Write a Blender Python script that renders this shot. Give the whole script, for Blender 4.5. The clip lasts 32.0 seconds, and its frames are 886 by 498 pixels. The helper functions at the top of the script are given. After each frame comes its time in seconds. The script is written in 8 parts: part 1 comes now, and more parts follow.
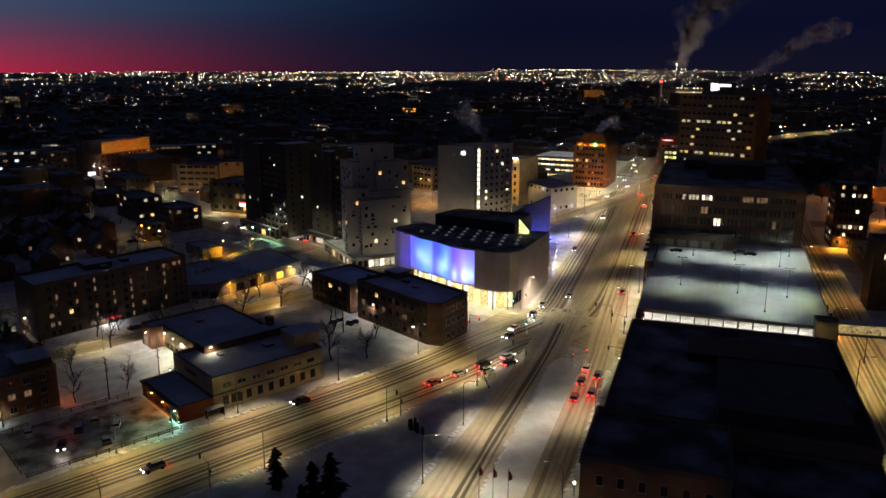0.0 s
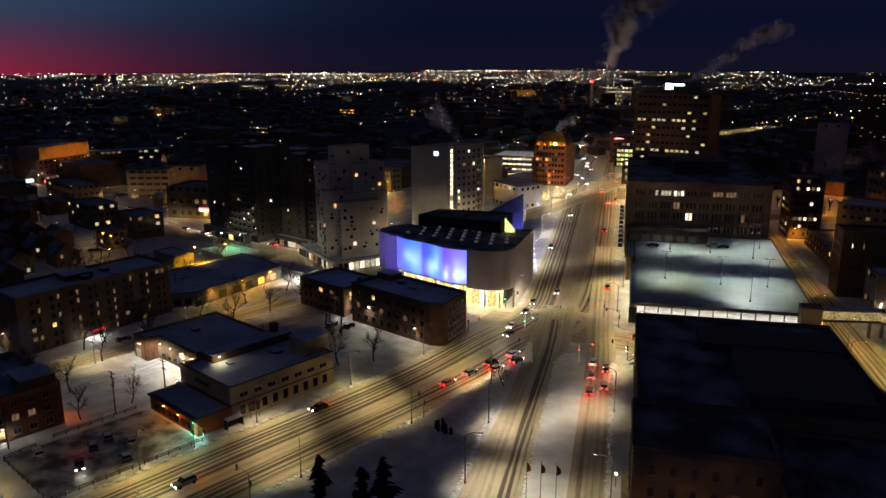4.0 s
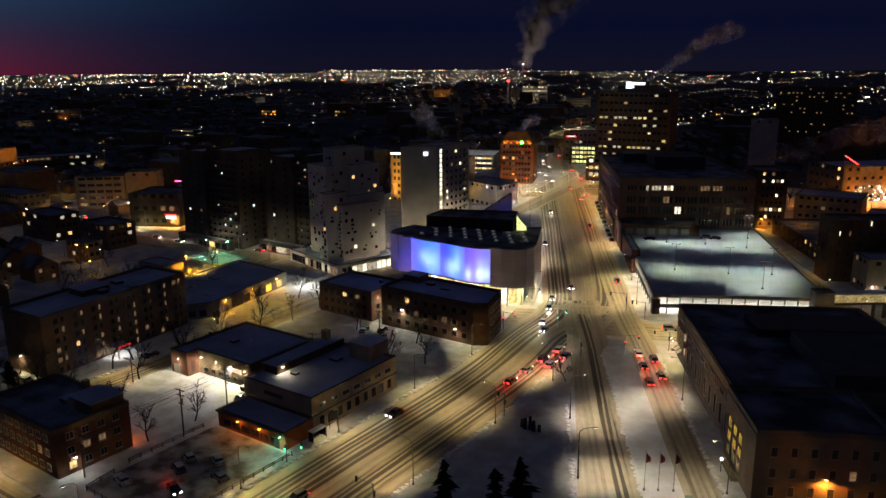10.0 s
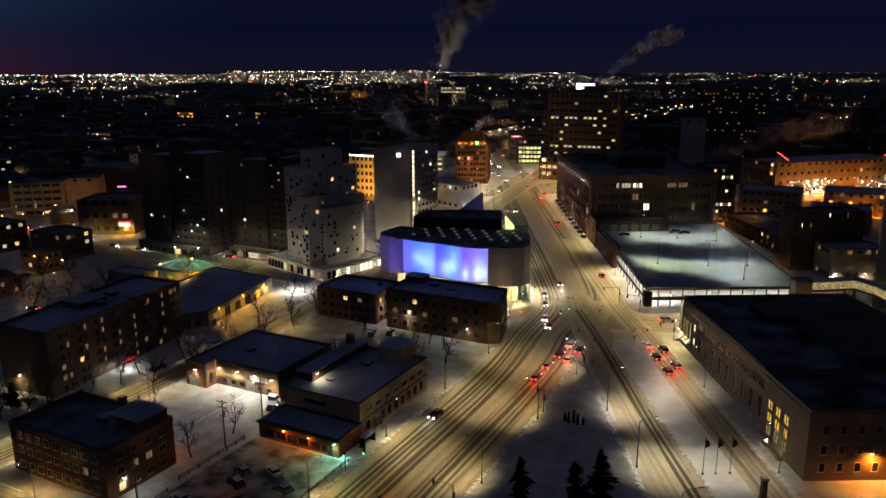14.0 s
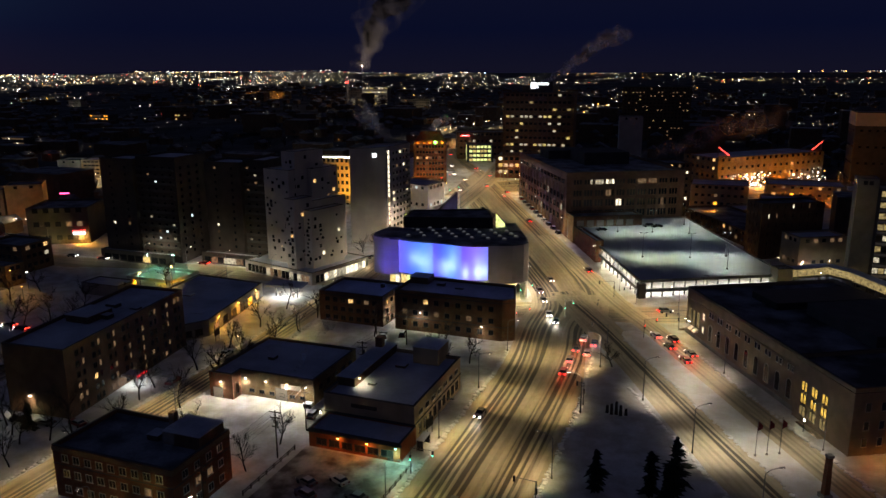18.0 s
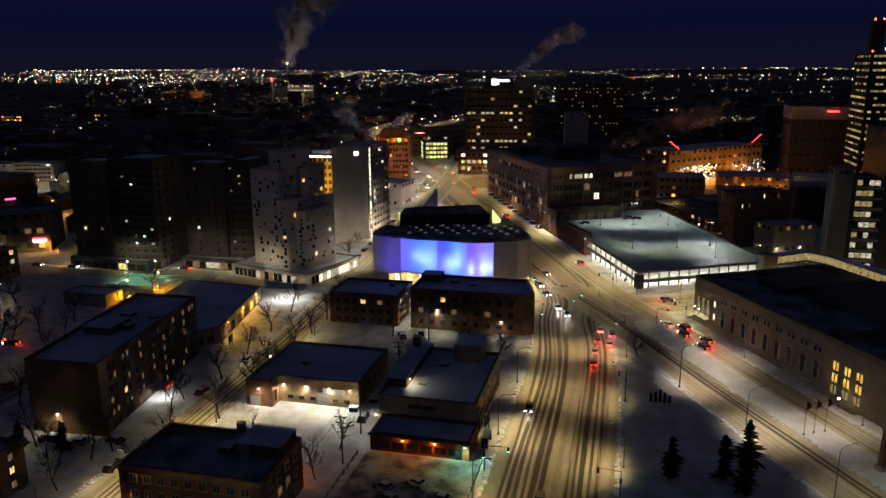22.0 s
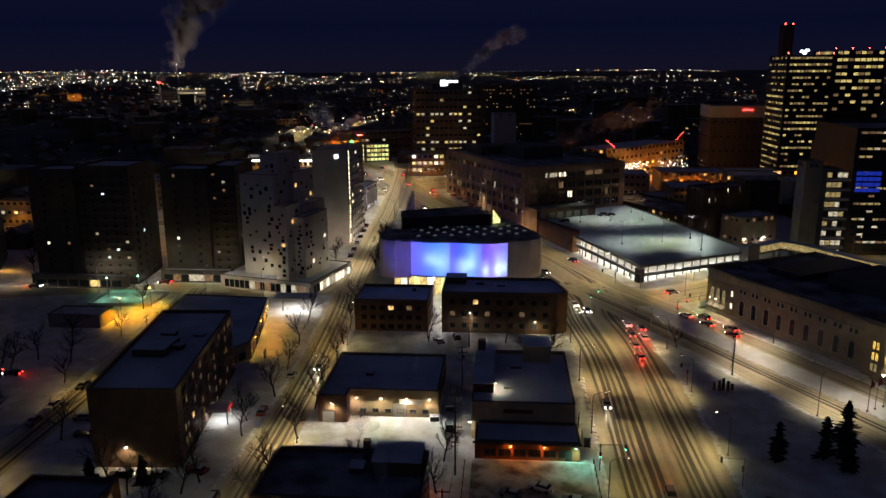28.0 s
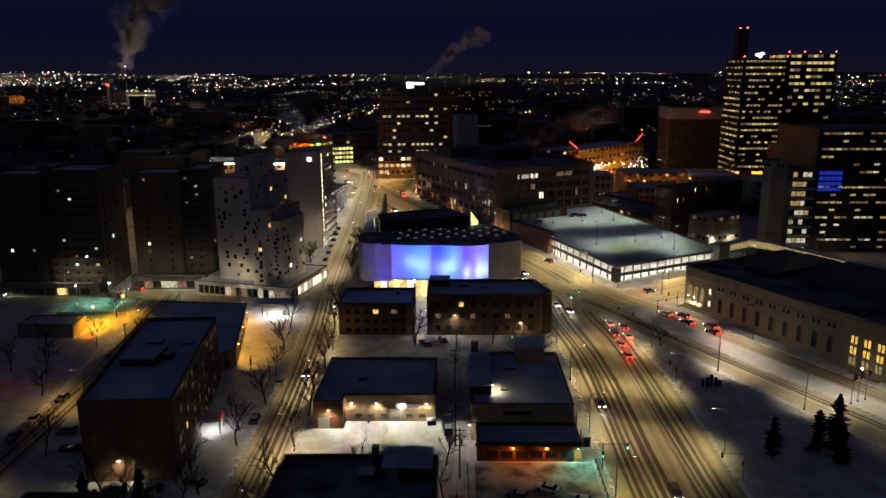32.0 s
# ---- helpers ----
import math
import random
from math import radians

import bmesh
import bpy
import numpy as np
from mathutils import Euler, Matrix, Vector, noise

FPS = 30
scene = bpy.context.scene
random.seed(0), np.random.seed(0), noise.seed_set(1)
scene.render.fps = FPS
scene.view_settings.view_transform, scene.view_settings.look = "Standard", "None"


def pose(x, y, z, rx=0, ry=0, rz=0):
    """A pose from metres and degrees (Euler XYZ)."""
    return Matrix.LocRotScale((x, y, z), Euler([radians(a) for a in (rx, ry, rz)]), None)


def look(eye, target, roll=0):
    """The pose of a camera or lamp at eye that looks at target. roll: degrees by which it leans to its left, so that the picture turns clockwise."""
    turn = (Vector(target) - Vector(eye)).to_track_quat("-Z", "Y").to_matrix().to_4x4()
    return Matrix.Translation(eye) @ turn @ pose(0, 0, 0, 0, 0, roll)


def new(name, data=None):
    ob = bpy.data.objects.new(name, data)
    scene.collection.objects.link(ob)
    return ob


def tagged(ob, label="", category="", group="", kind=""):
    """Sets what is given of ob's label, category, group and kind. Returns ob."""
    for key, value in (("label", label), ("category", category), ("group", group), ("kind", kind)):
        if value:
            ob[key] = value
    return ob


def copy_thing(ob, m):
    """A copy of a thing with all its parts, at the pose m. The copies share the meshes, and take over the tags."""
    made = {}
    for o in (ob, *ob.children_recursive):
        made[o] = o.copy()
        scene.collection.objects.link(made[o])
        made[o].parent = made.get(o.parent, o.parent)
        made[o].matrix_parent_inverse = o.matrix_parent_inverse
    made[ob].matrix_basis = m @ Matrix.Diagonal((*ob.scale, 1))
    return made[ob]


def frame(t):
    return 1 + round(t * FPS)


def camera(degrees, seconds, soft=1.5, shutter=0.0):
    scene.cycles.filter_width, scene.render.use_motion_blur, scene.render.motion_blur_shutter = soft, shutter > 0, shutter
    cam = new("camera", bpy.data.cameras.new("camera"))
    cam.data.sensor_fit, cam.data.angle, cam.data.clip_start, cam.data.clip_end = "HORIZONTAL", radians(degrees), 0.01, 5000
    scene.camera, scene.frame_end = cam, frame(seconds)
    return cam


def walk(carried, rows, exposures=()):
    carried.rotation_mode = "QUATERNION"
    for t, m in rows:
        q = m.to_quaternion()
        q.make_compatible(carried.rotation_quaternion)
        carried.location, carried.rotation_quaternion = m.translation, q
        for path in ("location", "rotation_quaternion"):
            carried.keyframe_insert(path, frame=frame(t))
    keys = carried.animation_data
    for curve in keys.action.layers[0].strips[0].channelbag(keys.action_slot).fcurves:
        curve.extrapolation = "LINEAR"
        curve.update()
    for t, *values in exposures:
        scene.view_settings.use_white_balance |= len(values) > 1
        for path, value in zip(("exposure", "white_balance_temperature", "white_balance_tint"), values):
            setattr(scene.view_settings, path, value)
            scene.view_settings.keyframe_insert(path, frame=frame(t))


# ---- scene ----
cam = camera(61.1, 32.0)
EXPO = 0.72                  # stops
METRES, EYE, TILT, LEAN, TURN = 198.0, 75.6, 2.806, -1.447, 48.0
ROWS = [
    (0.0, 0.0, 0.0, 0.0, -0.42, -16.35, 1.42),
    (0.5, -0.0105, -0.0001, 0.0007, -0.81, -16.36, 1.42),
    (1.0, -0.022, 0.0, 0.001, -1.47, -16.37, 1.4),
    (1.5, -0.0337, 0.0001, 0.0004, -2.2, -16.36, 1.42),
    (2.0, -0.0465, 0.0004, -0.0002, -3.12, -16.37, 1.39),
    (2.5, -0.0592, 0.001, 0.001, -4.09, -16.39, 1.37),
    (3.0, -0.0729, 0.0021, 0.0014, -4.9, -16.4, 1.35),
    (3.5, -0.087, 0.0031, 0.0017, -5.48, -16.4, 1.34),
    (5.5, -0.1457, 0.0112, 0.0017, -8.0, -16.55, 1.26),
    (6.0, -0.1609, 0.0136, 0.002, -8.64, -16.61, 1.26),
    (6.5, -0.1759, 0.0159, 0.002, -9.24, -16.63, 1.29),
    (7.0, -0.1911, 0.0185, 0.003, -9.85, -16.62, 1.3),
    (7.5, -0.2071, 0.0213, 0.0048, -10.44, -16.59, 1.28),
    (8.0, -0.223, 0.0242, 0.0053, -11.02, -16.58, 1.27),
    (8.5, -0.2391, 0.0271, 0.0055, -11.62, -16.58, 1.25),
    (9.0, -0.2559, 0.0306, 0.0057, -12.27, -16.58, 1.2),
    (9.5, -0.2726, 0.0343, 0.0057, -12.93, -16.58, 1.15),
    (10.0, -0.2894, 0.0383, 0.0061, -13.58, -16.58, 1.09),
    (10.5, -0.3067, 0.0423, 0.0067, -14.21, -16.58, 1.04),
    (11.0, -0.3239, 0.0467, 0.0071, -14.88, -16.57, 0.97),
    (11.5, -0.3417, 0.0514, 0.0067, -15.64, -16.55, 0.89),
    (12.0, -0.3591, 0.0563, 0.0066, -16.42, -16.55, 0.83),
    (12.5, -0.3766, 0.0613, 0.0068, -17.23, -16.57, 0.78),
    (13.0, -0.3943, 0.0668, 0.0072, -18.1, -16.57, 0.72),
    (13.5, -0.4118, 0.0727, 0.0072, -19.36, -16.56, 0.63),
    (14.0, -0.4291, 0.0785, 0.0078, -20.73, -16.59, 0.56),
    (14.5, -0.4461, 0.0854, 0.0072, -21.82, -16.59, 0.52),
    (16.5, -0.5119, 0.1149, 0.0058, -25.09, -16.6, 0.29),
    (17.0, -0.5279, 0.1224, 0.0063, -26.04, -16.59, 0.28),
    (17.5, -0.544, 0.1308, 0.0067, -26.94, -16.6, 0.27),
    (18.0, -0.5599, 0.1394, 0.0072, -27.65, -16.63, 0.24),
    (18.5, -0.5756, 0.1484, 0.0069, -28.31, -16.68, 0.2),
    (19.0, -0.5915, 0.1577, 0.0056, -28.97, -16.7, 0.17),
    (19.5, -0.6067, 0.1671, 0.0047, -29.6, -16.73, 0.14),
    (20.0, -0.6223, 0.1768, 0.0043, -30.48, -16.74, 0.1),
    (20.5, -0.6372, 0.1866, 0.0046, -31.55, -16.75, 0.06),
    (21.0, -0.6521, 0.1967, 0.0048, -32.46, -16.78, 0.05),
    (21.5, -0.6671, 0.207, 0.0049, -33.35, -16.8, 0.03),
    (22.0, -0.6814, 0.2174, 0.005, -34.15, -16.81, 0.0),
    (22.5, -0.6955, 0.2278, 0.0039, -34.89, -16.77, -0.03),
    (23.0, -0.7097, 0.2389, 0.0034, -35.61, -16.79, -0.07),
    (23.5, -0.7235, 0.2504, 0.0026, -36.3, -16.76, -0.14),
    (24.0, -0.7371, 0.2617, 0.0022, -37.15, -16.7, -0.17),
    (24.5, -0.7512, 0.2738, 0.0022, -38.37, -16.68, -0.24),
    (25.0, -0.7643, 0.2856, 0.0014, -39.25, -16.66, -0.27),
    (25.5, -0.7773, 0.2978, 0.001, -40.24, -16.65, -0.32),
    (27.5, -0.8276, 0.351, -0.0003, -42.91, -16.6, -0.5),
    (28.0, -0.8396, 0.3646, -0.0004, -43.35, -16.61, -0.53),
    (28.5, -0.8523, 0.3793, -0.0016, -44.12, -16.57, -0.6),
    (29.0, -0.854, 0.3838, -0.0024, -44.55, -16.54, -0.66),
    (29.5, -0.854, 0.3831, -0.0054, -45.23, -16.45, -0.72),
    (30.0, -0.8556, 0.3832, -0.0081, -45.56, -16.4, -0.77),
    (30.5, -0.8602, 0.3884, -0.0072, -46.0, -16.47, -0.83),
    (31.0, -0.8686, 0.3987, -0.0045, -46.38, -16.54, -0.83),
    (31.5, -0.8697, 0.4013, -0.0023, -46.85, -16.48, -0.91),
    (32.0, -0.8691, 0.4003, -0.0021, -47.01, -16.39, -0.85),
]
walk(cam, [(t, pose(0, 0, EYE, TILT, LEAN, TURN) @ pose(METRES * x, METRES * y, METRES * z, 90 + pitch, roll, yaw)) for t, x, y, z, yaw, pitch, roll in ROWS], exposures=[(0, EXPO + .12), (12, EXPO + .05), (32, EXPO + .03)])

# ---------------------------------------------------------------- world and large light
WORLD = bpy.data.worlds.new("night_sky")
scene.world = WORLD
WORLD.use_nodes = True


def build_sky():
    nt = WORLD.node_tree
    nt.nodes.clear()
    out = nt.nodes.new("ShaderNodeOutputWorld")
    bg = nt.nodes.new("ShaderNodeBackground")
    tc = nt.nodes.new("ShaderNodeTexCoord")
    sep = nt.nodes.new("ShaderNodeSeparateXYZ")
    nt.links.new(tc.outputs["Generated"], sep.inputs[0])

    def ramp(src, stops):
        r = nt.nodes.new("ShaderNodeValToRGB")
        els = r.color_ramp.elements
        els[0].position, els[0].color = stops[0][0], (*stops[0][1], 1)
        els[1].position, els[1].color = stops[-1][0], (*stops[-1][1], 1)
        for p, c in stops[1:-1]:
            e = els.new(p)
            e.color = (*c, 1)
        nt.links.new(src, r.inputs[0])
        return r.outputs[0]

    night = ramp(sep.outputs[2], [(0.0, (.0034, .0033, .0092)), (0.05, (.0016, .0023, .0105)), (0.10, (.0024, .0030, .0110)), (0.2, (.0115, .0105, .0150)), (0.36, (.0120, .0110, .0155)), (0.62, (.0048, .0056, .0150)), (1.0, (.0046, .0056, .0150))])
    glow = ramp(sep.outputs[2], [(0.0, (.36, .010, .026)), (0.018, (.24, .014, .026)), (0.038, (.125, .020, .030)), (0.06, (.045, .020, .024)), (0.1, (.006, .008, .008)), (1.0, (0, 0, 0))])
    teal = ramp(sep.outputs[2], [(0.0, (.012, .004, .012)), (0.04, (.012, .014, .030)), (0.09, (.012, .044, .085)), (0.2, (.003, .052, .135)), (0.6, (.002, .012, .03)), (1.0, (0, 0, 0))])
    dot = nt.nodes.new("ShaderNodeVectorMath")
    dot.operation = "DOT_PRODUCT"
    nt.links.new(tc.outputs["Generated"], dot.inputs[0])
    dot.inputs[1].default_value = (-math.sin(radians(SUNSET)), math.cos(radians(SUNSET)), 0)
    side = nt.nodes.new("ShaderNodeMapRange")
    side.inputs["From Min"].default_value, side.inputs["From Max"].default_value = 0.56, 1.0
    nt.links.new(dot.outputs["Value"], side.inputs["Value"])
    power = nt.nodes.new("ShaderNodeMath")
    power.operation = "POWER"
    power.inputs[1].default_value = 5.4
    nt.links.new(side.outputs[0], power.inputs[0])
    mix = nt.nodes.new("ShaderNodeMix")
    mix.data_type, mix.blend_type = "RGBA", "ADD"
    nt.links.new(power.outputs[0], mix.inputs["Factor"])
    nt.links.new(night, mix.inputs["A"])
    nt.links.new(glow, mix.inputs["B"])
    wide = nt.nodes.new("ShaderNodeMath")
    wide.operation = "POWER"
    wide.inputs[1].default_value = 2.2
    nt.links.new(side.outputs[0], wide.inputs[0])
    both = nt.nodes.new("ShaderNodeMix")
    both.data_type, both.blend_type = "RGBA", "ADD"
    nt.links.new(wide.outputs[0], both.inputs["Factor"])
    nt.links.new(mix.outputs["Result"], both.inputs["A"])
    nt.links.new(teal, both.inputs["B"])
    nt.links.new(both.outputs["Result"], bg.inputs[0])
    bg.inputs[1].default_value = SKY
    nt.links.new(bg.outputs[0], out.inputs[0])


SUNSET, SKY = 96.0, 1.0      # bearing of the afterglow, degrees to the left of +y
LAMP = 3700.0                # watts of a street lamp
build_sky()

# ---------------------------------------------------------------- materials
MATS = {}


def material(name, colour, rough=0.8, metal=0.0, vary=0.25, scale=1.5, bump=0.15, second=None, grain=18.0, spread=0.0, spec=0.4):
    """A surface with stains at a large scale and grain at a fine one."""
    m = bpy.data.materials.new(name)
    m.use_nodes = True
    nt = m.node_tree
    bsdf = nt.nodes["Principled BSDF"]
    tc = nt.nodes.new("ShaderNodeTexCoord")
    big = nt.nodes.new("ShaderNodeTexNoise")
    big.inputs["Scale"].default_value, big.inputs["Detail"].default_value = scale, 5.0
    fine = nt.nodes.new("ShaderNodeTexNoise")
    fine.inputs["Scale"].default_value, fine.inputs["Detail"].default_value = grain, 3.0
    nt.links.new(tc.outputs["Object"], big.inputs["Vector"])
    nt.links.new(tc.outputs["Object"], fine.inputs["Vector"])
    other = second or tuple(c * (1 - vary) for c in colour)
    ramp = nt.nodes.new("ShaderNodeValToRGB")
    ramp.color_ramp.elements[0].position, ramp.color_ramp.elements[0].color = 0.38, (*other, 1)
    ramp.color_ramp.elements[1].position, ramp.color_ramp.elements[1].color = 0.62, (*colour, 1)
    nt.links.new(big.outputs["Fac"], ramp.inputs[0])
    mix = nt.nodes.new("ShaderNodeMix")
    mix.data_type, mix.blend_type = "RGBA", "MULTIPLY"
    mix.inputs["Factor"].default_value = vary
    nt.links.new(ramp.outputs[0], mix.inputs["A"])
    nt.links.new(fine.outputs["Fac"], mix.inputs["B"])
    last = mix.outputs["Result"]
    if spread:
        info = nt.nodes.new("ShaderNodeObjectInfo")
        hsv = nt.nodes.new("ShaderNodeHueSaturation")
        rng = nt.nodes.new("ShaderNodeMapRange")
        rng.inputs["To Min"].default_value, rng.inputs["To Max"].default_value = 1 - spread, 1 + spread
        nt.links.new(info.outputs["Random"], rng.inputs["Value"])
        nt.links.new(rng.outputs[0], hsv.inputs["Value"])
        nt.links.new(last, hsv.inputs["Color"])
        last = hsv.outputs[0]
    nt.links.new(last, bsdf.inputs["Base Color"])
    bsdf.inputs["Roughness"].default_value, bsdf.inputs["Metallic"].default_value = rough, metal
    bsdf.inputs["Specular IOR Level"].default_value = spec
    if bump:
        b = nt.nodes.new("ShaderNodeBump")
        b.inputs["Strength"].default_value, b.inputs["Distance"].default_value = bump, 0.05
        nt.links.new(fine.outputs["Fac"], b.inputs["Height"])
        nt.links.new(b.outputs[0], bsdf.inputs["Normal"])
    MATS[name] = m
    return m


def brick(name, colour, mortar, width=0.24, height=0.08, wear=0.3):
    m = material(name, colour, 0.9, 0, wear, 0.35, 0.0)
    nt = m.node_tree
    bsdf = nt.nodes["Principled BSDF"]
    old = bsdf.inputs["Base Color"].links[0].from_socket
    tex = nt.nodes.new("ShaderNodeTexBrick")
    tc = nt.nodes.new("ShaderNodeTexCoord")
    sep, com, add = nt.nodes.new("ShaderNodeSeparateXYZ"), nt.nodes.new("ShaderNodeCombineXYZ"), nt.nodes.new("ShaderNodeMath")
    nt.links.new(tc.outputs["Object"], sep.inputs[0])
    nt.links.new(sep.outputs[0], add.inputs[0])
    nt.links.new(sep.outputs[1], add.inputs[1])
    nt.links.new(add.outputs[0], com.inputs[0])
    nt.links.new(sep.outputs[2], com.inputs[1])
    nt.links.new(com.outputs[0], tex.inputs["Vector"])
    tex.inputs["Scale"].default_value = 1.0
    tex.inputs["Brick Width"].default_value, tex.inputs["Row Height"].default_value = width, height
    tex.inputs["Mortar Size"].default_value = 0.012
    tex.inputs["Color1"].default_value, tex.inputs["Color2"].default_value = (1, 1, 1, 1), (.7, .7, .7, 1)
    tex.inputs["Mortar"].default_value = (*[min(2, a / max(b, .01)) for a, b in zip(mortar, colour)], 1)
    mix = nt.nodes.new("ShaderNodeMix")
    mix.data_type, mix.blend_type = "RGBA", "MULTIPLY"
    mix.inputs["Factor"].default_value = 1
    nt.links.new(old, mix.inputs["A"])
    nt.links.new(tex.outputs["Color"], mix.inputs["B"])
    nt.links.new(mix.outputs["Result"], bsdf.inputs["Base Color"])
    return m


def glowing(name, colour, strength, patchy=0.0, dim=(0.06, 0.05, 0.04)):
    """Lit glass, a lamp's lens or a lit sign; patchy: curtains and furniture behind a window."""
    m = bpy.data.materials.new(name)
    m.use_nodes = True
    nt = m.node_tree
    bsdf = nt.nodes["Principled BSDF"]
    bsdf.inputs["Base Color"].default_value = (*dim, 1)
    bsdf.inputs["Roughness"].default_value = 0.25
    bsdf.inputs["Emission Color"].default_value = (*colour, 1)
    bsdf.inputs["Emission Strength"].default_value = strength
    if patchy:
        tc = nt.nodes.new("ShaderNodeTexCoord")
        info = nt.nodes.new("ShaderNodeObjectInfo")
        add = nt.nodes.new("ShaderNodeVectorMath")
        n = nt.nodes.new("ShaderNodeTexNoise")
        n.inputs["Scale"].default_value = 1.3
        nt.links.new(tc.outputs["Object"], add.inputs[0])
        nt.links.new(info.outputs["Location"], add.inputs[1])
        nt.links.new(add.outputs[0], n.inputs["Vector"])
        r = nt.nodes.new("ShaderNodeMapRange")
        r.inputs["From Min"].default_value, r.inputs["From Max"].default_value = 0.3, 0.65
        r.inputs["To Min"].default_value, r.inputs["To Max"].default_value = strength * (1 - patchy), strength
        nt.links.new(n.outputs["Fac"], r.inputs["Value"])
        nt.links.new(r.outputs[0], bsdf.inputs["Emission Strength"])
    MATS[name] = m
    return m


def road_material():
    """Packed snow worn through to dark wet ruts along the wheel tracks; the map gives metres across and along."""
    m = bpy.data.materials.new("rutted_road")
    m.use_nodes = True
    nt = m.node_tree
    L = nt.links.new
    bsdf = nt.nodes["Principled BSDF"]

    def axes(layer):
        uv, sep = nt.nodes.new("ShaderNodeUVMap"), nt.nodes.new("ShaderNodeSeparateXYZ")
        uv.uv_map = layer
        L(uv.outputs[0], sep.inputs[0])
        return sep.outputs

    def math_node(op, a, b=None, c=None):
        n = nt.nodes.new("ShaderNodeMath")
        n.operation = op
        for k, v in enumerate((a, b, c)):
            if v is None:
                continue
            if isinstance(v, (int, float)):
                n.inputs[k].default_value = v
            else:
                L(v, n.inputs[k])
        return n.outputs[0]

    def noise_node(sx, sy, detail):
        com = nt.nodes.new("ShaderNodeCombineXYZ")
        L(math_node("MULTIPLY", across, sx), com.inputs[0])
        L(math_node("MULTIPLY", along, sy), com.inputs[1])
        n = nt.nodes.new("ShaderNodeTexNoise")
        n.inputs["Scale"].default_value, n.inputs["Detail"].default_value = 1.0, detail
        L(com.outputs[0], n.inputs["Vector"])
        return n.outputs["Fac"]

    def spread(src, lo, hi, to_lo=0.0, to_hi=1.0):
        r = nt.nodes.new("ShaderNodeMapRange")
        r.interpolation_type = "SMOOTHSTEP"
        for key, value in (("From Min", lo), ("From Max", hi), ("To Min", to_lo), ("To Max", to_hi)):
            r.inputs[key].default_value = value
        L(src, r.inputs["Value"])
        return r.outputs[0]

    across, along, _ = axes("road")
    side, half, _ = axes("edge")
    force, _, _ = axes("use")
    kerb = math_node("MULTIPLY", math_node("SUBTRACT", 1.0, math_node("ABSOLUTE", side)), half)
    # the ruts: two to a lane, each with its own width, straying a little along the way
    wander = math_node("MULTIPLY_ADD", noise_node(0.22, 0.012, 2.0), 2.6, -1.3)
    u = math_node("ADD", across, wander)
    track = math_node("DIVIDE", u, 1.42)
    off = math_node("ABSOLUTE", math_node("SUBTRACT", math_node("FRACT", track), 0.5))
    pick = nt.nodes.new("ShaderNodeTexWhiteNoise")
    pick.noise_dimensions = "1D"
    L(math_node("FLOOR", track), pick.inputs["W"])
    width = math_node("MULTIPLY_ADD", pick.outputs["Value"], 0.13, 0.225)
    ragged = math_node("MULTIPLY_ADD", noise_node(2.2, 0.16, 5.0), .22, -.11)
    rut = spread(math_node("ADD", math_node("SUBTRACT", width, off), ragged), -0.07, 0.08)
    weight = math_node("MULTIPLY_ADD", pick.outputs["Value"], 0.55, 0.60)
    fade = spread(noise_node(0.55, 0.022, 3.0), 0.32, 0.50, 0.45, 1.0)
    streak = spread(noise_node(7.0, 0.08, 4.0), 0.28, 0.62, 0.62, 1.0)
    edge = spread(math_node("ADD", kerb, math_node("MULTIPLY_ADD", noise_node(0.4, 0.06, 3.0), 1.6, -.8)), 0.7, 2.0)
    wear = math_node("MULTIPLY", math_node("MULTIPLY", rut, weight), math_node("MULTIPLY", fade, math_node("MULTIPLY", streak, edge)))
    # brown slush dragged between the ruts
    slush = math_node("MULTIPLY", math_node("MULTIPLY", spread(noise_node(0.5, 0.03, 5.0), 0.36, 0.66), edge), 0.46)
    wear = math_node("MINIMUM", math_node("MULTIPLY", math_node("MULTIPLY", wear, 1.7), force), 0.96)
    wear = math_node("MAXIMUM", wear, math_node("MULTIPLY", slush, math_node("MULTIPLY_ADD", force, .6, .4)))
    mix = nt.nodes.new("ShaderNodeMix")
    mix.data_type = "RGBA"
    L(wear, mix.inputs["Factor"])
    mix.inputs["A"].default_value = (.58, .50, .36, 1)
    mix.inputs["B"].default_value = (.046, .033, .016, 1)
    dirt = nt.nodes.new("ShaderNodeMix")
    dirt.data_type, dirt.blend_type = "RGBA", "MULTIPLY"
    dirt.inputs["Factor"].default_value = 0.42
    L(mix.outputs["Result"], dirt.inputs["A"])
    L(noise_node(0.9, 0.4, 6.0), dirt.inputs["B"])
    L(dirt.outputs["Result"], bsdf.inputs["Base Color"])
    L(spread(wear, 0.2, 0.9, 0.82, 0.5), bsdf.inputs["Roughness"])
    b = nt.nodes.new("ShaderNodeBump")
    b.inputs["Strength"].default_value, b.inputs["Distance"].default_value = 0.4, 0.06
    L(noise_node(1.6, 0.4, 5.0), b.inputs["Height"])
    L(b.outputs[0], bsdf.inputs["Normal"])
    MATS["road"] = m
    return m


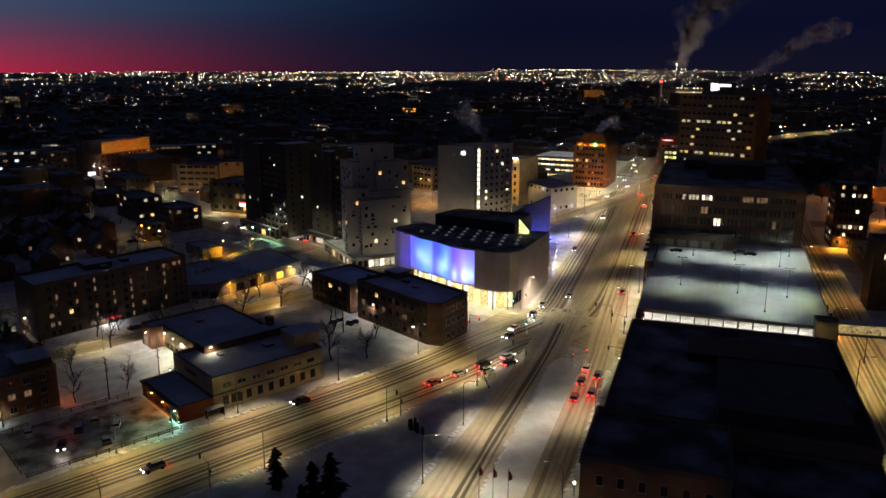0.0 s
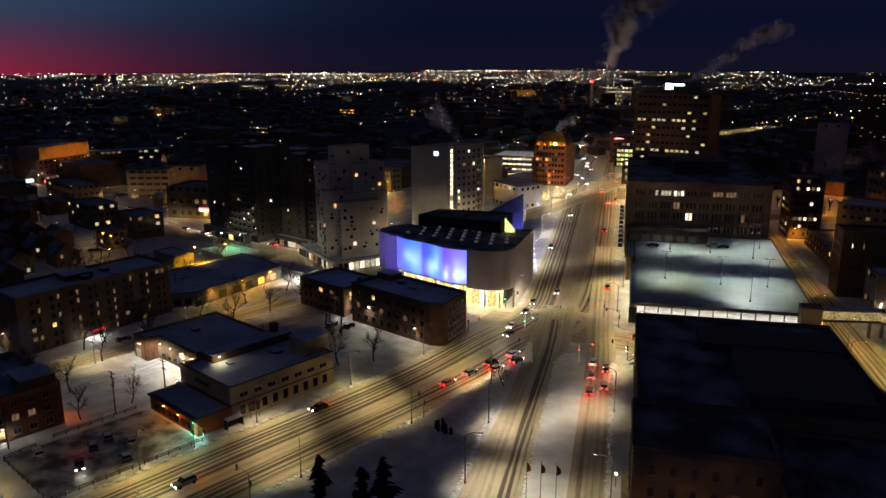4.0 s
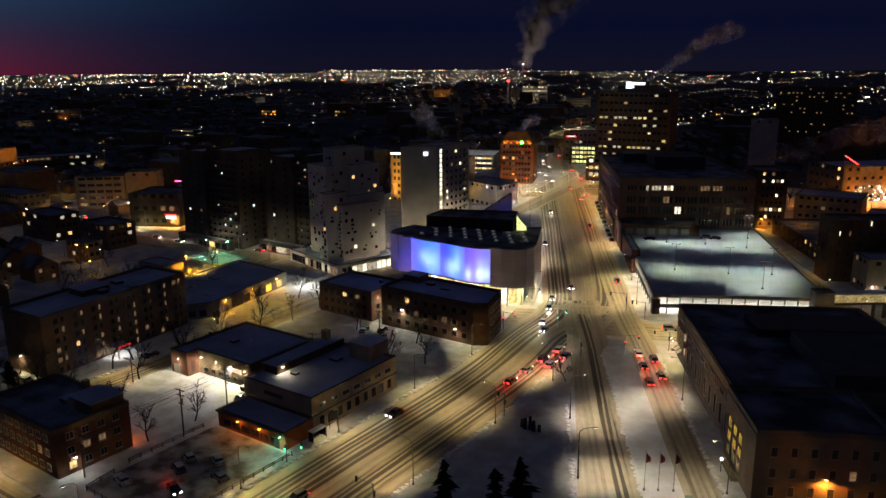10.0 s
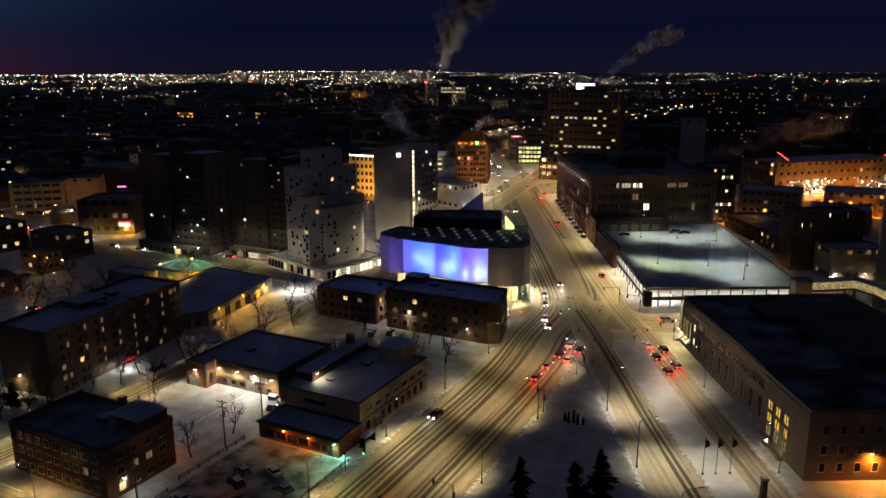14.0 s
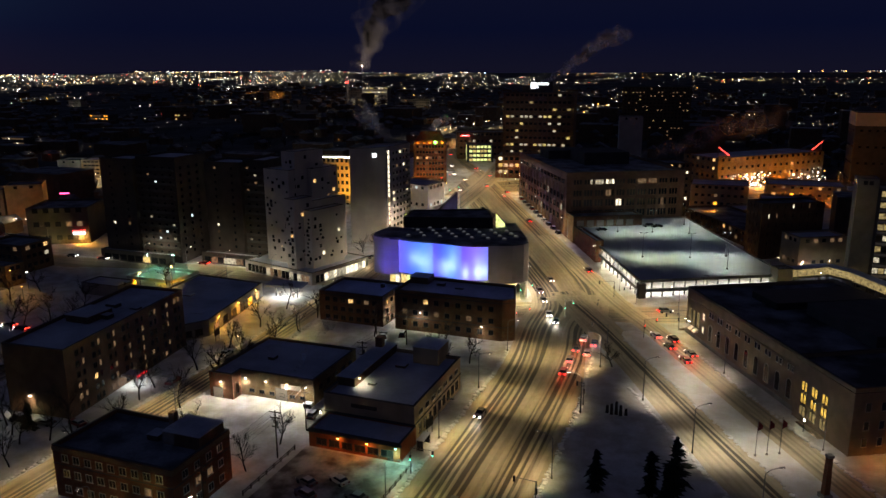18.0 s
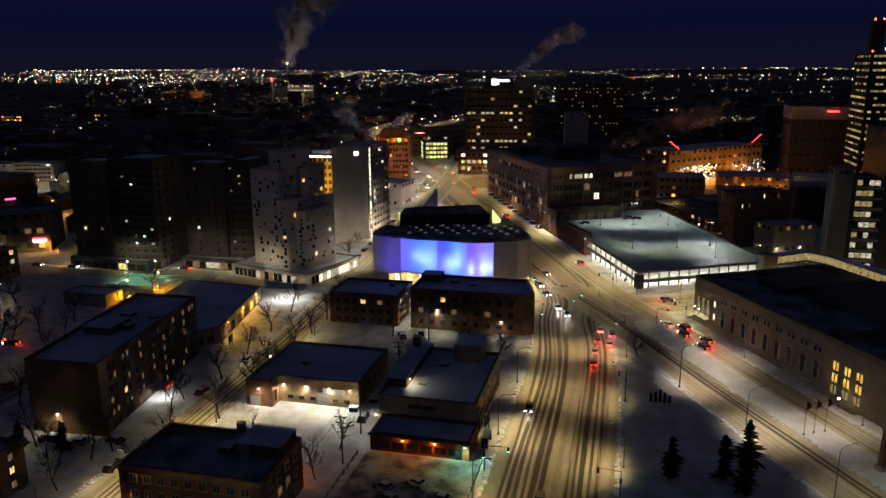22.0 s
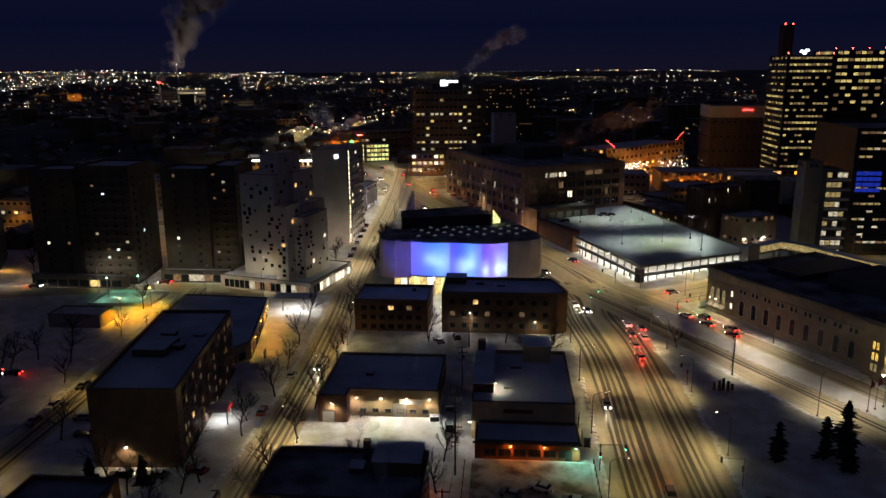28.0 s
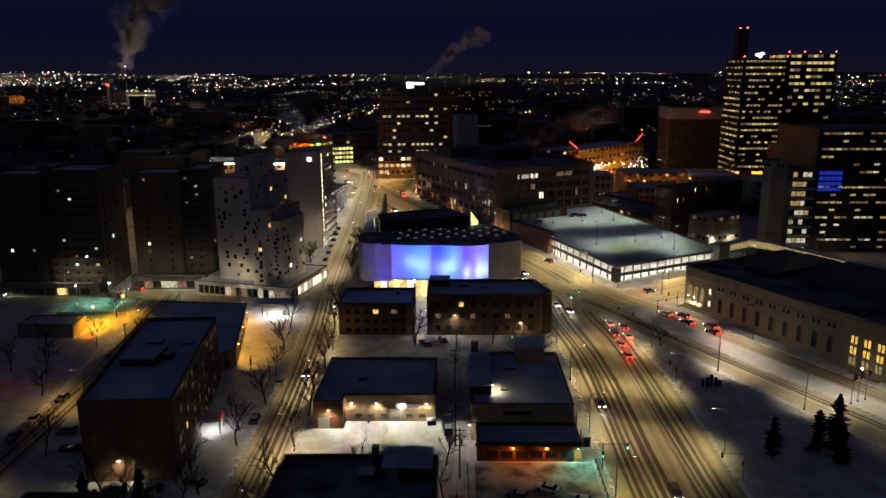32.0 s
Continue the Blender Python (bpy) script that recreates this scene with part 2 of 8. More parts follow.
def veil_material():
    """The wavy glass front that is lit from within in blue, violet and white."""
    m = bpy.data.materials.new("lit_glass_veil")
    m.use_nodes = True
    nt = m.node_tree
    L = nt.links.new
    bsdf = nt.nodes["Principled BSDF"]
    bsdf.inputs["Base Color"].default_value = (.55, .55, .62, 1)
    bsdf.inputs["Roughness"].default_value = 0.3
    uv = nt.nodes.new("ShaderNodeUVMap")
    uv.uv_map = "veil"
    ramp = nt.nodes.new("ShaderNodeValToRGB")
    els = ramp.color_ramp.elements
    # three folded panels, each paler at one edge
    els[0].position, els[0].color = 0.0, (.13, .09, .78, 1)
    els[1].position, els[1].color = 1.0, (.16, .20, 1.0, 1)
    for p, c in ((.12, (.08, .12, .85)), (.30, (.05, .22, .95)), (.405, (.10, .22, .98)), (.42, (.08, .06, .74)), (.50, (.05, .10, .86)), (.62, (.07, .24, .98)), (.715, (.14, .18, .95)), (.735, (.15, .07, .76)), (.86, (.24, .16, .92))):
        e = els.new(p)
        e.color = (*c, 1)
    sep = nt.nodes.new("ShaderNodeSeparateXYZ")
    L(uv.outputs[0], sep.inputs[0])
    along = nt.nodes.new("ShaderNodeMath"); along.operation = "DIVIDE"; along.inputs[1].default_value = 33.6
    L(sep.outputs[0], along.inputs[0])
    L(along.outputs[0], ramp.inputs[0])
    total = None
    # bright patches of the light show: place along the front and height, in metres, with their reach
    for cu, cv, ru, rv, amount in ((7.6, 14.0, 3.2, 3.0, .34), (11.2, 13.0, 2.8, 4.6, .42), (18.3, 11.6, 2.8, 3.0, .55), (21.2, 14.0, 2.4, 4.0, .34), (25.6, 10.8, 1.5, 3.2, .60), (29.6, 11.0, 1.7, 3.2, .72), (31.8, 11.5, 1.2, 3.0, .42), (30.0, 15.4, 2.2, 2.0, .20)):
        terms = []
        for axis, centre, reach in ((0, cu, ru), (1, cv, rv)):
            a = nt.nodes.new("ShaderNodeMath"); a.operation = "SUBTRACT"; a.inputs[1].default_value = centre
            L(sep.outputs[axis], a.inputs[0])
            b = nt.nodes.new("ShaderNodeMath"); b.operation = "DIVIDE"; b.inputs[1].default_value = reach
            L(a.outputs[0], b.inputs[0])
            c = nt.nodes.new("ShaderNodeMath"); c.operation = "MULTIPLY"
            L(b.outputs[0], c.inputs[0]); L(b.outputs[0], c.inputs[1])
            terms.append(c.outputs[0])
        s = nt.nodes.new("ShaderNodeMath"); s.operation = "ADD"
        L(terms[0], s.inputs[0]); L(terms[1], s.inputs[1])
        g = nt.nodes.new("ShaderNodeMath"); g.operation = "MULTIPLY"; g.inputs[1].default_value = -1.2
        L(s.outputs[0], g.inputs[0])
        x = nt.nodes.new("ShaderNodeMath"); x.operation = "EXPONENT"
        L(g.outputs[0], x.inputs[0])
        w = nt.nodes.new("ShaderNodeMath"); w.operation = "MULTIPLY"; w.inputs[1].default_value = amount
        L(x.outputs[0], w.inputs[0])
        if total is None:
            total = w.outputs[0]
        else:
            t = nt.nodes.new("ShaderNodeMath"); t.operation = "ADD"
            L(total, t.inputs[0]); L(w.outputs[0], t.inputs[1])
            total = t.outputs[0]
    blot = nt.nodes.new("ShaderNodeTexNoise")
    blot.inputs["Scale"].default_value, blot.inputs["Detail"].default_value = 0.22, 1.0
    L(uv.outputs[0], blot.inputs["Vector"])
    br = nt.nodes.new("ShaderNodeMapRange")
    br.inputs["From Min"].default_value, br.inputs["From Max"].default_value = 0.25, 0.7
    br.inputs["To Min"].default_value = 0.65
    br.inputs["To Max"].default_value = 1.0
    L(blot.outputs["Fac"], br.inputs["Value"])
    tot = nt.nodes.new("ShaderNodeMath"); tot.operation = "MULTIPLY"
    L(total, tot.inputs[0]); L(br.outputs[0], tot.inputs[1])
    mix = nt.nodes.new("ShaderNodeMix")
    mix.data_type = "RGBA"
    L(tot.outputs[0], mix.inputs["Factor"])
    L(ramp.outputs[0], mix.inputs["A"])
    mix.inputs["B"].default_value = (.50, .74, 1.0, 1)
    L(mix.outputs["Result"], bsdf.inputs["Emission Color"])
    add = nt.nodes.new("ShaderNodeMath"); add.operation = "ADD"; add.inputs[1].default_value = 0.72
    L(tot.outputs[0], add.inputs[0])
    L(add.outputs[0], bsdf.inputs["Emission Strength"])
    MATS["veil"] = m
    return m


def island_lights(name, strength, stops):
    """Points of light far off; each takes its own colour and strength."""
    m = bpy.data.materials.new(name)
    m.use_nodes = True
    nt = m.node_tree
    bsdf = nt.nodes["Principled BSDF"]
    bsdf.inputs["Base Color"].default_value = (.02, .02, .02, 1)
    geo = nt.nodes.new("ShaderNodeNewGeometry")
    ramp = nt.nodes.new("ShaderNodeValToRGB")
    ramp.color_ramp.interpolation = "CONSTANT"
    els = ramp.color_ramp.elements
    els[0].position, els[0].color = 0.0, (*stops[0][1], 1)
    els[1].position, els[1].color = stops[-1][0], (*stops[-1][1], 1)
    for p, c in stops[1:-1]:
        e = els.new(p)
        e.color = (*c, 1)
    nt.links.new(geo.outputs["Random Per Island"], ramp.inputs[0])
    nt.links.new(ramp.outputs[0], bsdf.inputs["Emission Color"])
    mul = nt.nodes.new("ShaderNodeMath"); mul.operation = "MULTIPLY"; mul.inputs[1].default_value = 41.0
    fr = nt.nodes.new("ShaderNodeMath"); fr.operation = "FRACT"
    rng = nt.nodes.new("ShaderNodeMapRange")
    rng.inputs["To Min"].default_value, rng.inputs["To Max"].default_value = strength * 0.06, strength
    nt.links.new(geo.outputs["Random Per Island"], mul.inputs[0])
    nt.links.new(mul.outputs[0], fr.inputs[0])
    pw = nt.nodes.new("ShaderNodeMath"); pw.operation = "POWER"; pw.inputs[1].default_value = 2.6
    nt.links.new(fr.outputs[0], pw.inputs[0])
    nt.links.new(pw.outputs[0], rng.inputs["Value"])
    nt.links.new(rng.outputs[0], bsdf.inputs["Emission Strength"])
    return m


snow = material("trodden_snow", (.72, .72, .73), 0.85, 0, .3, .22, .4, (.52, .50, .47), 1.6)
snow_clean = material("fresh_snow", (.82, .82, .83), 0.85, 0, .18, .3, .35, (.71, .69, .66), 1.8)
# Far snow painted near black; its lack of light is in the colour.
snow_unlit = material("far_snow_ground", (.10, .10, .11), 0.95, 0, .5, .02, 0, (.02, .02, .02), .3)
roof_snow = material("roof_snow", (.62, .66, .74), 0.9, 0, .25, .10, .2, (.42, .45, .52), 1.2)
roof_dark = material("dark_membrane_roof", (.075, .08, .09), 0.8, 0, .5, .15, .2, (.30, .32, .36), 1.5)
roof_patchy = material("snow_dusted_roof", (.30, .31, .35), 0.85, 0, .5, .10, .2, (.045, .045, .05), 1.2)
lot_snow = material("patchy_lot_snow", (.60, .59, .57), 0.8, 0, .4, .22, .4, (.14, .12, .10), 2.0)
deck_snow = material("swept_deck_snow", (.66, .68, .67), 0.85, 0, .15, .045, .2, (.47, .49, .49), .8)
brick_brown = brick("brown_brick", (.23, .105, .058), (.22, .19, .16))
brick_red = brick("red_brick", (.30, .095, .05), (.22, .19, .17))
brick_tan = brick("tan_brick", (.31, .19, .09), (.30, .27, .22))
brick_dark = brick("dark_brick", (.19, .095, .055), (.17, .15, .13))
stucco = material("beige_stucco", (.46, .36, .25), .9, 0, .2, .3, .1)
orange_wall = material("rust_orange_wall", (.42, .13, .045), .8, 0, .3, .3, .1)
concrete = material("grey_concrete", (.30, .285, .26), .85, 0, .25, .25, .15)
concrete_dark = material("dark_concrete", (.10, .095, .09), .85, 0, .25, .25, .15)
concrete_mid = material("sooty_concrete", (.085, .072, .064), .85, 0, .25, .25, .15)
white_panel = material("white_panel", (.60, .55, .51), .8, 0, .15, .2, .1)
white_stone = material("white_granite", (.66, .60, .57), .7, 0, .12, .25, .1)
# Pale stone painted brown: the warm lamplight's tint is in the colour.
bay_stone = material("sooty_pale_stone", (.30, .17, .11), .85, 0, .25, .3, .15)
limestone = material("tyndall_limestone", (.27, .21, .15), .85, 0, .2, .4, .15)
dark_clad = material("black_metal_cladding", (.05, .05, .055), .5, .3, .3, .4, .05)
steel = material("galvanised_steel", (.25, .25, .26), .45, .7, .2, 2.0, .05)
black_metal = material("black_painted_metal", (.03, .03, .03), .5, .2, .2, 2.0, .05)
pole_wood = material("weathered_pole_wood", (.13, .095, .065), .9, 0, .4, 1.5, .3)
bark = material("elm_bark", (.05, .038, .03), .95, 0, .4, 3.0, .4)
needles = material("spruce_needles", (.025, .04, .026), .9, 0, .5, 1.5, .3)
rubber = material("tyre_rubber", (.02, .02, .02), .9, 0, .2, 4.0, .1)
glass = material("dark_glass", (.02, .024, .03), .08, 0, .1, .5, 0, None, 5.0, 0, .6)
frame_dark = material("dark_window_frame", (.05, .045, .04), .6, .2, .2, 2.0, .05)
frame_pale = material("pale_window_frame", (.45, .42, .38), .7, 0, .2, 2.0, .05)
bronze = material("bronze_figure", (.08, .07, .06), .5, .6, .4, 1.0, .2)
cloth = material("flag_cloth", (.25, .04, .05), .9, 0, .3, 2.0, .2)
road_mat, veil = road_material(), veil_material()
dome_glow = glowing("faintly_lit_dome", (.85, .85, .9), .05, 0, (.6, .6, .62))
OFFICE = glowing("yellow_office_window", (1.0, .77, .26), .55, .75)
CREAM = glowing("cream_office_window", (1.0, .88, .62), .42, .8)
DULL = glowing("dull_yellow_office_window", (1.0, .74, .30), .26, .8)
BLUEW = glowing("blue_lit_window", (.03, .08, 1.0), .22, .5)
AMBER = glowing("amber_lit_window", (1.0, .60, .10), .75, .5)
WARM = glowing("warm_lit_window", (1.0, .56, .20), 1.0, .8)
YELLOW = glowing("yellow_lit_window", (1.0, .68, .24), .85, .75)
WHITE = glowing("white_lit_window", (1.0, .86, .60), 1.4, .65)
DIM = glowing("dim_lit_window", (1.0, .6, .32), .13, .8)
COOL = glowing("cool_lit_window", (.75, .9, 1.0), 1.2, .6)
GREENW = glowing("yellow_green_lit_window", (.92, 1.0, .34), .95, .6)
lens_warm = glowing("warm_lamp_lens", (1.0, .86, .58), 22.0)
lens_white = glowing("white_lamp_lens", (1.0, .96, .88), 25.0)
lens_orange = glowing("sodium_lamp_lens", (1.0, .45, .08), 22.0)
lens_green = glowing("green_lamp_lens", (.35, 1.0, .75), 12.0)
head_glow = glowing("headlight_lens", (1.0, .95, .85), 10.0)
tail_glow = glowing("tail_light_lens", (1.0, .03, .02), 7.0)
tail_off = material("tail_light_off", (.20, .01, .01), .3, 0, .1, 2, 0)
head_off = material("headlight_off", (.5, .5, .5), .2, 0, .1, 2, 0)
sig_red = glowing("red_signal_lens", (1.0, .05, .03), 9.0)
sig_green = glowing("green_signal_lens", (.08, 1.0, .55), 6.0)
sign_white = glowing("white_lit_sign", (.86, .96, 1.0), 1.6)
lens_deck = glowing("deck_lamp_lens", (.9, 1.0, .92), 2.2)
sign_red = glowing("red_lit_sign", (1.0, .05, .04), 4.0)
red_box = glowing("red_fascia_panel", (1.0, .02, .03), .5)
sign_pink = glowing("pink_lit_sign", (1.0, .06, .25), 4.0)
sign_green = glowing("green_lit_sign", (.1, 1.0, .15), 4.0)
neon_orange = glowing("orange_floodlit_trim", (1.0, .36, .03), 1.6)
blue_glow = glowing("blue_lit_panel", (.10, .16, 1.0), 1.1)
city_glow = island_lights("far_lamp_glow", 7.5, [(0, (1, .84, .56)), (.28, (1, .95, .86)), (.62, (1, .72, .32)), (.80, (1, .42, .08)), (.91, (.8, 1, .75)), (.94, (1, .06, .04)), (.97, (.5, .7, 1))])
PAINTS = [material("car_paint_" + n, c, .35, .2, .1, 2.0, 0) for n, c in (("black", (.015, .015, .017)), ("white", (.6, .6, .6)), ("grey", (.16, .16, .17)), ("red", (.22, .02, .02)), ("blue", (.03, .05, .11)))]

# ---------------------------------------------------------------- mesh tools


class Shape:
    """Gathers simple solids into one mesh."""

    def __init__(self):
        self.v, self.f, self.uv = [], [], {}

    def box(self, x0, y0, z0, x1, y1, z1):
        k = len(self.v)
        self.v += [(x0, y0, z0), (x1, y0, z0), (x1, y1, z0), (x0, y1, z0), (x0, y0, z1), (x1, y0, z1), (x1, y1, z1), (x0, y1, z1)]
        self.f += [(k, k + 3, k + 2, k + 1), (k + 4, k + 5, k + 6, k + 7), (k, k + 1, k + 5, k + 4), (k + 1, k + 2, k + 6, k + 5), (k + 2, k + 3, k + 7, k + 6), (k + 3, k, k + 4, k + 7)]
        return self

    def prism(self, poly, z0, z1, top=None):
        k, n = len(self.v), len(poly)
        top = top or poly
        self.v += [(x, y, z0) for x, y in poly] + [(x, y, z1) for x, y in top]
        self.f += [tuple(range(k + n - 1, k - 1, -1)), tuple(range(k + n, k + 2 * n))]
        self.f += [(k + i, k + (i + 1) % n, k + n + (i + 1) % n, k + n + i) for i in range(n)]
        return self

    def ring(self, outer, inner, z0, z1):
        k, n = len(self.v), len(outer)
        for z in (z0, z1):
            self.v += [(x, y, z) for x, y in outer] + [(x, y, z) for x, y in inner]
        for i in range(n):
            j = (i + 1) % n
            a, b, c, d = k + i, k + j, k + n + j, k + n + i
            t = 2 * n
            self.f += [(a, b, b + t, a + t), (c, d, d + t, c + t), (a + t, b + t, c + t, d + t), (b, a, d, c)]
        return self

    def rod(self, p0, p1, r0, r1=None, n=6):
        p0, p1 = Vector(p0), Vector(p1)
        r1 = r0 if r1 is None else r1
        way = p1 - p0
        q = way.to_track_quat("Z", "Y")
        k = len(self.v)
        for p, r in ((p0, r0), (p1, r1)):
            for i in range(n):
                a = 2 * math.pi * i / n
                self.v.append(tuple(p + q @ Vector((r * math.cos(a), r * math.sin(a), 0))))
        self.f += [tuple(range(k + n - 1, k - 1, -1)), tuple(range(k + n, k + 2 * n))]
        self.f += [(k + i, k + (i + 1) % n, k + n + (i + 1) % n, k + n + i) for i in range(n)]
        return self

    def blob(self, c, rx, ry, rz, n=6, rings=4):
        k = len(self.v)
        self.v.append((c[0], c[1], c[2] - rz))
        for j in range(1, rings):
            a = -math.pi / 2 + math.pi * j / rings
            for i in range(n):
                b = 2 * math.pi * i / n
                self.v.append((c[0] + rx * math.cos(a) * math.cos(b), c[1] + ry * math.cos(a) * math.sin(b), c[2] + rz * math.sin(a)))
        self.v.append((c[0], c[1], c[2] + rz))
        last = len(self.v) - 1
        for i in range(n):
            j = (i + 1) % n
            self.f.append((k, k + 1 + j, k + 1 + i))
            for r in range(rings - 2):
                o = k + 1 + r * n
                self.f.append((o + i, o + j, o + n + j, o + n + i))
            o = k + 1 + (rings - 2) * n
            self.f.append((o + i, o + j, last))
        return self

    def mesh(self, name, mat, smooth=False):
        me = bpy.data.meshes.new(name)
        me.from_pydata(self.v, [], self.f)
        me.materials.append(mat)
        if smooth:
            me.polygons.foreach_set("use_smooth", [True] * len(me.polygons))
        me.update()
        return me


def part(name, shape, mat, parent, label="", smooth=False):
    me = shape if isinstance(shape, bpy.types.Mesh) else shape.mesh(name, mat, smooth)
    ob = new(name, me)
    ob.parent = parent
    if label:
        tagged(ob, label)
    return ob


def thing(name, label, category, at=(0, 0, 0), rz=0.0, group="", kind=""):
    ob = new(name)
    ob.matrix_basis = pose(*at, 0, 0, rz)
    ob.empty_display_size = 0.5
    return tagged(ob, label, category, group, kind)


def solid(name, shape, mat, label, category, kind="", group="", smooth=False):
    return tagged(new(name, shape.mesh(name, mat, smooth)), label, category, group, kind)


def inset(poly, d):
    """A polygon (counter-clockwise) drawn in by d."""
    n, out = len(poly), []
    for i in range(n):
        p, q, r = Vector(poly[i - 1]), Vector(poly[i]), Vector(poly[(i + 1) % n])
        a, b = (q - p).normalized(), (r - q).normalized()
        na, nb = Vector((-a.y, a.x)), Vector((-b.y, b.x))
        m = na + nb
        m = m / max(m.length_squared / 2, 0.2)
        out.append(tuple(q + m * d))
    return out


AX, AY = Vector((.879, .477)), Vector((-.477, .879))   # across and along the boulevard


def ns(n, s):
    return tuple(AX * n + AY * s)


def rect(x0, y0, x1, y1):
    return [(x0, y0), (x1, y0), (x1, y1), (x0, y1)]


def nrect(n0, s0, n1, s1):
    return [ns(n0, s0), ns(n1, s0), ns(n1, s1), ns(n0, s1)]

# ---------------------------------------------------------------- ground, roads, pavements


def rise(x, y):
    """The streets climb gently towards the department store and the far avenue."""
    side = min(1.0, max(0.0, (x + 330 + max(0.0, y - 386)) / 40)) * min(1.0, max(0.0, (32 - x * AX.x - y * AX.y) / 16))
    return .064 * min(max(y - 178.0, 0.0), 208.0) * side


def land(x, y):
    """Height of the ground: the climb, and the far land that lifts towards the horizon."""
    r = math.hypot(x + 150, y - 150)
    k = min(1.0, max(0.0, (r - 2300) / 2400))
    return 50 * k * k * (3 - 2 * k) + rise(x, y)


def build_ground():
    """One sheet from the foreground to the horizon."""
    xs = [-4850, -4300, -3700, -3200, -2700, -2200, -1600, -1000] + [-610 + 16 * k for k in range(20)] + [-290 + 8 * k for k in range(35)] + [0, 150, 400, 800, 1400, 2000, 2600, 3200, 3800, 4550]
    ys = [-4550, -3400, -2200, -1200, -500, -150, 0, 90] + [178 + 8 * k for k in range(50)] + [600, 650, 700, 780, 900, 1400, 2000, 2500, 2900, 3300, 3700, 4100, 4500, 4850]
    s = Shape()
    for y in ys:
        for x in xs:
            r = math.hypot(x + 150, y - 150)
            s.v.append((x, y, -.02 + land(x, y) + (2.5 * math.sin(x * .0041 + y * .0033) if r > 4000 else 0)))
    n = len(xs)
    for j in range(len(ys) - 1):
        for i in range(n - 1):
            o = j * n + i
            s.f.append((o, o + 1, o + n + 1, o + n))
    ob = solid("ground", s, snow, "snow-covered ground of the winter city", "ground", "structure")
    ob.data.materials.append(snow_unlit)
    # Beyond 330 m the ground takes the snow colour darkened for night.
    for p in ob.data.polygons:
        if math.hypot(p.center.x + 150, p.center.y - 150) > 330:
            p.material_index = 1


def cut(poly, way, at, side):
    """The part of a polygon below (side -1) or above (side 1) a line across the way."""
    out = []
    for p, q in zip(poly, poly[1:] + poly[:1]):
        a, b = ((r[0] * way[0] + r[1] * way[1] - at) * side for r in (p, q))
        if a >= 0:
            out.append(p)
        if a * b < 0:
            t = a / (a - b)
            out.append((p[0] + (q[0] - p[0]) * t, p[1] + (q[1] - p[1]) * t))
    return out


def smooth_line(pts, step=4.0):
    """Catmull-Rom through the points."""
    out = []
    for i in range(len(pts) - 1):
        p0, p1, p2, p3 = (Vector(pts[max(i - 1, 0)]), Vector(pts[i]), Vector(pts[i + 1]), Vector(pts[min(i + 2, len(pts) - 1)]))
        k = max(1, int((p2 - p1).length / step))
        for j in range(k):
            t = j / k
            out.append(.5 * ((2 * p1) + (p2 - p0) * t + (2 * p0 - 5 * p1 + 4 * p2 - p3) * t * t + (3 * p1 - p0 - 3 * p2 + p3) * t ** 3))
    out.append(Vector(pts[-1]))
    return out


ROADS = 0


def road(pts, width, label, name="road", seed=0.0, end_width=None, step=4.0, wear=1.0):
    """A strip swept along a line, with metres across and along as its map. wear: how far the ruts are worn through."""
    global ROADS
    ROADS += 1
    z = .012 + .005 * ROADS
    line = smooth_line(pts, step)
    v, f, uvs, rims, run = [], [], [], [], 0.0
    for i, p in enumerate(line):
        a, b = line[max(i - 1, 0)], line[min(i + 1, len(line) - 1)]
        w = (b - a).normalized()
        side = Vector((w.y, -w.x))
        if i:
            run += (p - line[i - 1]).length
        wd = width + ((end_width or width) - width) * i / (len(line) - 1)
        for k in (-.5, .5):
            q = p + side * wd * k
            v.append((q.x, q.y, z + rise(q.x, q.y)))
            uvs.append((wd * k + seed * 1.42 * 4, run + seed * 37))
            rims.append((2 * k, wd / 2))
    for i in range(len(line) - 1):
        f.append((2 * i, 2 * i + 1, 2 * i + 3, 2 * i + 2))
    me = bpy.data.meshes.new(name)
    me.from_pydata(v, [], f)
    layer = me.uv_layers.new(name="road")
    for lp in me.loops:
        layer.data[lp.index].uv = uvs[lp.vertex_index]
    layer = me.uv_layers.new(name="edge")
    for lp in me.loops:
        layer.data[lp.index].uv = rims[lp.vertex_index]
    layer = me.uv_layers.new(name="use")
    for lp in me.loops:
        layer.data[lp.index].uv = (wear, 0)
    me.materials.append(road_mat)
    return tagged(new(name, me), label, "road", kind="structure")


def slab(poly, label, name="pavement", mat=None, h=.15):
    pieces = [[tuple(p) for p in poly]]
    for way, at in (((0, 1), 178.0), ((0, 1), 386.0), ((1, 0), -330.0), ((1, 0), -290.0), (tuple(AX), 16.0), (tuple(AX), 32.0)):
        pieces = [c for piece in pieces for c in (cut(piece, way, at, -1), cut(piece, way, at, 1)) if len(c) > 2]
    s = Shape()
    for piece in pieces:
        k = len(s.v)
        s.prism(piece, -.3, h)
        s.v[k:] = [(x, y, z + rise(x, y)) for x, y, z in s.v[k:]]
    return solid(name, s, mat or snow, label, name.replace("_", " "), "structure")


build_ground()
